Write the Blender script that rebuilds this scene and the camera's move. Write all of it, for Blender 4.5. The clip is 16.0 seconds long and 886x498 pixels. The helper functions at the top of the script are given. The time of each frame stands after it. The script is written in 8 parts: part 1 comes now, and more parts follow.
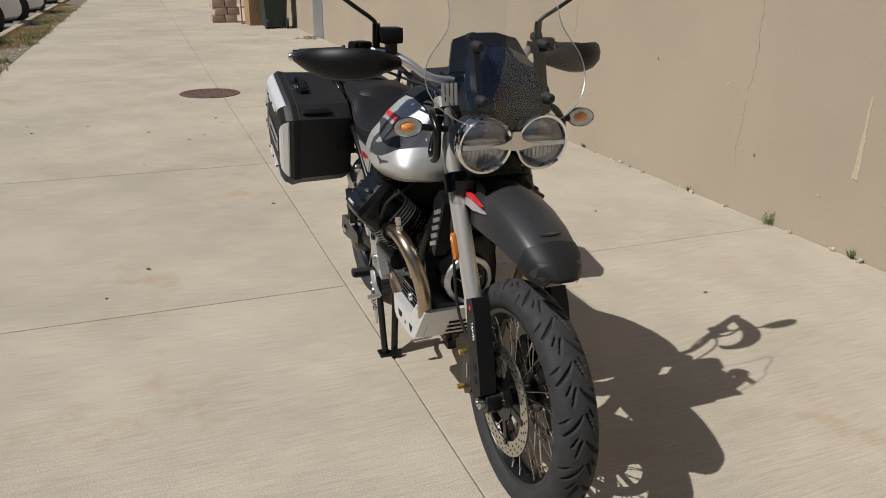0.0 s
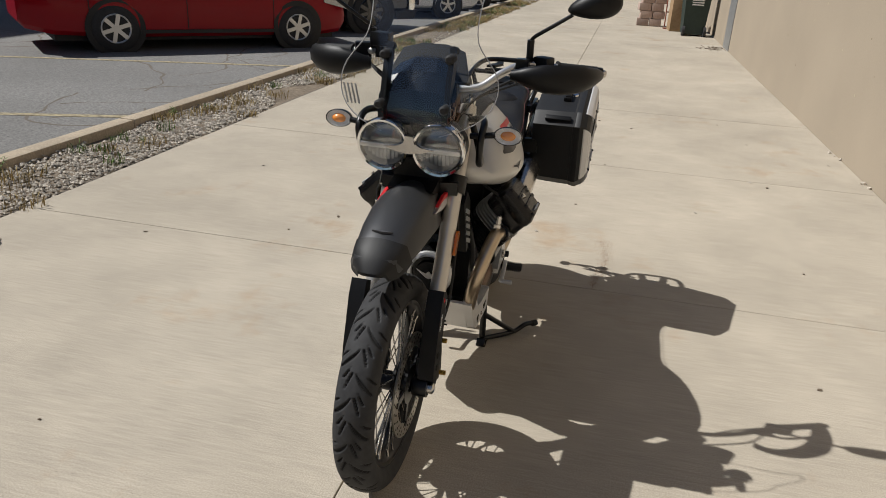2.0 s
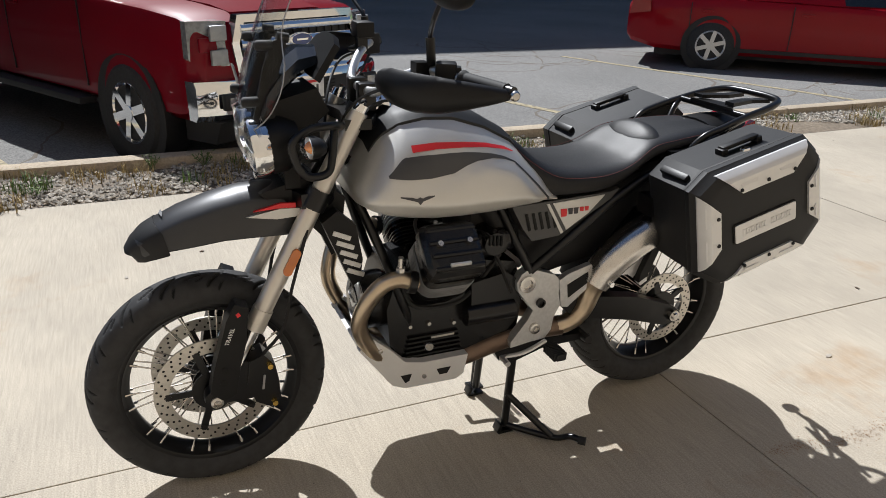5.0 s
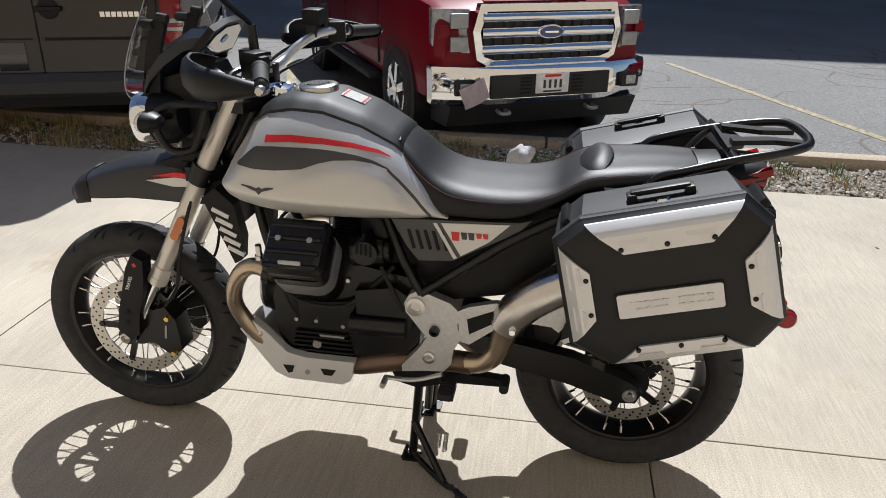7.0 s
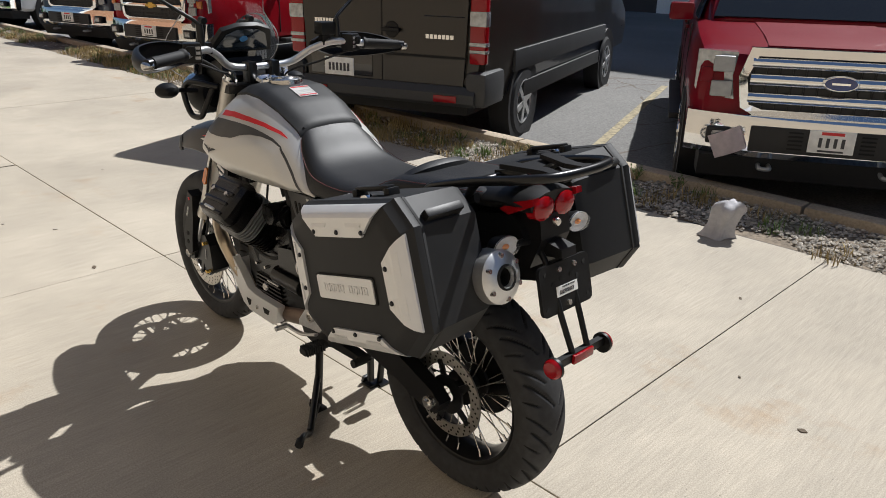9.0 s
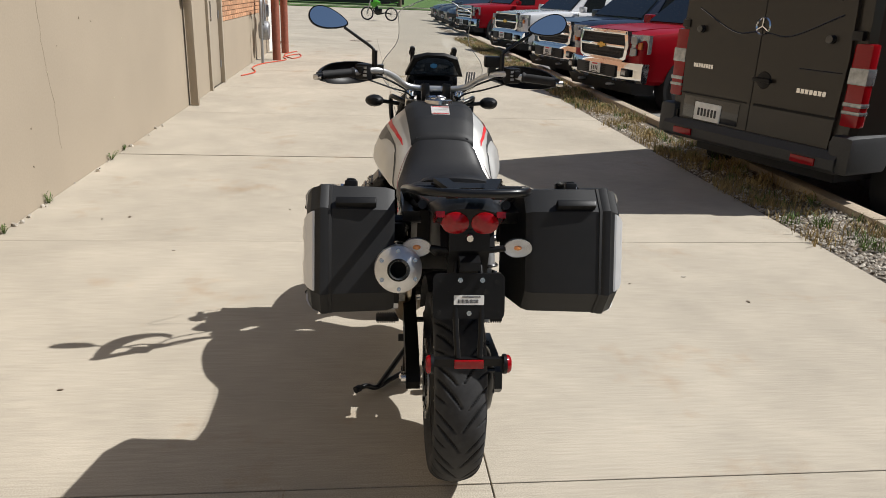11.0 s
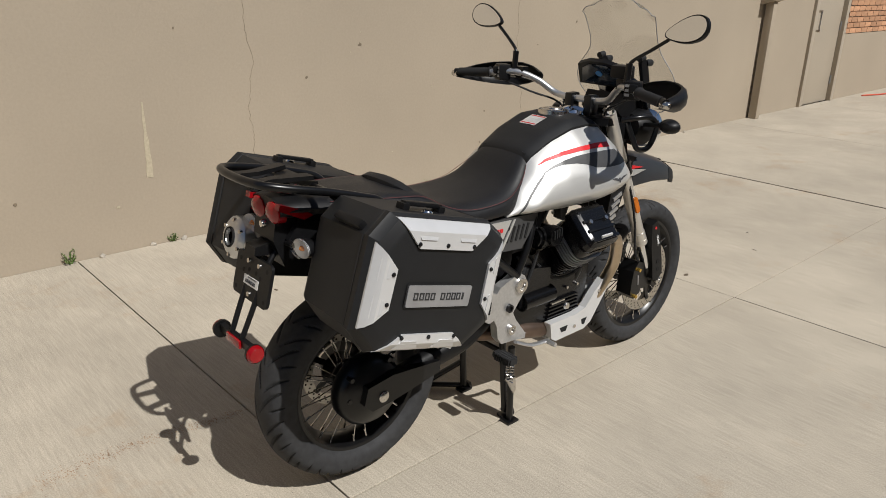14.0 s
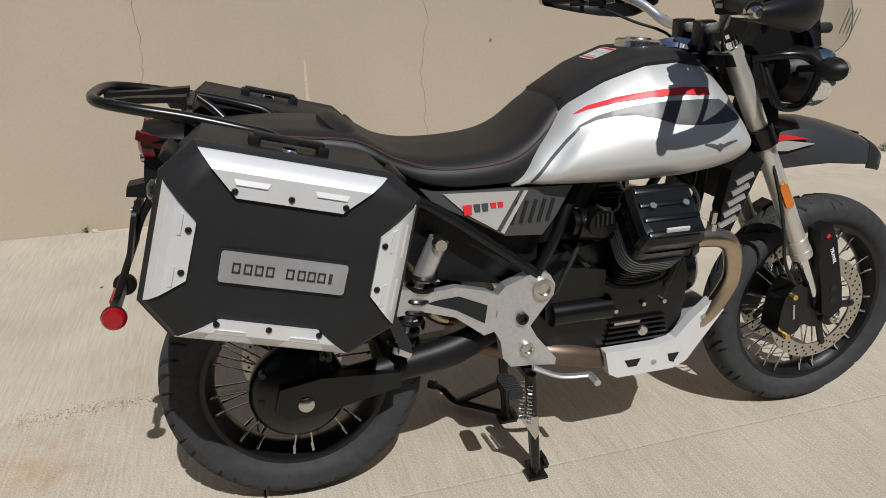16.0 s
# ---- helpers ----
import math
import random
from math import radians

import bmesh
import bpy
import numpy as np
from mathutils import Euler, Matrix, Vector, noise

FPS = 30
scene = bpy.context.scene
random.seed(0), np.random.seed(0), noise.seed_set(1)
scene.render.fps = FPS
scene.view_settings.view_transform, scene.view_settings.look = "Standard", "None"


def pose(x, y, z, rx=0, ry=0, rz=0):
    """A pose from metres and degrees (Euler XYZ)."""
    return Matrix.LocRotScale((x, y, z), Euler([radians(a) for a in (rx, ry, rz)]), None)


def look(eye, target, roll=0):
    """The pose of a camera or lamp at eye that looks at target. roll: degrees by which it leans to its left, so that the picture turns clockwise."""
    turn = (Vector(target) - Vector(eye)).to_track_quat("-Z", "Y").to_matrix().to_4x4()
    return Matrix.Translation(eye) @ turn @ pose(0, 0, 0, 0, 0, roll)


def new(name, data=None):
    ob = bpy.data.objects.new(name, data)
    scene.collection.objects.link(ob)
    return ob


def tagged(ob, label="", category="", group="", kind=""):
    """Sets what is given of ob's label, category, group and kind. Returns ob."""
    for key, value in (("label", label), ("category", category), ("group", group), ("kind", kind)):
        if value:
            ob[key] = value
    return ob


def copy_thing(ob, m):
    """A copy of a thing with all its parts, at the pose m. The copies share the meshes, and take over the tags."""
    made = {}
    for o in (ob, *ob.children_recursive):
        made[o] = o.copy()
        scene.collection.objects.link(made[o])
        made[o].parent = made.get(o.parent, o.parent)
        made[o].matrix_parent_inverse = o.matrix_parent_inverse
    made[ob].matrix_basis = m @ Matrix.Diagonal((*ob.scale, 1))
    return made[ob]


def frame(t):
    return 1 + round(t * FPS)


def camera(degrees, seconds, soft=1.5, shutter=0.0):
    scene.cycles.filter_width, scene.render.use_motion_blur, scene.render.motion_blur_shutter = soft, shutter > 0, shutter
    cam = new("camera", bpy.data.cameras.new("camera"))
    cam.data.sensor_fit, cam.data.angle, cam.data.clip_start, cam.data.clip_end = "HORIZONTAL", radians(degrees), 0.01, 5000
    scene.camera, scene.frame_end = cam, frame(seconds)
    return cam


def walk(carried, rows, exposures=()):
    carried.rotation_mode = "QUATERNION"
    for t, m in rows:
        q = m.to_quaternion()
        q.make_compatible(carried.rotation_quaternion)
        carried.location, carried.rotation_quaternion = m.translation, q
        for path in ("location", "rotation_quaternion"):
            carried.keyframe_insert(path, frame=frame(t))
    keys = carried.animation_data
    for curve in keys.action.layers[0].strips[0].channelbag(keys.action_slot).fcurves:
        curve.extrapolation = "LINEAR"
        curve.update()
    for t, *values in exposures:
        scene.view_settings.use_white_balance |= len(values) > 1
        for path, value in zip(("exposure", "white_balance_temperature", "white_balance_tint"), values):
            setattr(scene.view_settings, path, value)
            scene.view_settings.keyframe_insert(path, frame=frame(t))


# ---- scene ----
cam = camera(62.3, 16.0, soft=0.9)
PATH = [
    (0, (3.09, -0.908, 1.458), (1.357, -0.218, 0.737), 0.9),
    (0.5, (3.238, -0.577, 1.482), (1.427, -0.158, 0.745), 1.6),
    (1, (3.312, -0.227, 1.504), (1.46, -0.085, 0.761), 2.2),
    (1.5, (3.408, 0.2, 1.536), (1.557, 0.057, 0.793), 2.2),
    (2, (3.349, 0.527, 1.543), (1.54, 0.125, 0.791), 3.2),
    (2.5, (3.281, 0.975, 1.553), (1.555, 0.278, 0.823), 2.0),
    (3, (3.098, 1.367, 1.552), (1.501, 0.405, 0.828), 1.7),
    (3.5, (2.767, 1.605, 1.552), (1.349, 0.396, 0.827), 1.2),
    (3.7, (2.607, 1.701, 1.544), (1.28, 0.397, 0.811), 0.8),
    (5.8, (1.182, 1.897, 1.498), (0.756, 0.11, 0.709), 2.4),
    (6, (1.063, 1.895, 1.511), (0.729, 0.09, 0.717), 2.2),
    (6.5, (0.661, 1.932, 1.515), (0.609, 0.101, 0.714), 1.8),
    (7, (0.275, 1.906, 1.515), (0.538, 0.095, 0.709), 1.1),
    (7.5, (-0.133, 1.918, 1.518), (0.452, 0.173, 0.736), 0.5),
    (8, (-0.528, 1.883, 1.499), (0.297, 0.228, 0.738), 0.8),
    (8.2, (-0.681, 1.801, 1.475), (0.231, 0.191, 0.717), 0.8),
    (10.3, (-1.942, 0.714, 1.542), (-0.164, 0.104, 0.86), 2.3),
    (10.5, (-1.999, 0.61, 1.538), (-0.188, 0.099, 0.859), 2.3),
    (11, (-2.118, 0.29, 1.54), (-0.244, 0.073, 0.875), 2.3),
    (11.5, (-2.224, -0.071, 1.552), (-0.336, -0.008, 0.896), 2.2),
    (12, (-2.139, -0.422, 1.532), (-0.277, -0.084, 0.884), 1.9),
    (12.5, (-1.963, -0.794, 1.545), (-0.176, -0.177, 0.894), 1.7),
    (13, (-1.745, -1.169, 1.562), (-0.083, -0.273, 0.904), 1.4),
    (13.5, (-1.45, -1.427, 1.558), (0.035, -0.268, 0.884), 1.4),
    (14, (-1.19, -1.732, 1.552), (0.075, -0.345, 0.862), 1.2),
    (14.5, (-0.863, -1.881, 1.534), (0.168, -0.318, 0.833), 0.8),
    (15, (-0.499, -1.957, 1.537), (0.3, -0.264, 0.833), 0.4),
    (15.5, (-0.222, -1.963, 1.472), (0.353, -0.179, 0.774), 0.3),
    (16, (-0.093, -1.681, 1.268), (0.432, 0.121, 0.577), -1.2),
]
walk(cam, [(t, look(eye, target, roll)) for t, eye, target, roll in PATH],
     exposures=((0.0, -0.19, 6210, 10), (1.5, -0.12, 6160, 10), (3.5, 0.21, 6060, 10), (5.8, 0.44, 5810, 10), (7.0, 0.47, 5810, 10), (8.2, 0.39, 5860, 10), (10.4, 0.19, 6110, 10), (11.5, 0.18, 6160, 10), (13.0, -0.04, 6190, 10), (14.5, -0.17, 6180, 10), (16.0, -0.14, 6010, 10)))

# world and sun: the sun stands over the parking-lot side and lights the wall
SUN_DIR = Vector((-0.05, 0.8, -1.0)).normalized()
world = bpy.data.worlds.new("sky")
scene.world = world
world.use_nodes = True
wn = world.node_tree
wn.nodes.clear()
sky = wn.nodes.new("ShaderNodeTexSky")
sky.sky_type = "NISHITA"
sky.sun_disc = False
sky.sun_elevation = math.asin(-SUN_DIR.z)
sky.sun_rotation = math.atan2(-SUN_DIR.x, -SUN_DIR.y)
bg = wn.nodes.new("ShaderNodeBackground")
bg.inputs["Strength"].default_value = 0.054
out = wn.nodes.new("ShaderNodeOutputWorld")
wn.links.new(sky.outputs[0], bg.inputs[0])
wn.links.new(bg.outputs[0], out.inputs[0])
sun_data = bpy.data.lights.new("sun", "SUN")
sun_data.energy = 5.0
sun_data.angle = radians(0.5)
sun_data.color = (1.0, 0.95, 0.87)
sun = new("sun", sun_data)
sun.matrix_world = look((0, -30, 40), Vector((0, -30, 40)) + SUN_DIR)


# ---- materials ----
def mat(name, color, rough=0.5, metal=0.0, var=0.12, scale=20.0, bump=0.0, bump_scale=None, coat=0.0,
        stain=0.0, stain_scale=1.5, spec=0.5, per_object=0.0, bump_dist=0.01):
    """A procedural surface: base colour varied at a fine and a coarse scale, fine relief, rough patches."""
    m = bpy.data.materials.new(name)
    m.use_nodes = True
    nt = m.node_tree
    b = nt.nodes["Principled BSDF"]
    tc = nt.nodes.new("ShaderNodeTexCoord")
    n1 = nt.nodes.new("ShaderNodeTexNoise")
    n1.inputs["Scale"].default_value = scale
    n1.inputs["Detail"].default_value = 6
    nt.links.new(tc.outputs["Object"], n1.inputs["Vector"])
    n2 = nt.nodes.new("ShaderNodeTexNoise")
    n2.inputs["Scale"].default_value = stain_scale
    n2.inputs["Detail"].default_value = 5
    nt.links.new(tc.outputs["Object"], n2.inputs["Vector"])
    ramp = nt.nodes.new("ShaderNodeMapRange")
    ramp.inputs[1].default_value, ramp.inputs[2].default_value = 0.3, 0.7
    ramp.inputs[3].default_value, ramp.inputs[4].default_value = 1 - var, 1 + var
    nt.links.new(n1.outputs["Fac"], ramp.inputs[0])
    r2 = nt.nodes.new("ShaderNodeMapRange")
    r2.inputs[1].default_value, r2.inputs[2].default_value = 0.35, 0.7
    r2.inputs[3].default_value, r2.inputs[4].default_value = 1 - stain, 1 + stain * 0.5
    nt.links.new(n2.outputs["Fac"], r2.inputs[0])
    mul = nt.nodes.new("ShaderNodeMath")
    mul.operation = "MULTIPLY"
    nt.links.new(ramp.outputs[0], mul.inputs[0])
    nt.links.new(r2.outputs[0], mul.inputs[1])
    last = mul
    if per_object:
        oi = nt.nodes.new("ShaderNodeObjectInfo")
        r3 = nt.nodes.new("ShaderNodeMapRange")
        r3.inputs[3].default_value, r3.inputs[4].default_value = 1 - per_object, 1 + per_object
        nt.links.new(oi.outputs["Random"], r3.inputs[0])
        m3 = nt.nodes.new("ShaderNodeMath")
        m3.operation = "MULTIPLY"
        nt.links.new(mul.outputs[0], m3.inputs[0])
        nt.links.new(r3.outputs[0], m3.inputs[1])
        last = m3
    vm = nt.nodes.new("ShaderNodeVectorMath")
    vm.operation = "SCALE"
    vm.inputs[0].default_value = color
    nt.links.new(last.outputs[0], vm.inputs["Scale"])
    nt.links.new(vm.outputs[0], b.inputs["Base Color"])
    rr = nt.nodes.new("ShaderNodeMapRange")
    rr.inputs[3].default_value, rr.inputs[4].default_value = max(0.02, rough * 0.8), min(1, rough * 1.2)
    nt.links.new(n2.outputs["Fac"], rr.inputs[0])
    nt.links.new(rr.outputs[0], b.inputs["Roughness"])
    b.inputs["Metallic"].default_value = metal
    b.inputs["Coat Weight"].default_value = coat
    b.inputs["Coat Roughness"].default_value = 0.04
    b.inputs["Specular IOR Level"].default_value = spec
    if bump:
        nb = nt.nodes.new("ShaderNodeTexNoise")
        nb.inputs["Scale"].default_value = bump_scale or scale * 3
        nb.inputs["Detail"].default_value = 4
        nt.links.new(tc.outputs["Object"], nb.inputs["Vector"])
        bp = nt.nodes.new("ShaderNodeBump")
        bp.inputs["Strength"].default_value = bump
        bp.inputs["Distance"].default_value = bump_dist
        nt.links.new(nb.outputs["Fac"], bp.inputs["Height"])
        nt.links.new(bp.outputs[0], b.inputs["Normal"])
    return m


def glass(name, tint=(1, 1, 1), rough=0.0, alpha=0.12):
    """A thin clear pane: mostly see-through, with a Fresnel gloss."""
    m = bpy.data.materials.new(name)
    m.use_nodes = True
    nt = m.node_tree
    nt.nodes.clear()
    o = nt.nodes.new("ShaderNodeOutputMaterial")
    mix = nt.nodes.new("ShaderNodeMixShader")
    fr = nt.nodes.new("ShaderNodeLayerWeight")
    pw = nt.nodes.new("ShaderNodeMath")
    pw.operation = "POWER"
    pw.inputs[1].default_value = 4.0
    nt.links.new(fr.outputs["Facing"], pw.inputs[0])
    tr = nt.nodes.new("ShaderNodeBsdfTransparent")
    tr.inputs[0].default_value = (*tint, 1)
    gl = nt.nodes.new("ShaderNodeBsdfGlossy")
    gl.inputs["Roughness"].default_value = rough
    add = nt.nodes.new("ShaderNodeMath")
    add.operation = "MULTIPLY_ADD"
    add.inputs[1].default_value, add.inputs[2].default_value = 0.6, 0.03 + alpha * 0.12
    nt.links.new(pw.outputs[0], add.inputs[0])
    nt.links.new(add.outputs[0], mix.inputs[0])
    nt.links.new(tr.outputs[0], mix.inputs[1])
    nt.links.new(gl.outputs[0], mix.inputs[2])
    nt.links.new(mix.outputs[0], o.inputs[0])
    return m


CONCRETE = mat("concrete", (0.42, 0.372, 0.297), 0.85, var=0.24, scale=210, bump=0.12, bump_scale=520, stain=0.08, stain_scale=2.3, per_object=0.03, bump_dist=0.003, spec=0.3)


def concrete_finish(m):
    """Broom lines across the drive, dark specks and rusty blotches."""
    nt = m.node_tree
    b = nt.nodes["Principled BSDF"]
    g = nt.nodes.new("ShaderNodeNewGeometry")
    mp = nt.nodes.new("ShaderNodeMapping")
    mp.inputs["Scale"].default_value = (110, 6, 1)
    nt.links.new(g.outputs["Position"], mp.inputs["Vector"])
    nz = nt.nodes.new("ShaderNodeTexNoise")
    nz.inputs["Scale"].default_value = 1.0
    nz.inputs["Detail"].default_value = 3
    nt.links.new(mp.outputs[0], nz.inputs["Vector"])
    def rng_(src, a, c, lo, hi):
        r = nt.nodes.new("ShaderNodeMapRange")
        r.inputs[1].default_value, r.inputs[2].default_value, r.inputs[3].default_value, r.inputs[4].default_value = a, c, lo, hi
        nt.links.new(src, r.inputs[0])
        return r.outputs[0]
    broom = rng_(nz.outputs["Fac"], 0.3, 0.7, 0.90, 1.09)
    vo = nt.nodes.new("ShaderNodeTexVoronoi")
    vo.inputs["Scale"].default_value = 26
    nt.links.new(g.outputs["Position"], vo.inputs["Vector"])
    speck = rng_(vo.outputs["Distance"], 0.035, 0.075, 0.45, 1.0)
    mk = nt.nodes.new("ShaderNodeTexNoise")
    mk.inputs["Scale"].default_value = 5
    nt.links.new(g.outputs["Position"], mk.inputs["Vector"])
    gate = rng_(mk.outputs["Fac"], 0.50, 0.62, 1.0, 0.0)
    mx = nt.nodes.new("ShaderNodeMath"); mx.operation = "MAXIMUM"
    nt.links.new(speck, mx.inputs[0]); nt.links.new(gate, mx.inputs[1])
    big = nt.nodes.new("ShaderNodeTexNoise")
    big.inputs["Scale"].default_value = 0.55
    big.inputs["Detail"].default_value = 7
    big.inputs["Roughness"].default_value = 0.65
    nt.links.new(g.outputs["Position"], big.inputs["Vector"])
    blot = rng_(big.outputs["Fac"], 0.35, 0.65, 0.86, 1.10)
    m1 = nt.nodes.new("ShaderNodeMath"); m1.operation = "MULTIPLY"
    nt.links.new(broom, m1.inputs[0]); nt.links.new(mx.outputs[0], m1.inputs[1])
    m2 = nt.nodes.new("ShaderNodeMath"); m2.operation = "MULTIPLY"
    nt.links.new(m1.outputs[0], m2.inputs[0]); nt.links.new(blot, m2.inputs[1])
    src = b.inputs["Base Color"].links[0].from_socket
    vm = nt.nodes.new("ShaderNodeVectorMath"); vm.operation = "SCALE"
    nt.links.new(src, vm.inputs[0]); nt.links.new(m2.outputs[0], vm.inputs["Scale"])
    st = nt.nodes.new("ShaderNodeTexNoise")
    st.inputs["Scale"].default_value = 1.3
    st.inputs["Detail"].default_value = 8
    st.inputs["Roughness"].default_value = 0.7
    mp2 = nt.nodes.new("ShaderNodeMapping")
    mp2.inputs["Location"].default_value = (7.3, 2.2, 0)
    nt.links.new(g.outputs["Position"], mp2.inputs["Vector"])
    nt.links.new(mp2.outputs[0], st.inputs["Vector"])
    rust = rng_(st.outputs["Fac"], 0.58, 0.72, 0.0, 0.65)
    mix = nt.nodes.new("ShaderNodeMix"); mix.data_type = "RGBA"; mix.blend_type = "MULTIPLY"
    nt.links.new(rust, mix.inputs[0]); nt.links.new(vm.outputs[0], mix.inputs[6])
    mix.inputs[7].default_value = (0.80, 0.62, 0.45, 1)
    nt.links.new(mix.outputs[2], b.inputs["Base Color"])


concrete_finish(CONCRETE)
JOINT = mat("joint", (0.12, 0.10, 0.08), 0.95, scale=60)
WALL_PAINT = mat("wall_paint", (0.380, 0.320, 0.244), 0.8, var=0.03, scale=60, bump=0.22, bump_scale=90, stain=0.07, stain_scale=0.8, bump_dist=0.004, spec=0.25)
DOOR_PAINT = mat("door_paint", (0.40, 0.345, 0.27), 0.5, var=0.03, scale=40, stain=0.05, spec=0.35)
WALL_PATCH = mat("wall_patch", (0.45, 0.39, 0.28), 0.9, var=0.1, scale=60, bump=0.3)
CRACK = mat("crack", (0.20, 0.16, 0.11), 0.95)
ASPHALT = mat("asphalt", (0.20, 0.195, 0.185), 0.9, var=0.38, scale=60, bump=0.7, bump_scale=220, stain=0.2, stain_scale=0.35, bump_dist=0.004, spec=0.3)
YELLOW_LINE = mat("yellow_line", (0.29, 0.245, 0.15), 0.85, var=0.5, scale=18)
WHITE_LINE = mat("white_line", (0.7, 0.7, 0.68), 0.85, var=0.2, scale=40)
KERB = mat("kerb_concrete", (0.40, 0.33, 0.24), 0.9, var=0.18, scale=60, bump=0.5, bump_scale=150, stain=0.2, bump_dist=0.004)
SOIL = mat("soil", (0.19, 0.15, 0.105), 0.95, var=0.35, scale=25, bump=0.9, bump_scale=60, stain=0.25)
GRAVEL = mat("gravel", (0.42, 0.38, 0.32), 0.9, var=0.3, scale=15, bump=0.3)
DRY_GRASS = mat("dry_grass", (0.33, 0.25, 0.11), 0.9, var=0.3, scale=8)
GREEN_WEED = mat("green_weed", (0.10, 0.16, 0.035), 0.7, var=0.3, scale=8)
LAWN = mat("lawn", (0.09, 0.17, 0.03), 0.9, var=0.3, scale=3, stain=0.2)
LEAF = mat("leaf", (0.06, 0.10, 0.025), 0.7, var=0.4, scale=2)
BARK = mat("bark", (0.12, 0.09, 0.06), 0.9, bump=0.5)
BRICK = mat("brick", (0.50, 0.27, 0.15), 0.9, var=0.15, scale=30, per_object=0.2, bump=0.3)
MORTAR = mat("mortar", (0.52, 0.44, 0.33), 0.95, scale=50)
DARK_BRICK = mat("dark_brick", (0.07, 0.06, 0.055), 0.9, scale=30, per_object=0.2)
WHITE_PAINT = mat("white_paint", (0.78, 0.77, 0.73), 0.6, var=0.04)
RUST_PAINT = mat("rust_paint", (0.27, 0.085, 0.05), 0.7, var=0.15, bump=0.2)
GREY_METAL = mat("grey_metal", (0.34, 0.35, 0.36), 0.5, 0.7)
IRON = mat("cast_iron", (0.13, 0.075, 0.06), 0.75, 0.3, var=0.25, bump=0.4)
# motorcycle
SILVER = mat("satin_silver_paint", (0.60, 0.595, 0.575), 0.42, 0.55, var=0.02, scale=300, coat=0.1)
MATT_GREY = mat("matt_grey_paint", (0.05, 0.051, 0.054), 0.38, 0.45, var=0.03, scale=200)
DECAL_GREY = mat("decal_grey", (0.07, 0.07, 0.072), 0.42, 0.3, var=0.03)
RED = mat("red_decal", (0.62, 0.02, 0.025), 0.4, var=0.03)
BLACK_PLASTIC = mat("black_plastic", (0.006, 0.006, 0.0066), 0.45, spec=0.26, var=0.15, scale=60, bump=0.12, bump_scale=900, bump_dist=0.001)
BLACK_SOFT = mat("black_soft_plastic", (0.011, 0.0113, 0.0122), 0.58, spec=0.35, var=0.1, bump=0.15, bump_scale=700, bump_dist=0.001)
BLACK_METAL = mat("black_metal", (0.006, 0.006, 0.0066), 0.3, 0.2, var=0.1)
CAST_ALU = mat("sand_cast_aluminium", (0.58, 0.58, 0.58), 0.40, 0.8, var=0.08, scale=90, bump=0.12, bump_scale=350, bump_dist=0.001)
ENGINE_BLACK = mat("engine_black", (0.0045, 0.0045, 0.005), 0.26, 0.2, var=0.2, bump=0.15, bump_scale=400, bump_dist=0.001)
LEATHER = mat("seat_vinyl", (0.010, 0.010, 0.0112), 0.5, var=0.12, scale=80, bump=0.3, bump_scale=500, bump_dist=0.0015, spec=0.35)
STITCH = mat("stitch", (0.11, 0.03, 0.03), 0.8)
RUBBER = mat("tyre_rubber", (0.034, 0.0343, 0.036), 0.75, spec=0.3, var=0.2, scale=40, bump=0.2, bump_scale=300, stain=0.15, stain_scale=6, bump_dist=0.001)
GRIP = mat("grip_rubber", (0.009, 0.009, 0.0097), 0.75)
ALU = mat("cast_aluminium", (0.60, 0.60, 0.60), 0.38, 0.85, var=0.05, scale=80, bump=0.08, bump_scale=300, bump_dist=0.001)
ALU_WHITE = mat("silver_painted_plastic", (0.66, 0.66, 0.66), 0.42, 0.35, var=0.03, coat=0.1)
STEEL = mat("brushed_steel", (0.60, 0.58, 0.55), 0.26, 1.0, var=0.06, scale=60)
CHROME = mat("chrome", (0.82, 0.83, 0.84), 0.06, 1.0, var=0.01)
FORK_TUBE = mat("anodised_fork", (0.62, 0.59, 0.54), 0.3, 0.6, var=0.03)
BURNT = mat("burnt_steel", (0.17, 0.12, 0.09), 0.42, 0.8, var=0.2, scale=10, stain=0.2, stain_scale=6)
DASH = mat("gloss_dash_plastic", (0.010, 0.014, 0.022), 0.16, var=0.05)
EXHAUST = mat("heated_steel", (0.50, 0.41, 0.30), 0.3, 1.0, var=0.12, scale=12, stain=0.15, stain_scale=8)
DISC = mat("brake_disc", (0.55, 0.52, 0.47), 0.32, 1.0, var=0.08, scale=90)
AMBER = mat("amber_lens", (0.50, 0.14, 0.015), 0.15, var=0.1, coat=0.5)
AMBER_BULB = mat("amber_bulb", (0.9, 0.33, 0.06), 0.25)
RED_LENS = mat("red_lens", (0.26, 0.004, 0.007), 0.14, coat=0.35, spec=0.3, var=0.1, scale=100)
CLEAR = glass("clear_screen", (0.97, 0.975, 0.97))
LENS = glass("lamp_lens", (0.96, 0.97, 0.98), alpha=0.6)
WHITE_LABEL = mat("white_label", (0.8, 0.8, 0.78), 0.5)
SCREEN_GLASS = mat("dash_screen", (0.02, 0.03, 0.045), 0.08, var=0.05, coat=1.0)
MIRROR = mat("mirror_glass", (0.9, 0.91, 0.92), 0.01, 1.0, var=0.0)
FILM_BLUE = mat("blue_sticker", (0.06, 0.22, 0.5), 0.3)
INK = mat("ink", (0.05, 0.05, 0.055), 0.6)
GREY_INK = mat("grey_ink", (0.36, 0.36, 0.37), 0.4, 0.5)
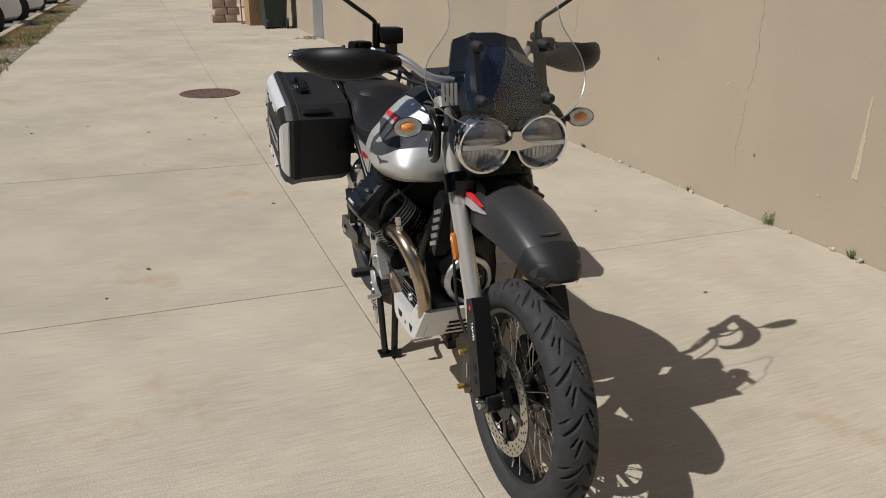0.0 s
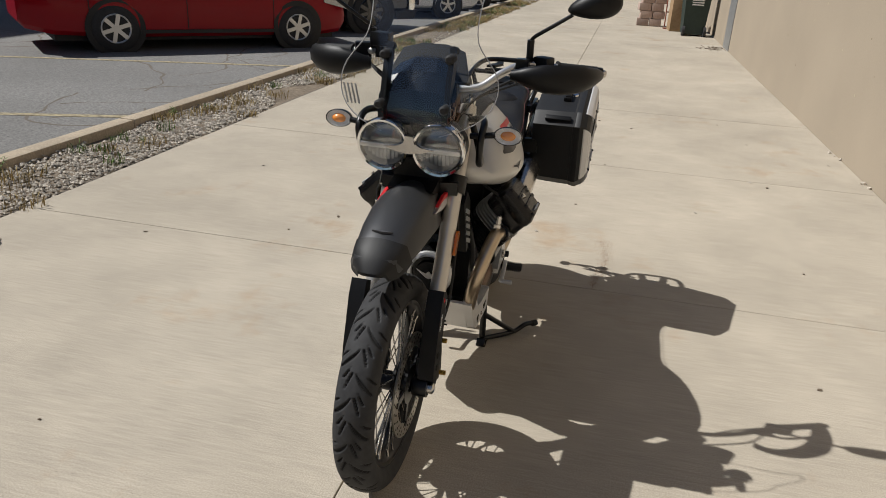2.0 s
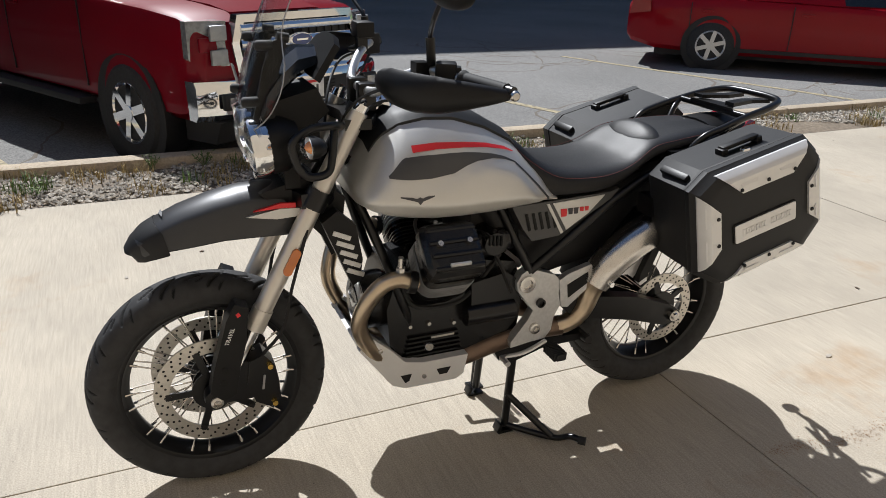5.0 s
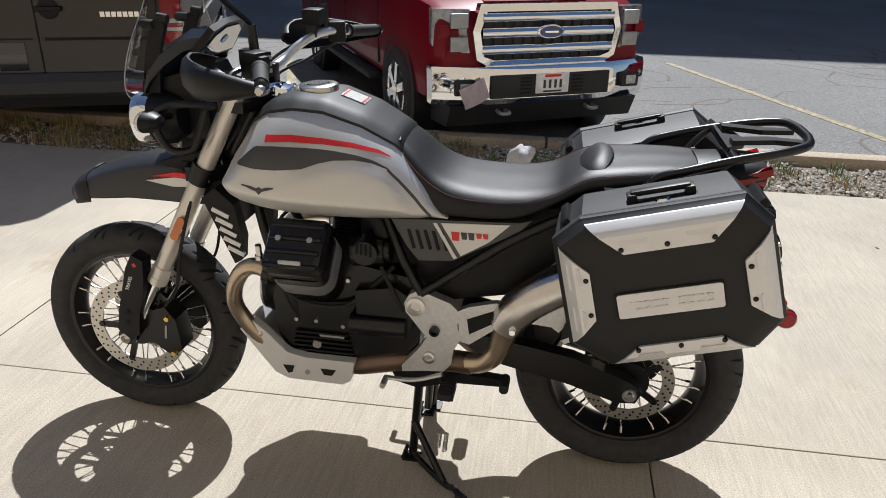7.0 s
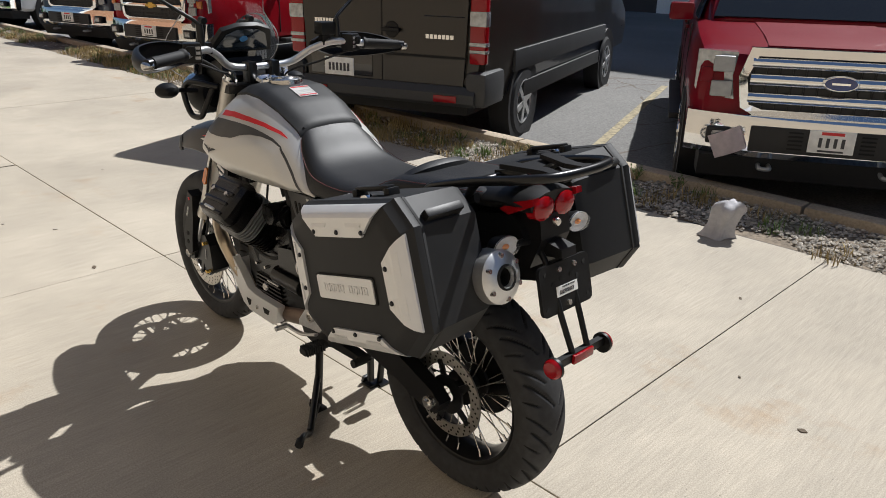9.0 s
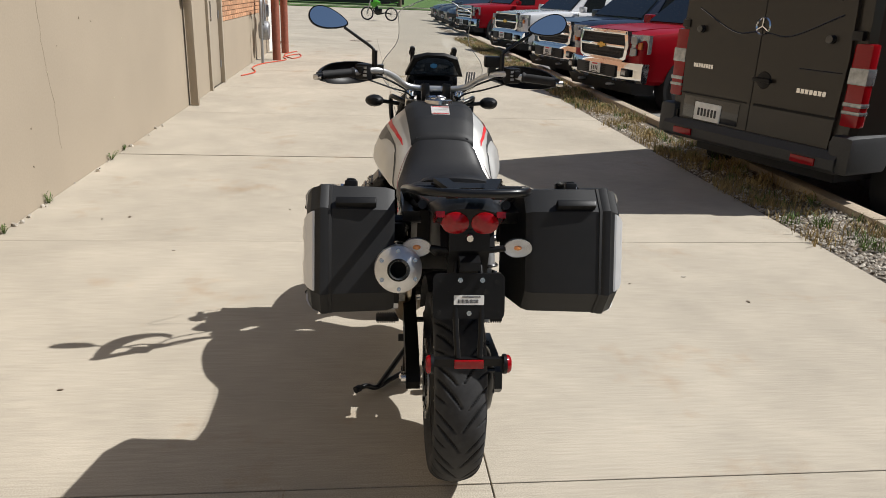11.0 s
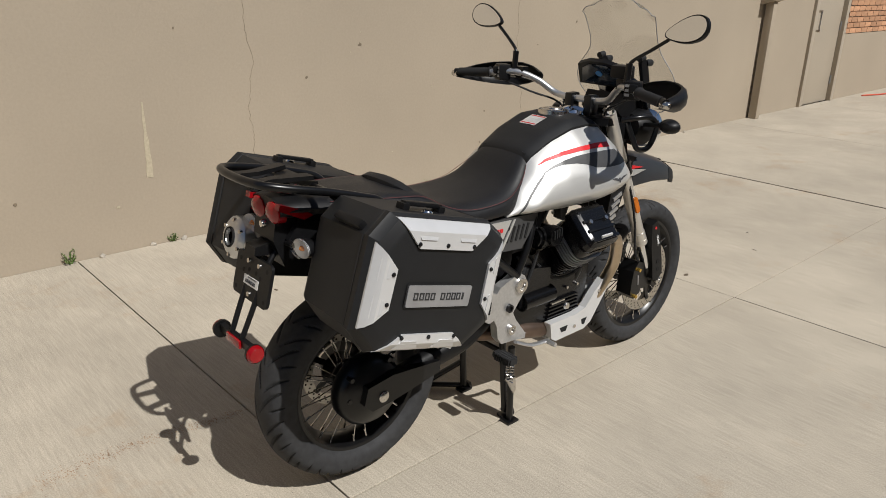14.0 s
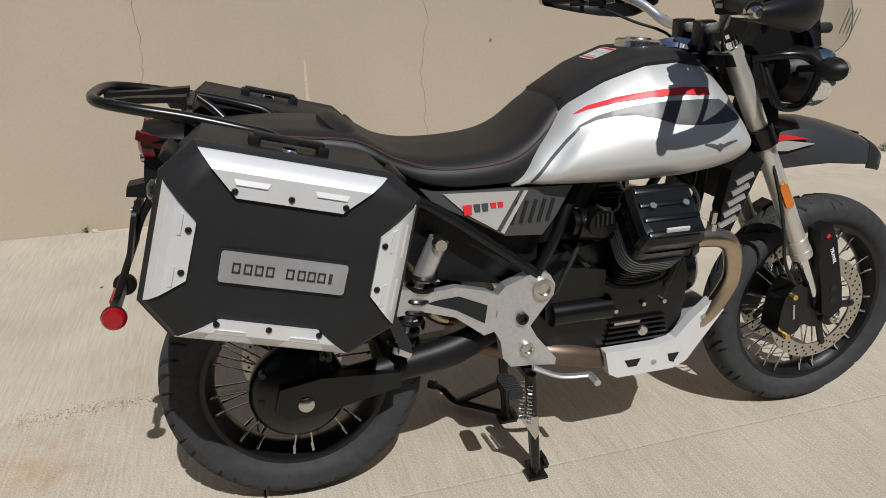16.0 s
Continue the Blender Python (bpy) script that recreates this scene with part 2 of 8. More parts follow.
# vehicles
CAR_RED = mat("red_car_paint", (0.26, 0.002, 0.008), 0.4, 0.0, var=0.02, coat=0.3, spec=0.1)
CAR_DARK_RED = mat("dark_red_car_paint", (0.17, 0.002, 0.010), 0.4, 0.0, var=0.02, coat=0.28, spec=0.08)
CAR_BLACK = mat("black_car_paint", (0.012, 0.012, 0.013), 0.2, 0.1, var=0.02, coat=1.0)
CAR_BROWN = mat("brown_black_car_paint", (0.022, 0.018, 0.014), 0.35, 0.1, var=0.02, coat=0.5, spec=0.3)
CAR_WHITE = mat("white_car_paint", (0.75, 0.76, 0.77), 0.25, var=0.02, coat=1.0)
CAR_BLUE = mat("dark_blue_car_paint", (0.014, 0.022, 0.045), 0.3, 0.1, var=0.02, coat=0.5, spec=0.3)
CAR_GLASS = mat("car_glass", (0.012, 0.015, 0.017), 0.04, var=0.0, spec=0.8)
VAN_PLASTIC = mat("grey_black_plastic", (0.035, 0.036, 0.038), 0.55, var=0.1, scale=60, bump=0.1, bump_scale=500, bump_dist=0.001)
TRIM = mat("black_trim", (0.011, 0.011, 0.012), 0.6, var=0.1)
LAMP_WHITE = mat("lamp_unit", (0.34, 0.35, 0.36), 0.2, 0.6, var=0.25, scale=30, coat=1.0)
BLUE_BADGE = mat("blue_badge", (0.01, 0.03, 0.16), 0.2, 0.2, coat=1)
GOLD = mat("gold_badge", (0.65, 0.43, 0.10), 0.25, 0.8)
CLOTH = mat("grey_cloth", (0.42, 0.41, 0.42), 0.95, var=0.1, scale=40, bump=0.4)
CARDBOARD = mat("cardboard", (0.33, 0.22, 0.12), 0.9)
GREEN_BIN = mat("green_bin_plastic", (0.018, 0.035, 0.028), 0.6)
ORANGE = mat("orange_cord", (0.55, 0.07, 0.03), 0.6)
STONE = mat("stone_block", (0.40, 0.30, 0.25), 0.9, per_object=0.2, bump=0.3)
GREEN_PLASTIC = mat("green_plastic", (0.10, 0.42, 0.03), 0.35)


# ---- mesh helpers ----
def finish(bm, name, material, smooth=40, bevel=0.0):
    if bevel:
        es = [e for e in bm.edges if len(e.link_faces) == 2 and e.calc_face_angle(0) > 0.5]
        if es:
            bmesh.ops.bevel(bm, geom=es, offset=bevel, segments=2, affect="EDGES", clamp_overlap=True, profile=0.6)
    bmesh.ops.recalc_face_normals(bm, faces=bm.faces)
    me = bpy.data.meshes.new(name)
    bm.to_mesh(me)
    bm.free()
    if bevel:
        smooth = min(smooth, 24)
    if smooth:
        me.polygons.foreach_set("use_smooth", [True] * len(me.polygons))
        me.set_sharp_from_angle(angle=radians(smooth))
    for x in (material if isinstance(material, (list, tuple)) else [material]):
        me.materials.append(x)
    return me


def part(name, bm, material, parent, label="", smooth=40, bevel=0.0):
    """One mesh object under a thing or a part; the mesh is in the coordinates of the thing's own space."""
    ob = new(name, finish(bm, name, material, smooth, bevel))
    if parent is not None:
        ob.parent = parent
    if label:
        ob["label"] = label
    return ob


def thing(name, m, label, category, group="", kind=""):
    ob = new(name)
    ob.empty_display_size = 0.1
    ob.matrix_basis = m
    return tagged(ob, label, category, group, kind)


def solid(name, bm, material, label, category, m=None, kind="", group="", smooth=40, bevel=0.0):
    ob = new(name, finish(bm, name, material, smooth, bevel))
    if m is not None:
        ob.matrix_basis = m
    return tagged(ob, label, category, group, kind)


def BM():
    return bmesh.new()


def box(bm, c, s, rot=None):
    """A box of full size s about the centre c."""
    m = Matrix.Translation(c) @ (rot.to_4x4() if rot is not None else Matrix.Identity(4)) @ Matrix.Diagonal((*s, 1))
    return bmesh.ops.create_cube(bm, size=1, matrix=m)["verts"]


def rot(rx=0, ry=0, rz=0):
    return Euler((radians(rx), radians(ry), radians(rz))).to_matrix()


def prism(bm, pts, axis, a, b, idx=0):
    """A flat outline pts pushed out along an axis from a to b."""
    def at(p, v):
        return {"x": (v, p[0], p[1]), "y": (p[0], v, p[1]), "z": (p[0], p[1], v)}[axis]
    lo = [bm.verts.new(at(p, a)) for p in pts]
    hi = [bm.verts.new(at(p, b)) for p in pts]
    fs = [bm.faces.new(lo), bm.faces.new(hi[::-1])]
    n = len(pts)
    for i in range(n):
        fs.append(bm.faces.new((lo[i], hi[i], hi[(i + 1) % n], lo[(i + 1) % n])))
    for f in fs:
        f.material_index = idx
    return fs


def loft(bm, rings, closed=True, caps=True):
    vs = [[bm.verts.new(p) for p in r] for r in rings]
    n = len(rings[0])
    for a, b in zip(vs, vs[1:]):
        for i in range(n if closed else n - 1):
            j = (i + 1) % n
            bm.faces.new((a[i], a[j], b[j], b[i]))
    if caps and closed:
        bm.faces.new(vs[0][::-1])
        bm.faces.new(vs[-1])
    return vs


def curve_pts(pts, sub=6):
    """Catmull-Rom through pts."""
    P = [Vector(p) for p in pts]
    if len(P) < 3 or sub < 2:
        return P
    Q = [2 * P[0] - P[1]] + P + [2 * P[-1] - P[-2]]
    res = []
    for i in range(1, len(Q) - 2):
        a, b, c, d = Q[i - 1:i + 3]
        for k in range(sub):
            t = k / sub
            res.append(0.5 * ((2 * b) + (c - a) * t + (2 * a - 5 * b + 4 * c - d) * t * t + (3 * b - 3 * c + d - a) * t ** 3))
    res.append(P[-1])
    return res


def tube(bm, pts, r, sides=10, sub=5, flat=1.0):
    """A round bar along a smooth curve; r is one radius or one per given point."""
    P = curve_pts(pts, sub)
    n = len(P)
    if isinstance(r, (list, tuple)):
        R = [float(np.interp(i / (n - 1) * (len(r) - 1), range(len(r)), r)) for i in range(n)]
    else:
        R = [r] * n
    up = Vector((0, 0, 1))
    rings = []
    prev = None
    for i, p in enumerate(P):
        t = (P[min(i + 1, n - 1)] - P[max(i - 1, 0)]).normalized()
        if prev is None:
            u = t.cross(up if abs(t.z) < 0.9 else Vector((0, 1, 0))).normalized()
        else:
            u = (prev - t * prev.dot(t)).normalized()
        prev = u
        w = t.cross(u)
        rings.append([p + R[i] * (math.cos(a) * u + flat * math.sin(a) * w) for a in [2 * math.pi * k / sides for k in range(sides)]])
    loft(bm, rings)


def lathe(bm, prof, c, axis="y", seg=32, a0=0.0, a1=2 * math.pi, m=None):
    """Turn a profile of (radius, along) about an axis through c."""
    full = abs(a1 - a0) > 6.28
    rings = []
    k = seg if full else seg + 1
    for i in range(k):
        a = a0 + (a1 - a0) * i / seg
        ca, sa = math.cos(a), math.sin(a)
        ring = []
        for r, h in prof:
            v = {"y": Vector((r * ca, h, r * sa)), "x": Vector((h, r * ca, r * sa)), "z": Vector((r * ca, r * sa, h))}[axis]
            if m is not None:
                v = m @ v
            ring.append(v + Vector(c))
        rings.append(ring)
    vs = [[bm.verts.new(p) for p in r] for r in rings]
    for i in range(seg):
        a, b = vs[i], vs[(i + 1) % k]
        for j in range(len(prof) - 1):
            try:
                bm.faces.new((a[j], a[j + 1], b[j + 1], b[j]))
            except ValueError:
                pass
    bmesh.ops.remove_doubles(bm, verts=bm.verts, dist=1e-6)


def rod(bm, a, b, r, sides=8):
    tube(bm, [a, b], r, sides, 1)


def ngon(n, r, c=(0, 0), a0=0.0, sy=1.0):
    return [(c[0] + r * math.cos(a0 + 2 * math.pi * i / n), c[1] + sy * r * math.sin(a0 + 2 * math.pi * i / n)) for i in range(n)]


def rrect(w, h, r, seg=4, c=(0, 0)):
    pts = []
    for sx, sy, a in ((1, 1, 0), (-1, 1, 90), (-1, -1, 180), (1, -1, 270)):
        for k in range(seg + 1):
            t = radians(a + 90 * k / seg)
            pts.append((c[0] + sx * (w / 2 - r) + r * math.cos(t), c[1] + sy * (h / 2 - r) + r * math.sin(t)))
    return pts


def text_mesh(body, size, depth=0.001):
    cu = bpy.data.curves.new("writing", "FONT")
    cu.body, cu.size, cu.extrude, cu.align_x, cu.align_y = body, size, depth, "CENTER", "CENTER"
    ob = bpy.data.objects.new("writing", cu)
    scene.collection.objects.link(ob)
    me = bpy.data.meshes.new_from_object(ob.evaluated_get(bpy.context.evaluated_depsgraph_get()))
    bpy.data.objects.remove(ob)
    return me


def writing(body, size, m, material, parent, label="", sx=1.0):
    me = text_mesh(body, size)
    me.materials.clear()
    me.materials.append(material)
    ob = new("lettering", me)
    ob.matrix_basis = m @ Matrix.Diagonal((sx, 1, 1, 1))
    if parent is not None:
        ob.parent = parent
    if label:
        ob["label"] = label
    return ob

# ---- the large structure ----
LOT_Z = -0.14
EDGE_Y, WALL_Y, JOINT_Y = -2.80, 2.55, -0.135
SLAB, SLAB0 = 2.475, -0.11

bm = BM()
bmesh.ops.create_grid(bm, x_segments=1, y_segments=1, size=900, matrix=Matrix.Translation((0, 0, LOT_Z - 0.12)))
solid("ground", bm, LAWN, "green mown lawn and ground reaching the horizon", "ground", kind="structure")

bm = BM()
box(bm, (-2, -18.6, LOT_Z - 0.05), (120, 30.0, 0.1))
solid("road_parking_lot", bm, ASPHALT, "worn grey cracked asphalt of the parking lot", "parking lot", kind="structure")
bm = BM()
box(bm, (56, 0, -0.10), (8, 160, 0.1))
solid("road_street", bm, CONCRETE, "pale concrete street beyond the driveway", "street", kind="structure")
bm = BM()
box(bm, (36, 4, -0.06), (32, 16, 0.1))
box(bm, (36, 12.5, -0.05), (32, 1.0, 0.1))
solid("pavement_apron", bm, CONCRETE, "pale concrete apron at the end of the driveway", "driveway", kind="structure")

# driveway: a bed that shows in the joints, and the slabs as pieces
bm = BM()
box(bm, (-9, (EDGE_Y + WALL_Y) / 2, -0.075), (64, WALL_Y - EDGE_Y + 0.1, 0.12))
drive = solid("pavement_driveway", bm, JOINT, "sunlit beige concrete driveway cast in slabs", "driveway", kind="structure")

# wall
def wall_face():
    bm = BM()
    box(bm, (-15.375, WALL_Y + 0.15, 2.6), (49.25, 0.3, 5.6))
    w = solid("wall_side", bm, WALL_PAINT, "beige painted concrete side wall with cracks and pits", "wall", kind="structure")
    bm = BM()
    box(bm, (13.375, WALL_Y + 0.15, 0.265), (6.05, 0.3, 1.33))
    box(bm, (9.80, WALL_Y + 0.15, 3.81), (1.10, 0.3, 3.2))
    solid("wall_plinth", bm, WALL_PAINT, "beige painted lower wall under the brickwork", "wall", kind="structure")
    bm = BM()
    box(bm, (13.375, WALL_Y + 0.16, 3.165), (6.05, 0.26, 4.47))
    b = solid("wall_brick", bm, MORTAR, "orange brick upper wall beyond the door", "wall", kind="structure")
    bm = BM()
    box(bm, (16.75, WALL_Y + 0.15, 2.6), (0.7, 0.34, 5.6))
    solid("wall_corner_trim", bm, WHITE_PAINT, "white painted corner of the building", "wall", kind="structure")
    bm = BM()
    box(bm, (2, WALL_Y + 4.2, 2.6), (30, 7.8, 5.5))
    solid("wall_building_core", bm, WALL_PAINT, "closed beige body of the building behind the wall", "building", kind="structure")
    return w, b


wall, wall_brick = wall_face()

# metal door in the wall
door = thing("door_1", pose(9.80, WALL_Y, 0), "beige painted metal service door, closed", "door", kind="structure")
bm = BM(); box(bm, (0, 0.05, 1.05), (0.95, 0.05, 2.1)); part("door_leaf", bm, DOOR_PAINT, door, bevel=0.004)
for hz in (0.3, 1.05, 1.8):
    bm = BM(); rod(bm, (0.475, 0.012, hz - 0.06), (0.475, 0.012, hz + 0.06), 0.012); part("hinge", bm, GREY_METAL, door)
bm = BM()
for sx in (-1, 1):
    box(bm, (sx * 0.52, 0.02, 1.08), (0.09, 0.12, 2.16))
box(bm, (0, 0.02, 2.18), (1.13, 0.12, 0.09))
part("door_frame", bm, DOOR_PAINT, door, bevel=0.004)
bm = BM(); rod(bm, (-0.36, -0.03, 1.0), (-0.36, -0.03, 1.25), 0.012); box(bm, (-0.36, 0.0, 1.0), (0.03, 0.08, 0.03)); box(bm, (-0.36, 0.0, 1.25), (0.03, 0.08, 0.03))
part("door_handle", bm, STEEL, door)

# cracks, patches and pits of the wall
def crack(x, z0, z1, amp, rad=0.0014):
    bm = BM()
    n = int(abs(z1 - z0) / 0.025) + 2
    px = x
    pts = []
    for i in range(n):
        px += random.uniform(-amp, amp)
        pts.append((px, WALL_Y - 0.0005, z0 + (z1 - z0) * i / (n - 1)))
    tube(bm, pts, [rad * random.uniform(0.4, 1.2) for _ in pts], 4, 1)
    part("crack", bm, CRACK, wall)


random.seed(5)
crack(1.02, 0.05, 3.2, 0.012)
crack(-0.52, 0.75, 3.2, 0.014, 0.0016)
crack(-0.50, 0.25, 0.7, 0.010, 0.0012)
crack(3.6, 0.3, 3.0, 0.012, 0.0012)
crack(-2.6, 0.9, 3.0, 0.014)
for i in range(90):
    x, z = random.uniform(-8, 6), random.uniform(0.15, 2.6)
    bm = BM()
    r = random.uniform(0.004, 0.013)
    pts = [(x + r * random.uniform(0.6, 1.3) * math.cos(a), z + r * random.uniform(0.5, 1.2) * math.sin(a)) for a in [k * 0.9 for k in range(7)]]
    prism(bm, pts, "y", WALL_Y - 0.003, WALL_Y + 0.01)
    part("pit", bm, WALL_PATCH if i % 3 else CRACK, wall)
def streak(x, z0, z1, w):
    bm = BM()
    n = 14
    L = [(x - w * (0.25 + 0.75 * i / n) * random.uniform(0.6, 1.1), z1 + (z0 - z1) * i / n) for i in range(n + 1)]
    R = [(x + w * (0.25 + 0.75 * i / n) * random.uniform(0.6, 1.1), z1 + (z0 - z1) * i / n) for i in range(n + 1)]
    prism(bm, L + R[::-1], "y", WALL_Y - 0.002, WALL_Y + 0.01)
    part("streak", bm, WALL_PATCH, wall, "pale run of dried plaster")


streak(0.36, 0.42, 0.86, 0.022)

# electrical box with its conduit
jb = thing("junction_box", pose(7.85, WALL_Y, 0), "beige electrical box and conduit on the wall", "electrical box")
bm = BM(); box(bm, (0, -0.075, 0.72), (0.09, 0.10, 1.44)); part("conduit", bm, WALL_PAINT, jb, bevel=0.008)
bm = BM(); prism(bm, [(0, 1.35), (-0.16, 1.40), (-0.18, 1.52), (-0.06, 1.78), (0, 1.8)], "x", -0.13, 0.13)
part("cover", bm, WALL_PAINT, jb, bevel=0.012)

# bollards
def bollard():
    b = thing("bollard", pose(14.3, 2.13, 0), "rust-red painted steel bollard beside the wall", "bollard", group="bollards by the gas meter")
    bm = BM(); lathe(bm, [(0, 0), (0.085, 0), (0.085, 1.85), (0.075, 1.89), (0.04, 1.91), (0, 1.915)], (0, 0, 0), "z", 24)
    part("post", bm, RUST_PAINT, b)
    return b


b0 = bollard()
copy_thing(b0, pose(16.1, 2.13, 0))

gm = thing("gas_meter", pose(14.0, WALL_Y - 0.22, 0), "grey gas meter with pipes beside the bollards", "gas meter")
bm = BM(); lathe(bm, [(0, -0.1), (0.17, -0.1), (0.19, -0.06), (0.19, 0.06), (0.17, 0.1), (0, 0.1)], (0, 0, 0.62), "y", 20); part("meter_body", bm, GREY_METAL, gm)
bm = BM(); tube(bm, [(-0.15, 0, 0.75), (-0.15, 0, 1.1), (-0.3, 0, 1.2), (-0.45, 0, 1.1), (-0.45, 0, 0.0)], 0.028); tube(bm, [(0.15, 0, 0.75), (0.15, 0, 1.2), (0.4, 0.1, 1.4), (0.55, 0.2, 1.4)], 0.028); part("pipe", bm, GREY_METAL, gm)
bm = BM(); lathe(bm, [(0, 0), (0.12, 0.0), (0.13, 0.05), (0.0, 0.08)], (0.4, -0.05, 1.0), "y", 16); part("regulator", bm, GREY_METAL, gm)

bm = BM()
tube(bm, [(11.2, 2.4, 0.012), (11.8, 2.25, 0.012), (12.6, 2.4, 0.012), (13.4, 2.3, 0.012), (14.3, 1.95, 0.012), (15.0, 2.05, 0.012), (15.8, 1.8, 0.012), (15.2, 1.7, 0.012), (14.7, 1.85, 0.012), (15.6, 2.1, 0.012), (16.6, 1.9, 0.012)], 0.011, 6, 8)
solid("extension_cord", bm, ORANGE, "orange extension cord lying along the wall foot", "cord")

# manhole covers
def manhole(x, y):
    t = thing("manhole_cover", pose(x, y, 0), "rusty cast-iron manhole cover set in the concrete", "manhole cover", group="manhole covers", kind="")
    bm = BM(); lathe(bm, [(0, -0.02), (0.345, -0.02), (0.345, 0.004), (0.30, 0.004), (0.30, 0.0015), (0, 0.0015)], (0, 0, 0.0035), "z", 40); part("cover_plate", bm, IRON, t)
    bm = BM()
    for r in (0.07, 0.14, 0.21, 0.265):
        k = int(r * 70)
        for i in range(k):
            a = 2 * math.pi * i / k
            box(bm, (r * math.cos(a), r * math.sin(a), 0.0065), (0.026, 0.034, 0.006), rot(0, 0, math.degrees(a)))
    part("stud", bm, JOINT, t)["kind"] = "stuff"
    return t


mh = manhole(-6.1, -0.26)
copy_thing(mh, pose(21.2, 0.35, -0.006))

# kerb stones between strip and lot
for i in range(-13, 16):
    bm = BM()
    x0 = i * 2.44 + 0.3
    box(bm, (x0 + 1.215, -3.56, -0.055), (2.425, 0.15, 0.23))
    solid("kerb", bm, KERB, "weathered concrete kerb stone edging the parking lot", "kerb", kind="structure", bevel=0.018)

# soil strip
bm = BM()
nx, ny = 300, 6
vs = [[bm.verts.new((-32 + 64 * i / nx, EDGE_Y + (-3.49 - EDGE_Y) * j / ny, -0.02 + 0.02 * noise.noise((i * 0.31, j * 0.7, 0)) + 0.015 * math.sin(math.pi * j / ny))) for j in range(ny + 1)] for i in range(nx + 1)]
for i in range(nx):
    for j in range(ny):
        bm.faces.new((vs[i][j], vs[i][j + 1], vs[i + 1][j + 1], vs[i + 1][j]))
solid("ground_strip", bm, SOIL, "bare dry soil of the strip beside the driveway", "soil strip", kind="structure")


def from_arrays(name, verts, faces, material, label, category, kind="stuff", smooth=False):
    me = bpy.data.meshes.new(name)
    me.from_pydata(verts, [], faces)
    me.materials.append(material)
    if smooth:
        me.polygons.foreach_set("use_smooth", [True] * len(me.polygons))
    return tagged(new(name, me), label, category, kind=kind)


def island(m, lo=0.55, hi=1.35):
    """Give each loose stone or blade of a joined mesh its own lightness."""
    nt = m.node_tree
    g = nt.nodes.new("ShaderNodeNewGeometry")
    mr = nt.nodes.new("ShaderNodeMapRange")
    mr.inputs[3].default_value, mr.inputs[4].default_value = lo, hi
    nt.links.new(g.outputs["Random Per Island"], mr.inputs[0])
    b = nt.nodes["Principled BSDF"]
    src = b.inputs["Base Color"].links[0].from_socket
    vm = nt.nodes.new("ShaderNodeVectorMath")
    vm.operation = "SCALE"
    nt.links.new(src, vm.inputs[0])
    nt.links.new(mr.outputs[0], vm.inputs["Scale"])
    nt.links.new(vm.outputs[0], b.inputs["Base Color"])


for m_ in (GRAVEL, DRY_GRASS, GREEN_WEED, LEAF):
    island(m_)

rng = np.random.default_rng(3)


def gravel():
    V, F = [], []
    base = [(1, 0, 0), (0, 1, 0), (-1, 0, 0), (0, -1, 0), (0, 0, 0.8), (0, 0, -0.6)]
    fs = [(0, 1, 4), (1, 2, 4), (2, 3, 4), (3, 0, 4), (1, 0, 5), (2, 1, 5), (3, 2, 5), (0, 3, 5)]
    for k in range(26000):
        near = k < 19000
        x = rng.uniform(-9, 8) if near else rng.uniform(-26, 24)
        y = rng.uniform(-3.48, EDGE_Y - 0.02)
        if noise.noise((x * 0.8, y * 1.6, 3.0)) < -0.28:
            continue
        if x > 3.2 and rng.random() < 0.55:
            continue
        s = rng.uniform(0.008, 0.021)
        a = rng.uniform(0, 6.28)
        ca, sa = math.cos(a), math.sin(a)
        sx, sy = s * rng.uniform(0.7, 1.4), s * rng.uniform(0.6, 1.1)
        z = 0.0 + rng.uniform(-0.012, 0.012)
        n0 = len(V)
        for bx, by, bz in base:
            j = rng.uniform(0.75, 1.2)
            V.append((x + j * (bx * sx * ca - by * sy * sa), y + j * (bx * sx * sa + by * sy * ca), z + bz * s * 0.75))
        F.extend([tuple(n0 + i for i in f) for f in fs])
    from_arrays("gravel", V, F, GRAVEL, "pale crushed-stone gravel over the soil strip", "gravel")


def blades(name, spots, per, h0, h1, material, label, spread):
    V, F = [], []
    for (x, y) in spots:
        for k in range(per):
            a, r = rng.uniform(0, 6.28), spread * math.sqrt(rng.uniform(0, 1))
            px, py = x + r * math.cos(a), y + r * math.sin(a)
            h = rng.uniform(h0, h1)
            la, ll = rng.uniform(0, 6.28), h * rng.uniform(0.2, 0.9)
            w = rng.uniform(0.0015, 0.004)
            dx, dy = -math.sin(la) * w, math.cos(la) * w
            mx, my = px + ll * 0.35 * math.cos(la), py + ll * 0.35 * math.sin(la)
            tx, ty = px + ll * math.cos(la), py + ll * math.sin(la)
            n0 = len(V)
            V.extend([(px - dx, py - dy, -0.02), (px + dx, py + dy, -0.02), (mx + dx, my + dy, h * 0.6), (mx - dx, my - dy, h * 0.6), (tx, ty, h * 0.95)])
            F.extend([(n0, n0 + 1, n0 + 2, n0 + 3), (n0 + 3, n0 + 2, n0 + 4)])
    from_arrays(name, V, F, material, label, "grass")


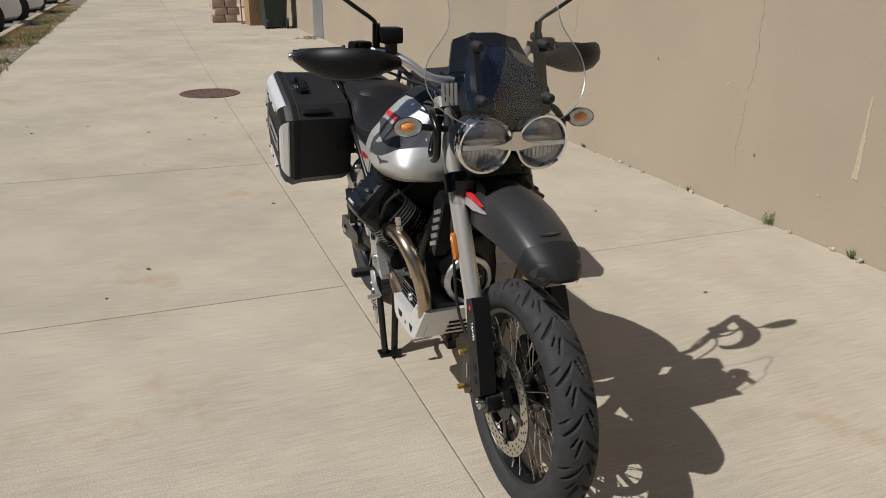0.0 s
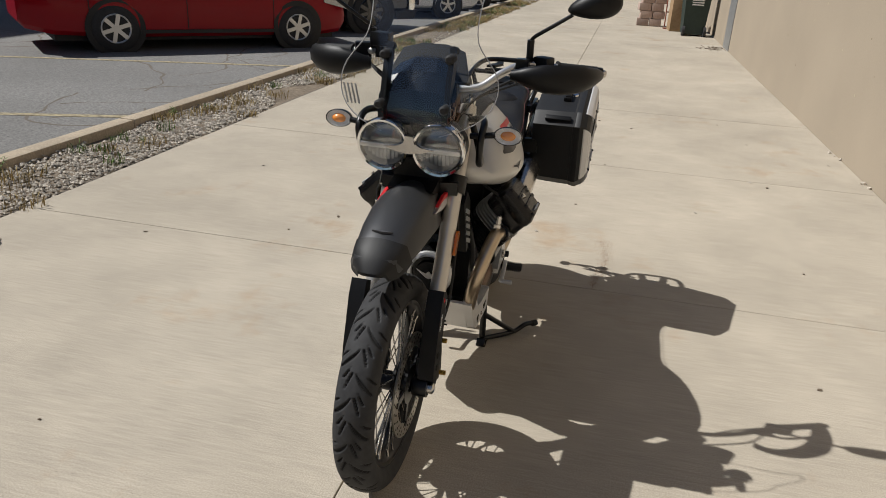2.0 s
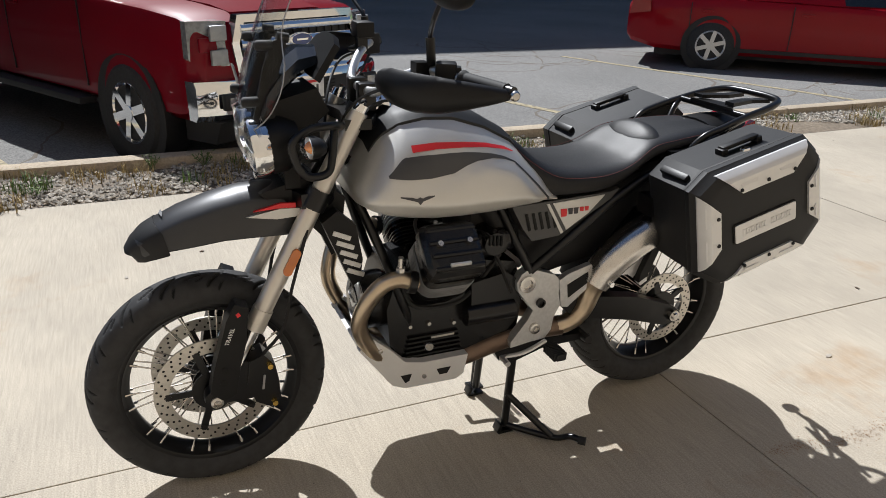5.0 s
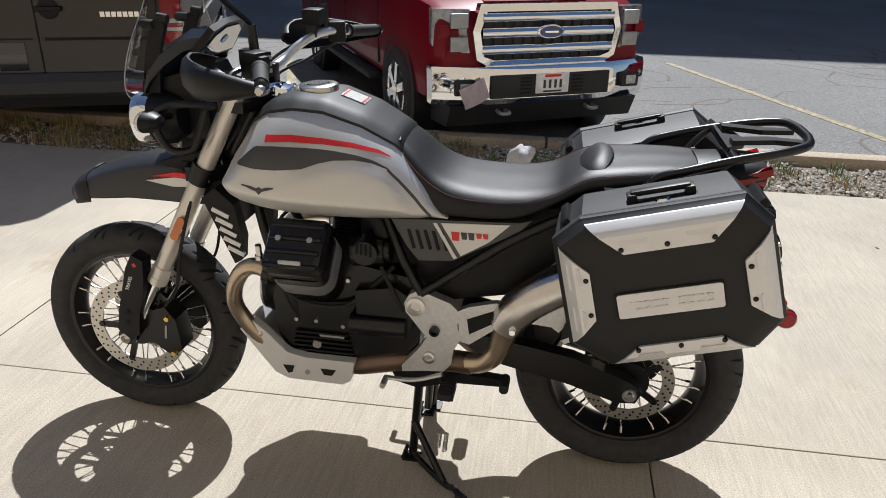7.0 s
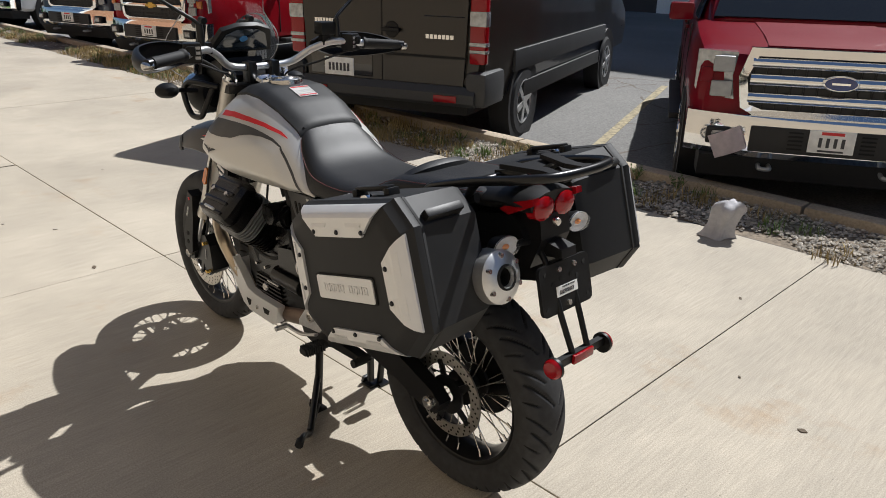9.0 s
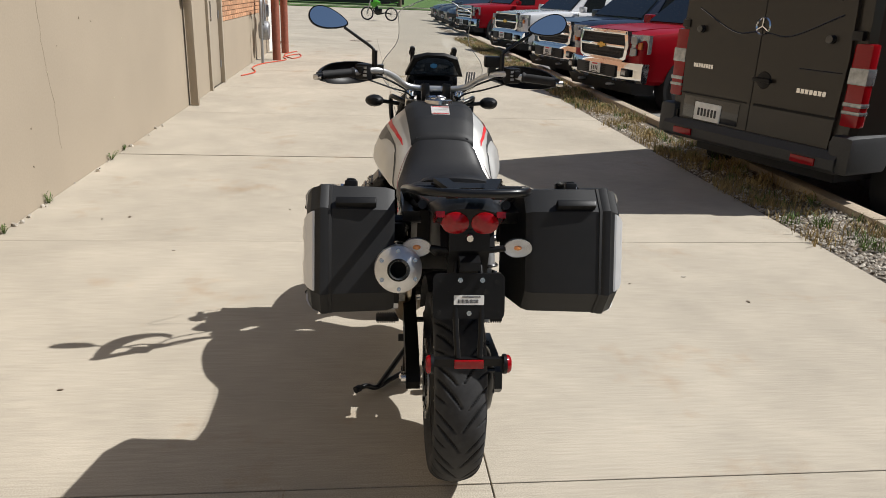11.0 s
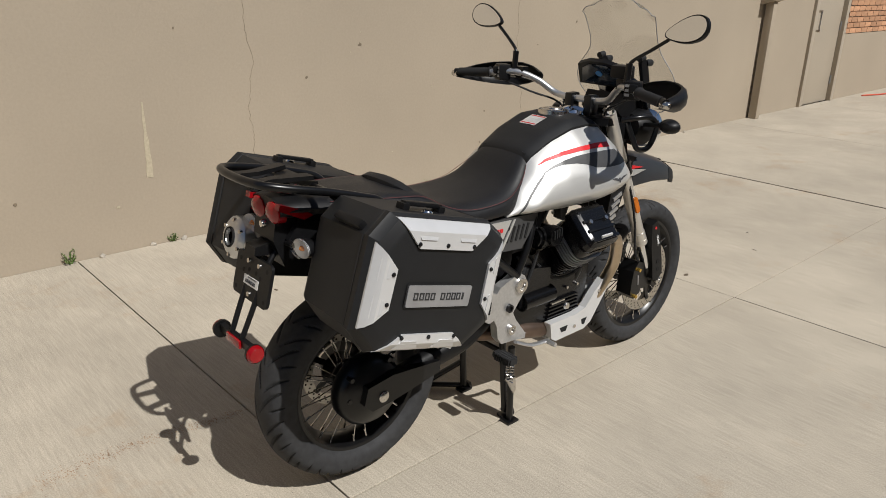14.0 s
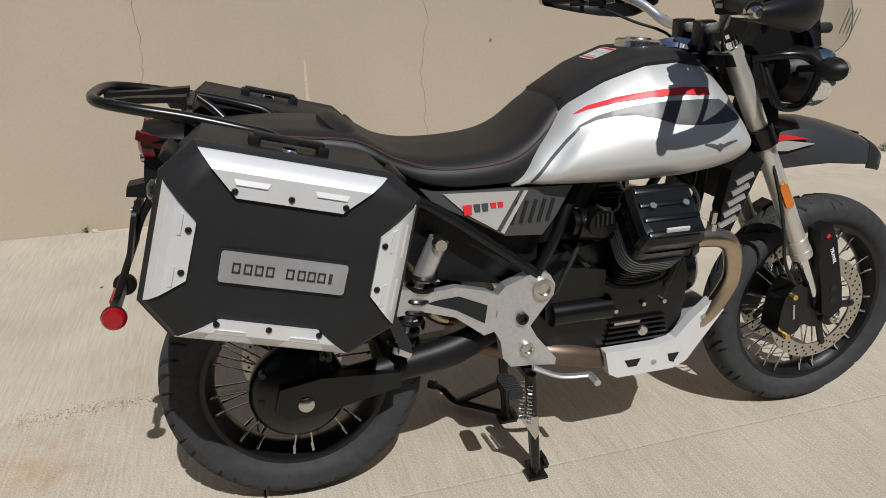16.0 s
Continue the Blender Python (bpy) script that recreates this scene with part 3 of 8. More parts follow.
gravel()
dry, green = [], []
for k in range(1300):
    x, y = rng.uniform(-26, 24), rng.uniform(-3.46, EDGE_Y - 0.03)
    v = noise.noise((x * 0.5, y * 1.2, 9.0))
    dens = 0.95 if (x > 2.2 or x < -8) else 0.24
    if rng.random() < dens and v > -0.25:
        (dry if rng.random() < 0.78 else green).append((x, y))
blades("dry_grass", dry, 46, 0.03, 0.09, DRY_GRASS, "dry straw-coloured grass tufts in the gravel strip", 0.13)
blades("green_grass", green, 34, 0.03, 0.10, GREEN_WEED, "green grass tufts in the gravel strip", 0.08)


def weed(x, y, z, h, n=12):
    """A small leafy weed: stems with several pointed leaves."""
    bm = BM()
    for i in range(n):
        a = rng.uniform(0, 6.28)
        tip = Vector((x + h * 0.7 * math.cos(a) * rng.uniform(0.3, 1), y + h * 0.7 * math.sin(a) * rng.uniform(0.3, 1), z + h * rng.uniform(0.4, 1)))
        if y > 2:
            tip.y = min(tip.y, WALL_Y - 0.01)
        base = Vector((x, y, z - 0.01))
        rod(bm, base, tip, 0.0016, 4)
        for f in (0.5, 0.75, 1.0):
            p = base.lerp(tip, f)
            d = Vector((rng.uniform(-1, 1), rng.uniform(-1, 0.4), rng.uniform(-0.2, 0.6))).normalized() * h * 0.28
            s = d.cross(Vector((0, 0, 1))).normalized() * h * 0.06
            q = [bm.verts.new(v) for v in (p, p + d * 0.5 + s, p + d, p + d * 0.5 - s)]
            bm.faces.new(q)
    solid("weed", bm, GREEN_WEED, "small green leafy weed growing from a joint", "weed", group="weeds", smooth=0)


for x, y, h in ((-0.15, 2.53, 0.12), (0.45, 2.54, 0.09), (1.6, 2.53, 0.10), (2.5, 2.53, 0.10), (3.2, 2.53, 0.12), (4.6, 2.53, 0.14), (5.0, 2.54, 0.10), (-0.9, 2.54, 0.06), (-2.3, 2.54, 0.07),
                (1.15, -3.42, 0.20), (1.5, -3.45, 0.16), (-2.6, -3.42, 0.16), (-3.0, -3.3, 0.12), (4.2, -3.72, 0.30), (3.2, -3.3, 0.2), (-0.6, -3.45, 0.2), (0.9, -3.66, 0.22), (2.2, -3.05, 0.14), (2.9, -2.95, 0.12), (-1.7, -3.1, 0.10), (3.3, -2.9, 0.14)):
    weed(x, y, LOT_Z if y < -3.6 else 0.0, h * 0.6)
for k in range(46):
    x = rng.uniform(-4, 7)
    bm = BM()
    r = rng.uniform(0.006, 0.02)
    bmesh.ops.create_icosphere(bm, subdivisions=1, radius=r, matrix=Matrix.Translation((x, WALL_Y - rng.uniform(0.005, 0.05), r * 0.4)))
    for v in bm.verts:
        v.co += Vector((rng.uniform(-1, 1), rng.uniform(-1, 1) * 0.5, rng.uniform(-1, 1))) * r * 0.3
    solid("pebble", bm, GRAVEL, "small pebble at the foot of the wall", "pebble", group="pebbles")

# asphalt cracks and parking lines
for x0 in (-12.6, -7.0, -3.1, 2.3, 7.6, 11.6):
    bm = BM()
    box(bm, (0, -2.6, 0.002), (0.1, 5.2, 0.004))
    solid("painted_line", bm, YELLOW_LINE, "worn yellow parking line on the asphalt", "parking line", m=pose(x0, -3.75, LOT_Z, 0, 0, 21), kind="structure")
random.seed(9)
for k in range(90):
    x, y = random.uniform(-14, 9), random.uniform(-11, -4.2)
    a = random.choice((0.3, 1.5, 2.2, 2.9, 0.9)) + random.uniform(-0.4, 0.4)
    pts = []
    for i in range(random.randint(8, 26)):
        pts.append((x, y, LOT_Z + 0.0))
        a += random.uniform(-0.5, 0.5)
        x += 0.14 * math.cos(a)
        y += 0.14 * math.sin(a)
        y = min(y, -3.7)
    bm = BM()
    tube(bm, pts, [random.uniform(0.006, 0.022) for _ in pts], 4, 1, flat=0.2)
    solid("crack", bm, JOINT, "meandering crack in the asphalt", "crack", kind="structure")

# building across the lot, which shades half of it
blg = thing("building", pose(-8, -24.5, LOT_Z), "long dark brick building with white garage doors across the lot", "building")
bm = BM(); box(bm, (0, -4, 9.5), (90, 8.0, 19.0)); part("wall", bm, DARK_BRICK, blg)
for i in range(-7, 8):
    bm = BM(); box(bm, (i * 6.0 + 1.5, 0.0, 1.8), (4.0, 0.12, 3.6)); d_ = part("garage_door", bm, WHITE_PAINT, blg, "white sectional garage door")
    for k in range(1, 6):
        bm = BM(); box(bm, (i * 6.0 + 1.5, 0.065, 0.6 * k), (4.0, 0.03, 0.03)); part("rib", bm, GREY_METAL, d_)
for i in range(-14, 14):
    for k in range(18):
        bm = BM(); box(bm, (i * 3.0 + (0 if k % 2 else 0.2), 0.012, 0.1 + 0.2 * k), (0.9, 0.05, 0.17)) if (i % 2) else box(bm, (i * 3.0, 0.012, 0.1 + 0.2 * k), (0.9, 0.05, 0.17))
        part("brick", bm, DARK_BRICK, blg)

# ---- motorcycle ----
bike = thing("motorcycle", pose(0, 0.0, 0, 0, 0, -1.05), "silver and black adventure touring motorcycle standing on its centre stand", "motorcycle")
FX, FZ, RX, RZ = 1.520, 0.332, 0.0, 0.338
GROOVE = mat("tread_groove", (0.006, 0.006, 0.006), 0.95)


def P_(name, build, material, parent=None, label="", smooth=40, bevel=0.0):
    bm = BM()
    build(bm)
    return part(name, bm, material, parent or bike, label, smooth, bevel)


def tread_mesh(prof, half, n, front):
    """A tyre turned from its profile, with curved grooves sunk into the tread."""
    c = curve_pts([(r, h, 0) for r, h in prof], 6)
    r0, h0 = np.array([v.x for v in c]), np.array([v.y for v in c])
    seg = 64 * n
    ang = np.arange(seg) * 2 * math.pi / seg
    A, H = np.meshgrid(ang, h0, indexing="ij")
    Rr = np.tile(r0, (seg, 1))
    tread = (Rr > r0.max() - 0.42 * (r0.max() - r0.min()))
    pitch = 2 * math.pi / n
    u = np.abs(H) / half
    phase = -A / pitch + np.where(H > 0, 0.5, 0.0)
    depth = np.zeros_like(A)
    # start across, end across, lag at start, lag at end, width, bow (across in half widths, lag in pitches)
    cuts = ((0.04, 0.88, 0.00, 0.40, 0.0080, 0.7), (0.12, 0.44, 0.52, 0.84, 0.0062, 1.4), (0.30, 0.62, 0.40, 0.62, 0.0050, 0.7), (0.60, 0.97, 0.06, 0.16, 0.0055, 1.0)) if front else ((0.02, 0.90, 0.00, 0.62, 0.0105, 0.8), (0.22, 0.97, 0.50, 0.95, 0.0085, 0.9), (0.60, 0.99, 0.12, 0.28, 0.0065, 1.0))
    for a0, a1, p0, p1, w, bow in cuts:
        f = np.clip((u - a0) / (a1 - a0), 0, 1)
        d = phase - (p0 + (p1 - p0) * f ** bow)
        d = np.abs(d - np.round(d)) * pitch * Rr
        run = (p1 - p0) * pitch * r0.max() / ((a1 - a0) * half)
        wide = w * (0.35 + 0.6 * np.sin(math.pi * np.clip(f, 0.02, 0.98)) ** 0.7) * math.sqrt(1 + run * run) * (0.60 if front else 0.44)
        end = np.maximum(a0 - u, u - a1) * half
        inside = np.clip((wide - d) / 0.0012 + 0.5, 0, 1) * np.clip(0.5 - end / 0.004, 0, 1)
        depth = np.maximum(depth, inside)
    depth = depth * tread
    Rr = Rr - 0.0065 * depth
    V = np.stack((Rr * np.cos(A), H, Rr * np.sin(A)), -1).reshape(-1, 3)
    m_ = len(h0)
    ii, jj = np.meshgrid(np.arange(seg), np.arange(m_ - 1), indexing="ij")
    k = ((ii + 1) % seg) * m_
    F = np.stack((ii * m_ + jj, k + jj, k + jj + 1, ii * m_ + jj + 1), -1).reshape(-1, 4)
    me = bpy.data.meshes.new("tyre")
    me.from_pydata(V.tolist(), [], F.tolist())
    me.polygons.foreach_set("use_smooth", [True] * len(me.polygons))
    me.materials.append(RUBBER)
    me.materials.append(GROOVE)
    sunk = depth > 0.45
    floor_ = (sunk[ii, jj] & sunk[ii, jj + 1]) | (sunk[(ii + 1) % seg, jj] & sunk[(ii + 1) % seg, jj + 1])
    me.polygons.foreach_set("material_index", floor_.astype(int).ravel().tolist())
    return me


def wheel(name, cx, cz, R, half, rim_r, spokes, front):
    prof_h = half * 0.72
    hub = P_(name, lambda b: lathe(b, [(0, -0.055), (0.022, -0.055), (0.024, -0.035), (0.055, -0.033), (0.055, -0.024), (0.03, -0.018), (0.03, 0.018), (0.055, 0.024), (0.055, 0.033), (0.024, 0.035), (0.022, 0.055), (0, 0.055)], (cx, 0, cz), "y", 24), BLACK_METAL)
    s = rim_r
    prof = [(s + 0.004, -prof_h * 0.93), (s + 0.022, -half * 0.93), (s + (R - s) * 0.45, -half), (s + (R - s) * 0.70, -half * 0.95), (s + (R - s) * 0.88, -half * 0.70), (s + (R - s) * 0.97, -half * 0.35), (R, 0)]
    prof = prof + [(r, -h) for r, h in prof[-2::-1]]
    n = 16 if front else 14
    me = tread_mesh(prof, half, n, front)
    tyre = new("tyre", me)
    tyre.parent = hub
    tyre.location = (cx, 0, cz)
    P_("rim", lambda b: lathe(b, [(s + 0.012, -prof_h), (s + 0.004, -prof_h * 1.02), (s - 0.004, -prof_h * 0.95), (s - 0.012, -prof_h * 0.6), (s - 0.024, -prof_h * 0.3), (s - 0.026, 0), (s - 0.024, prof_h * 0.3), (s - 0.012, prof_h * 0.6), (s - 0.004, prof_h * 0.95), (s + 0.004, prof_h * 1.02), (s + 0.012, prof_h)], (cx, 0, cz), "y", 72), BLACK_METAL, hub, "gloss black spoked rim")
    for sgn in (-1, 1):
        b = BM()
        rod(b, (0.05, sgn * 0.030, 0.012), (s - 0.016, sgn * prof_h * 0.72, 0.0), 0.0021, 6)
        rod(b, (s - 0.032, sgn * prof_h * 0.66, 0.0), (s - 0.012, sgn * prof_h * 0.76, 0.0), 0.0038, 6)
        me = finish(b, "spoke", STEEL)
        k = spokes // 2
        for i in range(k):
            a = 2 * math.pi * (i + (0.25 if sgn > 0 else 0) + (0.16 if i % 2 else -0.16)) / k
            o = new("spoke", me)
            o.parent = hub
            o.matrix_basis = Matrix.Translation((cx, 0, cz)) @ Matrix.Rotation(-a, 4, "Y") @ Matrix.Translation((0, 0, 0)) @ Matrix.Rotation(0.0, 4, "Y")
    return hub


def disc(parent, cx, cz, y, r0, r1, holes, arms=5):
    th = 0.0025
    d = P_("brake_disc", lambda b: lathe(b, [(r0, -th), (r1, -th), (r1, th), (r0, th), (r0, -th)], (cx, y, cz), "y", 64), DISC, parent, "drilled steel brake disc")
    b = BM()
    for k, rr in enumerate((r0 + (r1 - r0) * 0.28, r0 + (r1 - r0) * 0.55, r0 + (r1 - r0) * 0.8)):
        for i in range(holes):
            a = 2 * math.pi * (i + k * 0.33) / holes
            prism(b, ngon(6, 0.0037, (cx + rr * math.cos(a), cz + rr * math.sin(a))), "y", y - th - 0.0005, y + th + 0.0005)
    part("disc_hole", b, GROOVE, parent)["kind"] = "stuff"
    b = BM()
    lathe(b, [(0.025, -0.004), (0.06, -0.004), (0.06, 0.004), (0.025, 0.004)], (cx, y, cz), "y", 24)
    for i in range(arms):
        a = 2 * math.pi * i / arms
        box(b, (cx + math.cos(a) * (r0 * 0.72), y, cz + math.sin(a) * (r0 * 0.72)), (r0 * 0.75, 0.006, 0.02), rot(0, -math.degrees(a), 0))
        lathe(b, [(0, -0.006), (0.009, -0.006), (0.009, 0.006), (0, 0.006)], (cx + math.cos(a) * (r0 + 0.004), y, cz + math.sin(a) * (r0 + 0.004)), "y", 10)
    part("disc_carrier", b, BLACK_METAL, parent)


fw = wheel("front_wheel", FX, FZ, 0.330, 0.056, 0.243, 40, True)
rw = wheel("rear_wheel", RX, RZ, 0.326, 0.078, 0.222, 36, False)
for sg in (-1, 1):
    disc(fw, FX, FZ, sg * 0.068, 0.118, 0.160, 28)
disc(rw, RX, RZ, 0.085, 0.095, 0.130, 24)

# fork
FD = Vector((0.300, 0, -0.56)).normalized()
for sg in (-1, 1):
    y = sg * 0.104
    top, mid = Vector((1.098, y, 1.10)), Vector((1.398, y, 0.535))
    fork = P_("fork_leg", lambda b: (rod(b, top, mid, 0.0255, 20), rod(b, mid - FD * 0.05, mid + FD * 0.004, 0.0285, 20), rod(b, mid - FD * 0.012, mid + FD * 0.012, 0.030, 20)), FORK_TUBE, label="bare anodised upside-down fork tube")
    P_("fork_cap", lambda b: (rod(b, top - FD * 0.02, top, 0.021, 14), rod(b, top - FD * 0.035, top - FD * 0.02, 0.009, 6)), CHROME, fork)
    P_("slider", lambda b: rod(b, mid, Vector((1.492, y, 0.365)), 0.0205, 18), CHROME, fork)
    P_("fork_foot", lambda b: (rod(b, Vector((1.476, y, 0.40)), Vector((1.500, y, 0.345)), 0.027, 16), lathe(b, [(0, -0.022), (0.03, -0.022), (0.032, 0), (0.03, 0.022), (0, 0.022)], (FX, y, FZ), "y", 20)), BLACK_METAL, fork)
    P_("axle_end", lambda b: lathe(b, [(0, 0), (0.017, 0), (0.017, sg * 0.018), (0.011, sg * 0.022), (0.008, sg * 0.012), (0, sg * 0.012)], (FX, y + sg * 0.02, FZ), "y", 18), STEEL, fork)
    P_("fork_guard", lambda b: prism(b, [(1.418, 0.605), (1.452, 0.622), (1.478, 0.575), (1.500, 0.50), (1.522, 0.43), (1.535, 0.365), (1.500, 0.335), (1.468, 0.352), (1.455, 0.42), (1.432, 0.50)], "y", y - sg * 0.008, y + sg * 0.040), BLACK_PLASTIC, fork, "black plastic fork guard", bevel=0.007)
    for hx, hz in ((1.492, 0.43), (1.498, 0.392)):
        P_("guard_hole", lambda b: prism(b, ngon(12, 0.010, (hx, hz)), "y", y + sg * 0.036, y + sg * 0.0415), GROOVE, fork)
    P_("reflector", lambda b: prism(b, rrect(0.024, 0.078, 0.011, 5), "y", 0, sg * 0.008), AMBER, fork, "amber side reflector", bevel=0.002).matrix_basis = Matrix.Translation((1.296, y + sg * 0.027, 0.715)) @ Matrix.Rotation(radians(-28), 4, "Y")
    P_("clamp_ring", lambda b: rod(b, Vector((1.205, y, 0.90)), Vector((1.231, y, 0.852)), 0.034, 20), BLACK_METAL, fork)
    # caliper
    cal = P_("brake_caliper", lambda b: prism(b, [(1.355, 0.405), (1.385, 0.445), (1.425, 0.43), (1.435, 0.36), (1.415, 0.30), (1.375, 0.275), (1.345, 0.30), (1.348, 0.36)], "y", y - sg * 0.055, y + sg * 0.018), BLACK_METAL, fork, "black four-piston brake caliper", bevel=0.009)
    P_("caliper_mark", lambda b: box(b, (1.39, y + sg * 0.019, 0.36), (0.006, 0.003, 0.045), rot(0, -8, 0)), GREY_INK, cal)
    P_("caliper_bracket", lambda b: prism(b, [(1.40, 0.42), (1.44, 0.43), (1.52, 0.36), (1.50, 0.31), (1.42, 0.31)], "y", y - sg * 0.012, y + sg * 0.010), BLACK_METAL, cal, bevel=0.004)
    for bx, bz in ((1.372, 0.415), (1.365, 0.295)):
        P_("bolt", lambda b: lathe(b, [(0, sg * 0.026), (0.008, sg * 0.026), (0.008, 0), (0, 0)], (bx, y + sg * 0.012, bz), "y", 8), GOLD, cal)
    P_("brake_hose", lambda b: tube(b, [(1.39, y + sg * 0.01, 0.44), (1.33, y + sg * 0.025, 0.52), (1.30, y + sg * 0.03, 0.64), (1.25, y + sg * 0.02, 0.80), (1.20, y * 0.7, 0.95)], 0.005, 6), GRIP, fork)
    writing("TRAVEL", 0.015, Matrix.Translation((1.4715, y + sg * 0.0408, 0.53)) @ (rot(90, 0, 180) if sg > 0 else rot(90, 0, 0)).to_4x4() @ Matrix.Rotation(radians(67 if sg > 0 else -67 + 180 - 180), 4, "Z"), WHITE_LABEL, fork)
    P_("mark", lambda b: box(b, (1.446, y + sg * 0.0405, 0.59), (0.010, 0.002, 0.011), rot(0, 28, 0)), RED, fork)
P_("lower_clamp", lambda b: prism(b, [(1.19, 0.12), (1.26, 0.12), (1.28, 0.05), (1.28, -0.05), (1.26, -0.12), (1.19, -0.12), (1.15, -0.05), (1.15, 0.05)], "z", 0.855, 0.895), BLACK_METAL, bevel=0.006)
P_("upper_clamp", lambda b: prism(b, [(1.07, 0.125), (1.14, 0.125), (1.13, 0.05), (1.12, 0.0), (1.13, -0.05), (1.14, -0.125), (1.07, -0.125), (1.03, -0.04), (1.03, 0.04)], "z", 1.055, 1.083), BLACK_METAL, bevel=0.006)
P_("steering_stem", lambda b: rod(b, (1.215, 0, 0.84), (1.065, 0, 1.09), 0.032, 16), BLACK_METAL)

# front fender: high beak with raised centre
def fender(b):
    rings = []
    for x, zc, hw, dz, lip in ((1.690, 0.772, 0.050, 0.008, 0.012), (1.672, 0.795, 0.070, 0.016, 0.022), (1.62, 0.829, 0.082, 0.026, 0.036), (1.56, 0.858, 0.089, 0.034, 0.05), (1.48, 0.884, 0.094, 0.040, 0.06), (1.41, 0.900, 0.094, 0.046, 0.07), (1.33, 0.905, 0.088, 0.05, 0.075), (1.26, 0.90, 0.075, 0.05, 0.075)):
        top = []
        for k in range(13):
            f = -1 + 2 * k / 12
            top.append((x - 0.02 * abs(f) ** 3, hw * f, zc - dz * abs(f) ** 2.2 - (lip * (abs(f) - 0.85) / 0.15 if abs(f) > 0.85 else 0)))
        low = [(px, py * 0.96, pz - 0.004) for px, py, pz in top[::-1]]
        rings.append(top + low)
    loft(b, rings)


fen = P_("front_fender", fender, MATT_GREY, label="matt grey beak-shaped front fender", smooth=50)
def fender_tip(b):
    rings = []
    for x, zc, hw, dz, lip in ((1.7, 0.759, 0.046, 0.006, 0.014), (1.683, 0.785, 0.068, 0.014, 0.026), (1.655, 0.812, 0.081, 0.022, 0.036), (1.622, 0.831, 0.0855, 0.028, 0.042)):
        top = []
        for k in range(13):
            f = -1 + 2 * k / 12
            top.append((x - 0.03 * abs(f) ** 3, hw * f, zc - dz * abs(f) ** 2.2 - (lip * (abs(f) - 0.85) / 0.15 if abs(f) > 0.85 else 0)))
        rings.append(top + [(px, py * 0.94, pz - 0.008) for px, py, pz in top[::-1]])
    loft(b, rings)


P_("fender_tip", fender_tip, BLACK_SOFT, fen, "black plastic fender tip")
for sg in (-1, 1):
    P_("fender_stripe", lambda b: prism(b, [(1.38, 0.852), (1.31, 0.868), (1.27, 0.866), (1.27, 0.853), (1.31, 0.855)], "y", sg * 0.084, sg * 0.0935), RED, fen)
    P_("fender_panel", lambda b: prism(b, [(1.40, 0.838), (1.31, 0.853), (1.26, 0.850), (1.26, 0.828), (1.32, 0.825)], "y", sg * 0.080, sg * 0.092), SILVER, fen, bevel=0.003)
P_("fender_mark", lambda b: prism(b, [(1.60, -0.03), (1.607, 0.0), (1.60, 0.03), (1.597, 0.0)], "z", 0.838, 0.8435), INK, fen)
P_("inner_fender", lambda b: prism(b, [(1.36, 0.89), (1.22, 0.93), (1.13, 0.86), (1.15, 0.70), (1.22, 0.78)], "y", -0.07, 0.07), BLACK_PLASTIC, bevel=0.01)

# tank
T_X = [0.515, 0.575, 0.66, 0.75, 0.85, 0.93, 1.00, 1.05, 1.09, 1.112]
T_T = [0.835, 0.925, 1.016, 1.066, 1.100, 1.104, 1.090, 1.055, 0.985, 0.93]
T_WT = [0.10, 0.105, 0.105, 0.112, 0.118, 0.118, 0.112, 0.10, 0.085, 0.07]
T_W = [0.165, 0.190, 0.212, 0.233, 0.248, 0.255, 0.257, 0.250, 0.230, 0.20]
T_ZW = [0.825, 0.850, 0.872, 0.882, 0.888, 0.894, 0.900, 0.902, 0.898, 0.892]
T_B = [0.812, 0.811, 0.811, 0.812, 0.815, 0.820, 0.828, 0.836, 0.846, 0.856]


def tank_profile(x):
    zt, wt, w, zw, zb = (float(np.interp(x, T_X, a)) for a in (T_T, T_WT, T_W, T_ZW, T_B))
    pts = [(0, zt), (wt * 0.6, zt - 0.003), (wt, zt - 0.016), (wt + (w - wt) * 0.50, zt - 0.36 * (zt - zw)), (wt + (w - wt) * 0.83, zt - 0.68 * (zt - zw)), (w, zw), (w * 0.985, zw - 0.4 * (zw - zb)), (w * 0.86, zb + 0.01), (w * 0.55, zb)]
    c = curve_pts([(a, b, 0) for a, b in pts], 4)
    zl = float(np.interp(x, [0.55, 0.60, 0.68, 0.75, 0.82, 0.87, 0.92, 1.05], [0.80, 0.86, 0.950, 0.972, 0.966, 0.950, 0.935, 0.90]))
    out = []
    for v in c:
        yy = max(0, v.x)
        if v.y < zl and yy > 0.1 and x < 1.02:
            yy += 0.010 * min(1, (zl - v.y) / 0.022) * min(1, max(0, (1.02 - x) / 0.12)) * min(1, max(0, (v.y - zb) / 0.02))
        out.append((yy, v.y))
    return out


def tank_side(x, z):
    p = tank_profile(x)[8:-4]
    zs, ys = [q[1] for q in p][::-1], [q[0] for q in p][::-1]
    return float(np.interp(z, zs, ys))


XS = list(np.linspace(0.515, 1.112, 44))


def tank_body(b):
    rings = []
    for x in XS:
        p = tank_profile(x)
        rings.append([(x, yy, zz) for yy, zz in p] + [(x, -yy, zz) for yy, zz in p[::-1][:-1]])
    loft(b, rings)


tank = P_("fuel_tank", tank_body, SILVER, label="satin silver fuel tank with red and grey stripes", smooth=60)


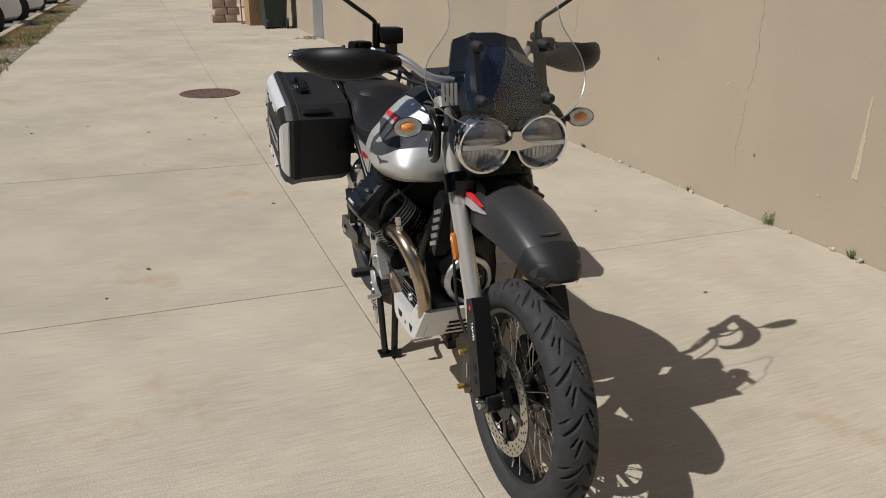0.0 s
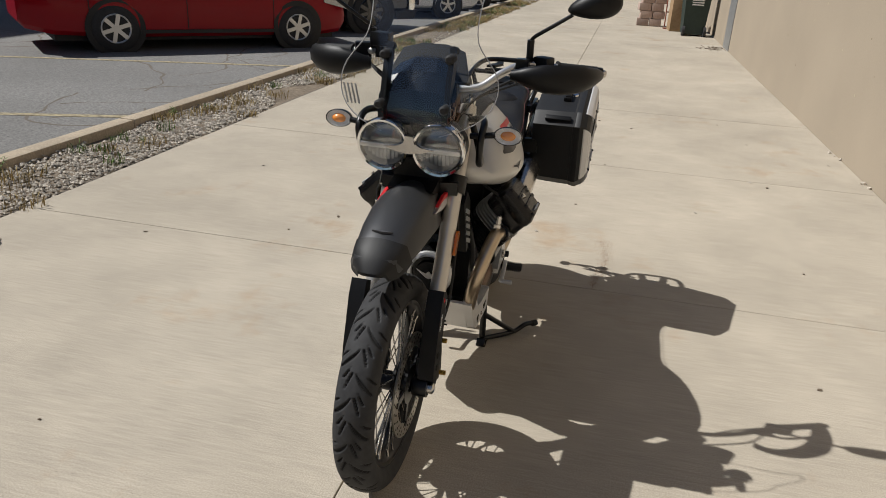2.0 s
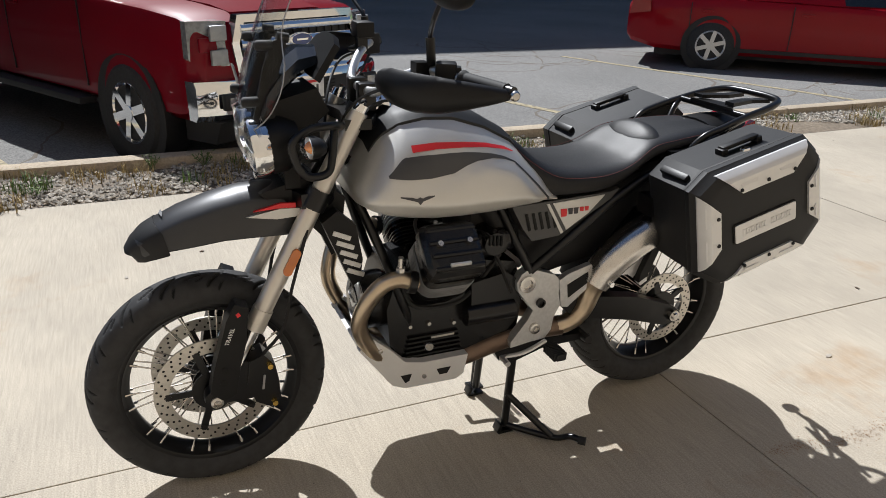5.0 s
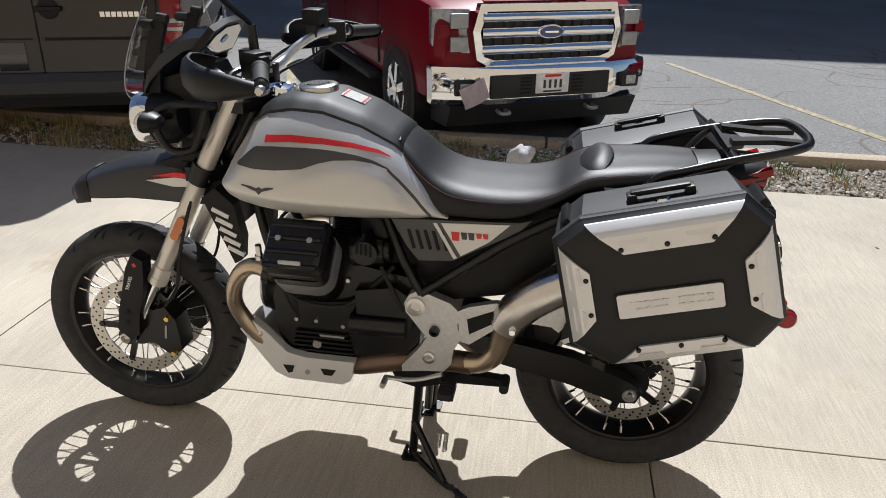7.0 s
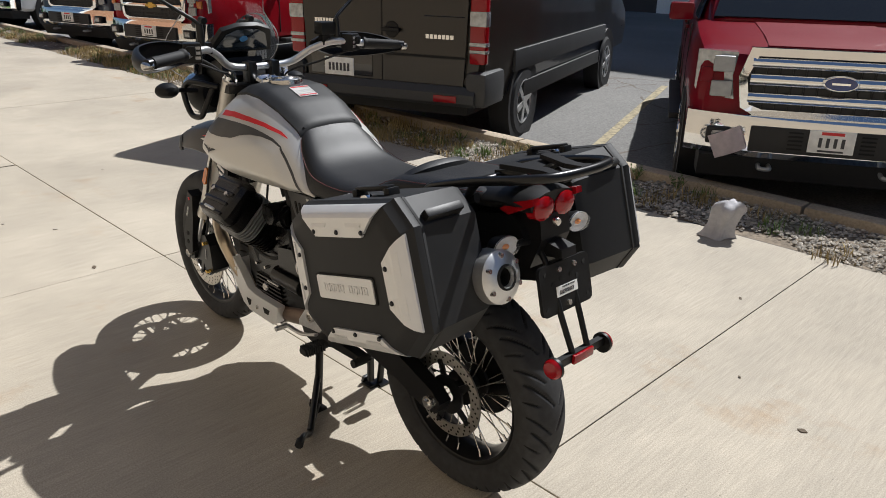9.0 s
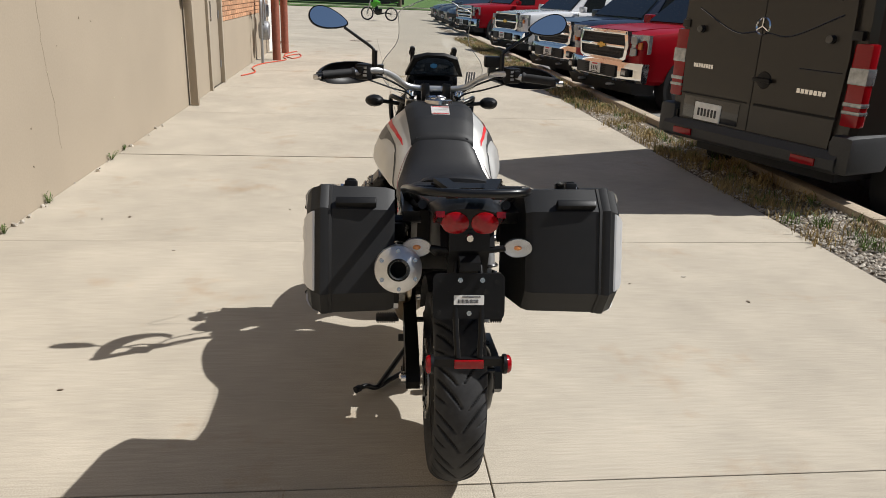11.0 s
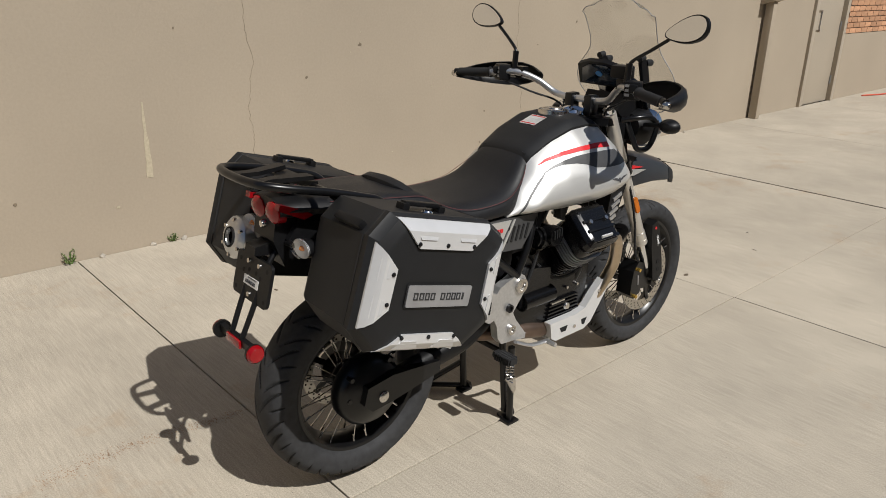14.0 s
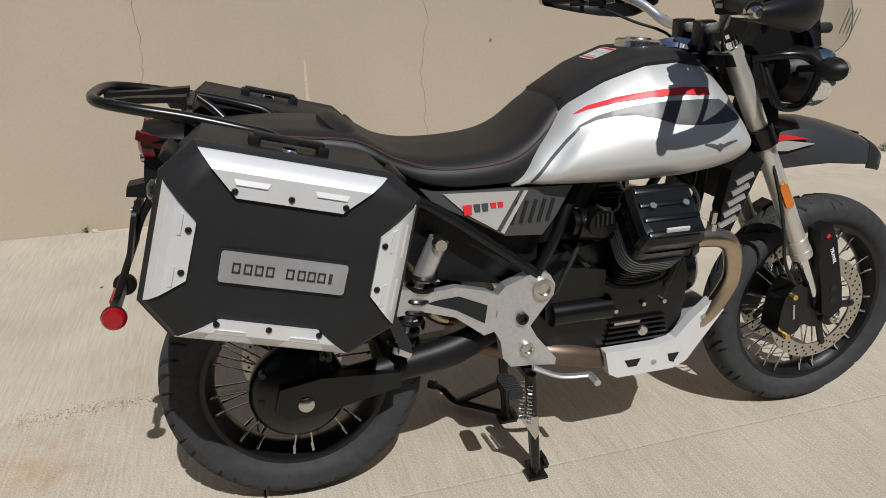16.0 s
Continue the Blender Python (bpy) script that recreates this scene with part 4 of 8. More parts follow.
def tank_cover(b):
    rings = []
    for x in np.linspace(0.645, 1.075, 26):
        f = (x - 0.645) / 0.43
        p = [(yy * 1.02, zz + 0.006) for yy, zz in tank_profile(x)[:10]]
        rings.append([(x, -yy, zz) for yy, zz in p[::-1]] + [(x, yy, zz) for yy, zz in p[1:]])
    low = [[(px, py, pz - 0.012) for px, py, pz in r[::-1]] for r in rings]
    loft(b, [r + l for r, l in zip(rings, low)])


P_("tank_cover", tank_cover, BLACK_SOFT, tank, "black tank-top cover", smooth=50)


def decal(name, xs, up, lo, material, off=0.0014, parent=None):
    for sg in (-1, 1):
        b = BM()
        rows = []
        for x in np.linspace(xs[0], xs[-1], 40):
            o = np.argsort(xs)
            u, l = float(np.interp(x, np.array(xs)[o], np.array(up)[o])), float(np.interp(x, np.array(xs)[o], np.array(lo)[o]))
            rows.append([b.verts.new((x, sg * (tank_side(x, l + (u - l) * k / 8) + off), l + (u - l) * k / 8)) for k in range(9)])
        for r, s in zip(rows, rows[1:]):
            for k in range(8):
                b.faces.new((r[k], r[k + 1], s[k + 1], s[k]))
        part(name, b, material, tank, smooth=60)


decal("red_stripe", [0.668, 0.70, 0.76, 0.84, 0.92, 0.985], [0.976, 0.992, 1.009, 1.021, 1.026, 1.022], [0.974, 0.985, 0.999, 1.008, 1.011, 1.006], RED, 0.0018)
decal("grey_stripe", [0.672, 0.71, 0.75, 0.80, 0.84, 0.88, 0.95, 1.01, 1.055], [0.953, 0.971, 0.983, 0.992, 0.997, 0.999, 0.999, 0.996, 0.955], [0.949, 0.964, 0.972, 0.972, 0.965, 0.951, 0.945, 0.946, 0.950], DECAL_GREY)
decal("line", [0.555, 0.60, 0.64, 0.672], [0.836, 0.886, 0.925, 0.953], [0.826, 0.877, 0.917, 0.946], DECAL_GREY)
decal("emblem", [0.945, 0.965, 0.978, 0.985, 0.992, 1.005, 1.035], [0.906, 0.905, 0.901, 0.905, 0.901, 0.905, 0.908], [0.903, 0.897, 0.893, 0.884, 0.893, 0.897, 0.905], INK, 0.002)
cap_m = Matrix.Rotation(radians(4), 3, "Y")
P_("fuel_cap", lambda b: lathe(b, [(0, 0.016), (0.03, 0.016), (0.033, 0.012), (0.05, 0.012), (0.056, 0.008), (0.058, -0.02), (0, -0.02)], (0.905, 0, 1.108), "z", 32, m=cap_m), STEEL, tank, "steel fuel filler cap")
P_("filler_wrap", lambda b: loft(b, [[(1.01 + 0.045 * math.cos(a) * f, 0.05 * math.sin(a) * f, 1.098 + 0.014 * h + 0.006 * math.sin(5 * a)) for a in np.linspace(0, 2 * math.pi, 14)[:-1]] for f, h in ((1, 0), (0.9, 0.8), (0.5, 1.1), (0.1, 1.2))]), CHROME, tank, "crumpled clear film")
def sticker(b):
    for i in range(1):
        x0, x1 = 0.765, 0.83
        z = [tank_profile(x)[0][1] + 0.0085 for x in (x0, x1)]
        q = [b.verts.new(v) for v in ((x0, -0.036, z[0]), (x0, 0.036, z[0]), (x1, 0.036, z[1]), (x1, -0.036, z[1]))]
        b.faces.new(q)
        bmesh.ops.solidify(b, geom=b.faces[:], thickness=0.0008)


st = P_("warning_label", sticker, WHITE_LABEL, tank, "white and red warning sticker", smooth=0)
for k, (f, w, mm) in enumerate(((0.90, 0.066, RED), (0.10, 0.066, RED), (0.62, 0.05, WHITE_PAINT), (0.3, 0.05, WHITE_PAINT))):
    x = 0.765 + 0.065 * f
    P_("print_line", lambda b: box(b, (x, 0, tank_profile(x)[0][1] + 0.0095), (0.003 if k > 1 else 0.0045, w, 0.0006), rot(0, -18, 0)), mm, st)

# seat
def seat(b):
    rings = []
    for x, zt, w, zb, r in ((0.690, 1.022, 0.098, 0.985, 0.2), (0.665, 1.021, 0.118, 0.93, 0.3), (0.62, 0.990, 0.142, 0.875, 0.4), (0.57, 0.952, 0.160, 0.838, 0.5), (0.52, 0.926, 0.172, 0.830, 0.5), (0.46, 0.914, 0.178, 0.830, 0.5), (0.38, 0.910, 0.178, 0.832, 0.5), (0.31, 0.914, 0.172, 0.845, 0.5), (0.25, 0.928, 0.166, 0.875, 0.5), (0.205, 0.955, 0.160, 0.90, 0.5), (0.165, 0.975, 0.154, 0.915, 0.45), (0.10, 0.985, 0.150, 0.928, 0.4), (0.02, 0.992, 0.142, 0.938, 0.4), (-0.06, 0.994, 0.128, 0.945, 0.4), (-0.12, 0.992, 0.105, 0.953, 0.4), (-0.145, 0.985, 0.075, 0.960, 0.4)):
        zt -= 0.010 if x < 0.6 else 0.004
        h = zt - zb
        half = [(0, zt), (w * 0.45, zt - 0.003), (w * 0.74, zt - h * 0.10), (w * 0.92, zt - h * 0.30), (w, zt - h * 0.62), (w * 0.98, zb + 0.004), (w * 0.8, zb)]
        c = curve_pts([(a, z, 0) for a, z in half], 3)
        rings.append([(x, max(v.x, 0), v.y) for v in c] + [(x, -max(v.x, 0), v.y) for v in c[::-1][:-1]])
    dense = []
    n = len(rings[0])
    cols = [curve_pts([r[i] for r in rings], 3) for i in range(n)]
    for k in range(len(cols[0])):
        dense.append([cols[i][k] for i in range(n)])
    loft(b, dense)


st_ = P_("seat", seat, LEATHER, label="black stitched vinyl dual seat", smooth=60)
for sg in (-1, 1):
    P_("stitching", lambda b: tube(b, [(0.655, sg * 0.112, 0.985), (0.60, sg * 0.146, 0.935), (0.52, sg * 0.169, 0.890), (0.42, sg * 0.1765, 0.880), (0.33, sg * 0.172, 0.884), (0.25, sg * 0.163, 0.908), (0.17, sg * 0.1505, 0.950), (0.08, sg * 0.146, 0.963), (-0.04, sg * 0.131, 0.972), (-0.12, sg * 0.102, 0.976)], 0.0010, 5), STITCH, st_)
P_("bolster", lambda b: lathe(b, [(0, 0.022), (0.05, 0.020), (0.085, 0.010), (0.10, -0.012), (0.09, -0.03), (0, -0.03)], (0, 0, 0), "z", 24), LEATHER, st_, "raised passenger bolster").matrix_basis = Matrix.Translation((0.158, 0, 0.958)) @ Matrix.Rotation(radians(38), 4, "Y") @ Matrix.Diagonal((0.58, 1.25, 0.8, 1))
P_("seat_seam", lambda b: tube(b, [(0.655, -0.10, 1.003), (0.665, -0.05, 1.016), (0.668, 0, 1.018), (0.665, 0.05, 1.016), (0.655, 0.10, 1.003)], 0.004, 6), BLACK_SOFT, st_)

# side panels and frame
for sg in (-1, 1):
    y = sg * 0.168
    sp = P_("side_panel", lambda b: prism(b, [(0.665, 0.812), (0.330, 0.826), (0.30, 0.835), (0.33, 0.80), (0.40, 0.762), (0.50, 0.705), (0.592, 0.698), (0.625, 0.74)], "y", sg * 0.12, y), DECAL_GREY, label="dark grey vented side panel", bevel=0.006)
    P_("silver_patch", lambda b: prism(b, [(0.532, 0.811), (0.352, 0.820), (0.405, 0.768), (0.478, 0.722)], "y", y, y + sg * 0.0035), SILVER, sp)
    P_("pinstripe", lambda b: prism(b, [(0.553, 0.810), (0.543, 0.810), (0.488, 0.716), (0.496, 0.711)], "y", y, y + sg * 0.0035), SILVER, sp)
    for i in range(5):
        x0 = 0.622 - 0.022 * i
        P_("slot", lambda b: prism(b, [(x0, 0.785), (x0 - 0.008, 0.787), (x0 - 0.023, 0.735), (x0 - 0.015, 0.732)], "y", y - sg * 0.004, y + sg * 0.003), GROOVE, sp)
    bars = ((0.000, 0.022, RED, 0.024), (0.026, 0.016, INK, 0.019), (0.045, 0.016, INK, 0.019), (0.066, 0.014, RED, 0.013), (0.083, 0.014, RED, 0.013))
    for dx, w, mm, h in bars:
        xx = (0.505 - dx) if sg > 0 else (0.395 + dx)
        P_("lettering_bar", lambda b: prism(b, [(xx, 0.790), (xx - sg * w, 0.790), (xx - sg * w, 0.790 - h), (xx - sg * w * 0.2, 0.790 - h)], "y", y + sg * 0.0035, y + sg * 0.0055), mm, sp)
    P_("frame_tube", lambda b: (tube(b, [(0.69, sg * 0.13, 0.81), (0.64, sg * 0.155, 0.70), (0.585, sg * 0.158, 0.595)], 0.0135), tube(b, [(0.585, sg * 0.158, 0.595), (0.45, sg * 0.165, 0.70), (0.31, sg * 0.165, 0.80), (0.10, sg * 0.15, 0.90), (-0.12, sg * 0.12, 0.965)], 0.0135)), BLACK_METAL, label="black tubular steel frame")
    P_("down_tube", lambda b: tube(b, [(1.10, sg * 0.05, 0.86), (1.04, sg * 0.11, 0.70), (0.985, sg * 0.125, 0.55), (0.955, sg * 0.11, 0.46)], 0.014), BLACK_METAL)
    # cast pivot plate
    pp = P_("pivot_plate", lambda b: prism(b, [(0.631, 0.566), (0.617, 0.592), (0.593, 0.606), (0.568, 0.6), (0.501, 0.576), (0.475, 0.548), (0.482, 0.512), (0.471, 0.468), (0.491, 0.43), (0.497, 0.384), (0.518, 0.357), (0.573, 0.353), (0.638, 0.344), (0.639, 0.363), (0.585, 0.431), (0.568, 0.463), (0.605, 0.511), (0.627, 0.539)], "y", sg * 0.135, sg * 0.168), CAST_ALU, label="cast aluminium pivot plate", bevel=0.006)
    for bx, bz, br in ((0.598, 0.560, 0.027), (0.560, 0.402, 0.018), (0.545, 0.488, 0.015)):
        P_("boss", lambda b: lathe(b, [(0, sg * 0.172), (br * 0.55, sg * 0.172), (br * 0.62, sg * 0.179), (br, sg * 0.178), (br, sg * 0.15)], (bx, 0, bz), "y", 20), STEEL if br != 0.015 else BLACK_METAL, pp)
    P_("hanger", lambda b: (prism(b, [(0.484, 0.555), (0.453, 0.573), (0.378, 0.593), (0.316, 0.587), (0.242, 0.607), (0.175, 0.636), (0.124, 0.664), (0.132, 0.617), (0.169, 0.573), (0.207, 0.522), (0.227, 0.537), (0.294, 0.542), (0.375, 0.515), (0.447, 0.457), (0.471, 0.463)], "y", sg * 0.15, sg * 0.172)), CAST_ALU, pp, "cast aluminium passenger peg hanger", bevel=0.006)
    P_("hanger_opening", lambda b: prism(b, [(0.455, 0.536), (0.384, 0.569), (0.333, 0.566), (0.308, 0.561), (0.376, 0.535), (0.448, 0.49)], "y", sg * 0.149, sg * 0.1735), GROOVE, pp, bevel=0.003)
    # pegs
    P_("rider_peg", lambda b: prism(b, [(q, 0.325 + dz) for q, dz in ((0.482, 0.0), (0.486, 0.011), (0.514, 0.011), (0.518, 0.0), (0.514, -0.011), (0.486, -0.011))], "y", sg * 0.16, sg * 0.248), GRIP, pp, "ribbed rubber rider foot peg", bevel=0.002)
    for i in range(8):
        P_("peg_rib", lambda b: box(b, (0.50, sg * (0.177 + 0.009 * i), 0.325), (0.044, 0.005, 0.026)), GRIP, pp)
    pgx = 0.0 if sg > 0 else 0.065
    P_("passenger_peg", lambda b: prism(b, [(x + pgx, z - pgx) for x, z in [(0.151, 0.652), (0.127, 0.641), (0.169, 0.531), (0.199, 0.513), (0.195, 0.544)]], "y", sg * 0.172, sg * 0.195), GRIP, pp, "folded passenger foot peg", bevel=0.004)
    P_("peg_tip", lambda b: prism(b, [(x + pgx, z - pgx) for x, z in [(0.169, 0.531), (0.199, 0.513), (0.19, 0.501), (0.166, 0.515)]], "y", sg * 0.174, sg * 0.193), ALU, pp)
P_("brake_pedal", lambda b: (tube(b, [(0.57, -0.185, 0.355), (0.64, -0.195, 0.325), (0.72, -0.20, 0.318)], 0.010, 8, 5, 0.6), rod(b, (0.72, -0.20, 0.318), (0.72, -0.245, 0.318), 0.009)), ALU, label="aluminium brake pedal")
P_("gear_lever", lambda b: (tube(b, [(0.52, 0.18, 0.355), (0.60, 0.185, 0.33), (0.68, 0.19, 0.332)], 0.009, 8, 5, 0.6), rod(b, (0.68, 0.19, 0.332), (0.68, 0.235, 0.332), 0.009)), ALU, label="aluminium gear lever")

# engine
P_("crankcase", lambda b: prism(b, [(1.0, 0.62), (0.78, 0.65), (0.62, 0.62), (0.585, 0.52), (0.60, 0.38), (0.68, 0.335), (0.98, 0.335), (1.02, 0.40), (1.03, 0.52)], "y", -0.125, 0.125), ENGINE_BLACK, label="black engine crankcase", bevel=0.012)
for sg in (-1, 1):
    for i in range(6):
        P_("sump_fin", lambda b: box(b, (0.885, sg * 0.128, 0.345 + 0.015 * i), (0.19 - 0.006 * i, 0.016, 0.006)), ENGINE_BLACK)
    P_("gearbox_cover", lambda b: prism(b, [(0.775, 0.58), (0.66, 0.60), (0.61, 0.565), (0.615, 0.46), (0.77, 0.45)], "y", sg * 0.11, sg * 0.152), ENGINE_BLACK, bevel=0.010)
    P_("starter_motor", lambda b: (rod(b, (0.79, sg * 0.145, 0.475), (0.63, sg * 0.145, 0.475), 0.033, 16)), ENGINE_BLACK)
    P_("oil_plug", lambda b: lathe(b, [(0, sg * 0.143), (0.012, sg * 0.143), (0.016, sg * 0.138), (0.016, sg * 0.12)], (0.90, 0, 0.385), "y", 12), STEEL)
    P_("engine_plate", lambda b: box(b, (0.855, sg * 0.131, 0.412), (0.075, 0.006, 0.012)), STEEL)
    for bx, bz in ((0.80, 0.60), (0.82, 0.45), (0.96, 0.46), (0.96, 0.58), (0.90, 0.46)):
        P_("bolt", lambda b: lathe(b, [(0, sg * 0.136), (0.006, sg * 0.136), (0.007, sg * 0.12)], (bx, 0, bz), "y", 8), STEEL)
    # cylinder, tilted 45 degrees outwards
    cx = 0.892 if sg > 0 else 0.852
    base = Matrix.Translation((cx, sg * 0.075, 0.555)) @ Matrix.Rotation(radians(-45 * sg), 4, "X")
    cyl = P_("cylinder", lambda b: lathe(b, [(0, 0), (0.062, 0), (0.062, 0.20), (0, 0.20)], (0, 0, 0), "z", 24), ENGINE_BLACK, label="black finned cylinder")
    cyl.matrix_basis = base
    for i in range(13):
        z = 0.05 + 0.0115 * i
        big = 0.5 if i < 2 else 1.0
        o = P_("fin", lambda b: prism(b, rrect(0.165 if i > 5 else 0.150, 0.165 if i > 5 else 0.145, 0.045, 4), "z", z, z + 0.0042), GREY_METAL if i > 7 else ENGINE_BLACK, cyl)
    P_("head", lambda b: prism(b, rrect(0.155, 0.15, 0.03, 4), "z", 0.195, 0.235), ENGINE_BLACK, cyl, bevel=0.006)
    def cover(b):
        rings = []
        for z, s in ((0.235, 1.0), (0.250, 1.06), (0.275, 1.04), (0.292, 0.92), (0.298, 0.78)):
            rings.append([(p[0], p[1] - sg * 0.004, z) for p in rrect(0.160 * s, 0.150 * s, 0.022 * s, 2)])
        loft(b, rings)
    rc = P_("rocker_cover", cover, ENGINE_BLACK, cyl, "black rocker cover", smooth=22)
    for i in range(4):
        P_("rib", lambda b: box(b, (0, -0.055 + 0.037 * i, 0.291 - 0.003 * abs(i - 1.5)), (0.140, 0.014, 0.026)), ENGINE_BLACK, cyl, bevel=0.004)
    P_("badge", lambda b: box(b, (0.0, sg * 0.052, 0.300), (0.058, 0.006, 0.014), rot(sg * 24, 0, 0)), ALU_WHITE, cyl, "small silver name plate")
    for bx in (-0.042, 0.042):
        P_("bolt", lambda b: lathe(b, [(0, 0.309), (0.008, 0.309), (0.009, 0.29)], (bx, -sg * 0.012, 0), "z", 10), STEEL, cyl)
    P_("throttle_body", lambda b: (rod(b, (0.775, sg * 0.15, 0.70), (0.685, sg * 0.15, 0.71), 0.040, 18), rod(b, (0.685, sg * 0.15, 0.71), (0.67, sg * 0.15, 0.712), 0.032, 18), rod(b, (0.73, sg * 0.11, 0.72), (0.73, sg * 0.205, 0.72), 0.034, 18)), ENGINE_BLACK, label="black throttle body cover")
    for i in range(4):
        P_("slot", lambda b: box(b, (0.75 - 0.012 * i, sg * 0.195, 0.735 - 0.002 * i), (0.005, 0.03, 0.03)), GROOVE)
    P_("intake_duct", lambda b: tube(b, [(0.69, sg * 0.13, 0.74), (0.72, sg * 0.12, 0.79), (0.76, sg * 0.10, 0.82)], 0.022, 10), GRIP)
    P_("spark_lead", lambda b: tube(b, [(0.93, sg * 0.25, 0.69), (0.965, sg * 0.23, 0.76), (0.96, sg * 0.16, 0.80), (0.90, sg * 0.10, 0.82)], 0.005, 6), GRIP)
    P_("loom", lambda b: (tube(b, [(0.99, sg * 0.13, 0.60), (0.95, sg * 0.14, 0.53), (0.84, sg * 0.145, 0.52), (0.77, sg * 0.14, 0.55), (0.67, sg * 0.12, 0.65)], 0.007, 6), tube(b, [(0.70, sg * 0.15, 0.66), (0.67, sg * 0.155, 0.60), (0.64, sg * 0.15, 0.53)], 0.006, 6)), GRIP)
    # exhaust header
    P_("exhaust_header", lambda b: tube(b, [(cx + 0.083, sg * 0.225, 0.645), (cx + 0.135, sg * 0.215, 0.660), (1.075, sg * 0.205, 0.640), (1.117, sg * 0.185, 0.570), (1.122, sg * 0.165, 0.49), (1.06, sg * 0.14, 0.385), (0.95, sg * 0.11, 0.315), (0.85, sg * 0.105, 0.305)], 0.0235, 16, 8), EXHAUST, label="heat-tinted exhaust header")
    P_("header_flange", lambda b: rod(b, (cx + 0.088, sg * 0.224, 0.648), (cx + 0.108, sg * 0.221, 0.653), 0.032, 14), BLACK_METAL)
    P_("lambda_sensor", lambda b: (rod(b, (1.02, sg * 0.213, 0.675), (1.02, sg * 0.218, 0.725), 0.009, 8), rod(b, (1.02, sg * 0.213, 0.675), (1.02, sg * 0.215, 0.695), 0.013, 6)), STEEL)
    # louvred cooler shroud beside the fork
    sh = P_("side_louvre", lambda b: prism(b, [(1.212, 0.815), (1.17, 0.845), (1.12, 0.80), (1.102, 0.70), (1.110, 0.635), (1.132, 0.622)], "y", sg * 0.095, sg * 0.135), BLACK_PLASTIC, label="black louvred shroud", bevel=0.008)
    for i in range(5):
        P_("louvre", lambda b: box(b, (1.160 - 0.009 * i, sg * 0.134, 0.775 - 0.028 * i), (0.052, 0.010, 0.013), rot(0, -24, 0)), CAST_ALU, sh, "bright cooler fin")
P_("alternator_cover", lambda b: lathe(b, [(0, 0.065), (0.045, 0.065), (0.05, 0.055), (0.062, 0.055), (0.066, 0.062), (0.082, 0.056), (0.088, 0.03), (0.088, -0.03), (0, -0.03)], (1.03, 0, 0.505), "x", 36), ENGINE_BLACK, label="round black timing cover")
P_("cover_ring", lambda b: lathe(b, [(0.063, 0.058), (0.066, 0.066), (0.080, 0.060), (0.083, 0.052)], (1.031, 0, 0.505), "x", 36), ALU)
P_("cover_mark", lambda b: prism(b, [(-0.045, 0.52), (-0.01, 0.505), (0, 0.515), (0.01, 0.505), (0.045, 0.52), (0.012, 0.492), (0, 0.487), (-0.012, 0.492)], "x", 1.094, 1.098), ALU)
P_("air_box", lambda b: box(b, (0.62, 0, 0.73), (0.30, 0.22, 0.16)), BLACK_PLASTIC, bevel=0.02)
P_("battery_box", lambda b: prism(b, [(0.62, 0.82), (0.18, 0.86), (0.20, 0.74), (0.32, 0.60), (0.52, 0.56), (0.6, 0.62)], "y", -0.115, 0.115), BLACK_PLASTIC, bevel=0.02)
P_("frame_spine", lambda b: tube(b, [(1.10, 0, 0.96), (0.95, 0, 0.84), (0.7, 0, 0.82)], 0.03), BLACK_METAL)

# skid plate: a pan with cheeks
CHEEK = [(1.125, 0.425), (1.085, 0.458), (1.035, 0.415), (0.985, 0.362), (0.93, 0.35), (0.782, 0.350), (0.795, 0.285), (0.82, 0.270), (0.985, 0.272), (1.025, 0.290)]
sk = P_("skid_plate", lambda b: prism(b, [(1.122, 0.425), (1.030, 0.288), (0.985, 0.268), (0.81, 0.266), (0.81, 0.272), (0.982, 0.275), (1.025, 0.294), (1.112, 0.43)], "y", -0.135, 0.135), ALU_WHITE, label="silver aluminium skid plate", bevel=0.002)
for sg in (-1, 1):
    P_("cheek", lambda b: prism(b, CHEEK, "y", sg * 0.133, sg * 0.163), ALU_WHITE, sk, bevel=0.009)
    for pts in ([(1.000, 0.318), (0.965, 0.318), (0.972, 0.296), (0.985, 0.290)], [(0.885, 0.318), (0.838, 0.318), (0.850, 0.297), (0.875, 0.297)]):
        P_("opening", lambda b: prism(b, pts, "y", sg * 0.150, sg * 0.1642), GROOVE, sk)
    for bx, bz in ((1.062, 0.415), (0.925, 0.302)):
        P_("screw", lambda b: lathe(b, [(0, sg * 0.168), (0.007, sg * 0.167), (0.008, sg * 0.16)], (bx, 0, bz), "y", 10), STEEL, sk)
for i in range(4):
    P_("slot", lambda b: box(b, (1.075 - 0.016 * i, 0, 0.357 - 0.023 * i), (0.010, 0.12, 0.008), rot(0, 35, 0)), GROOVE, sk)

# exhaust: collector, link pipe and muffler on the left
P_("collector", lambda b: (tube(b, [(0.86, -0.105, 0.305), (0.78, -0.11, 0.315), (0.66, -0.11, 0.345), (0.52, -0.06, 0.36), (0.42, 0.05, 0.365)], [0.026, 0.033, 0.033, 0.03, 0.03], 16), tube(b, [(0.86, 0.105, 0.305), (0.78, 0.11, 0.315), (0.66, 0.115, 0.345), (0.54, 0.12, 0.365), (0.44, 0.13, 0.37)], [0.026, 0.033, 0.033, 0.033, 0.033], 16)), BURNT, label="dark heat-stained exhaust collector")
mf = P_("muffler", lambda b: tube(b, [(0.30, 0.165, 0.600), (0.22, 0.178, 0.665), (0.10, 0.186, 0.715), (-0.05, 0.19, 0.765), (-0.235, 0.19, 0.815)], [0.050, 0.054, 0.056, 0.056, 0.056], 24, 6), STEEL, label="brushed steel muffler")
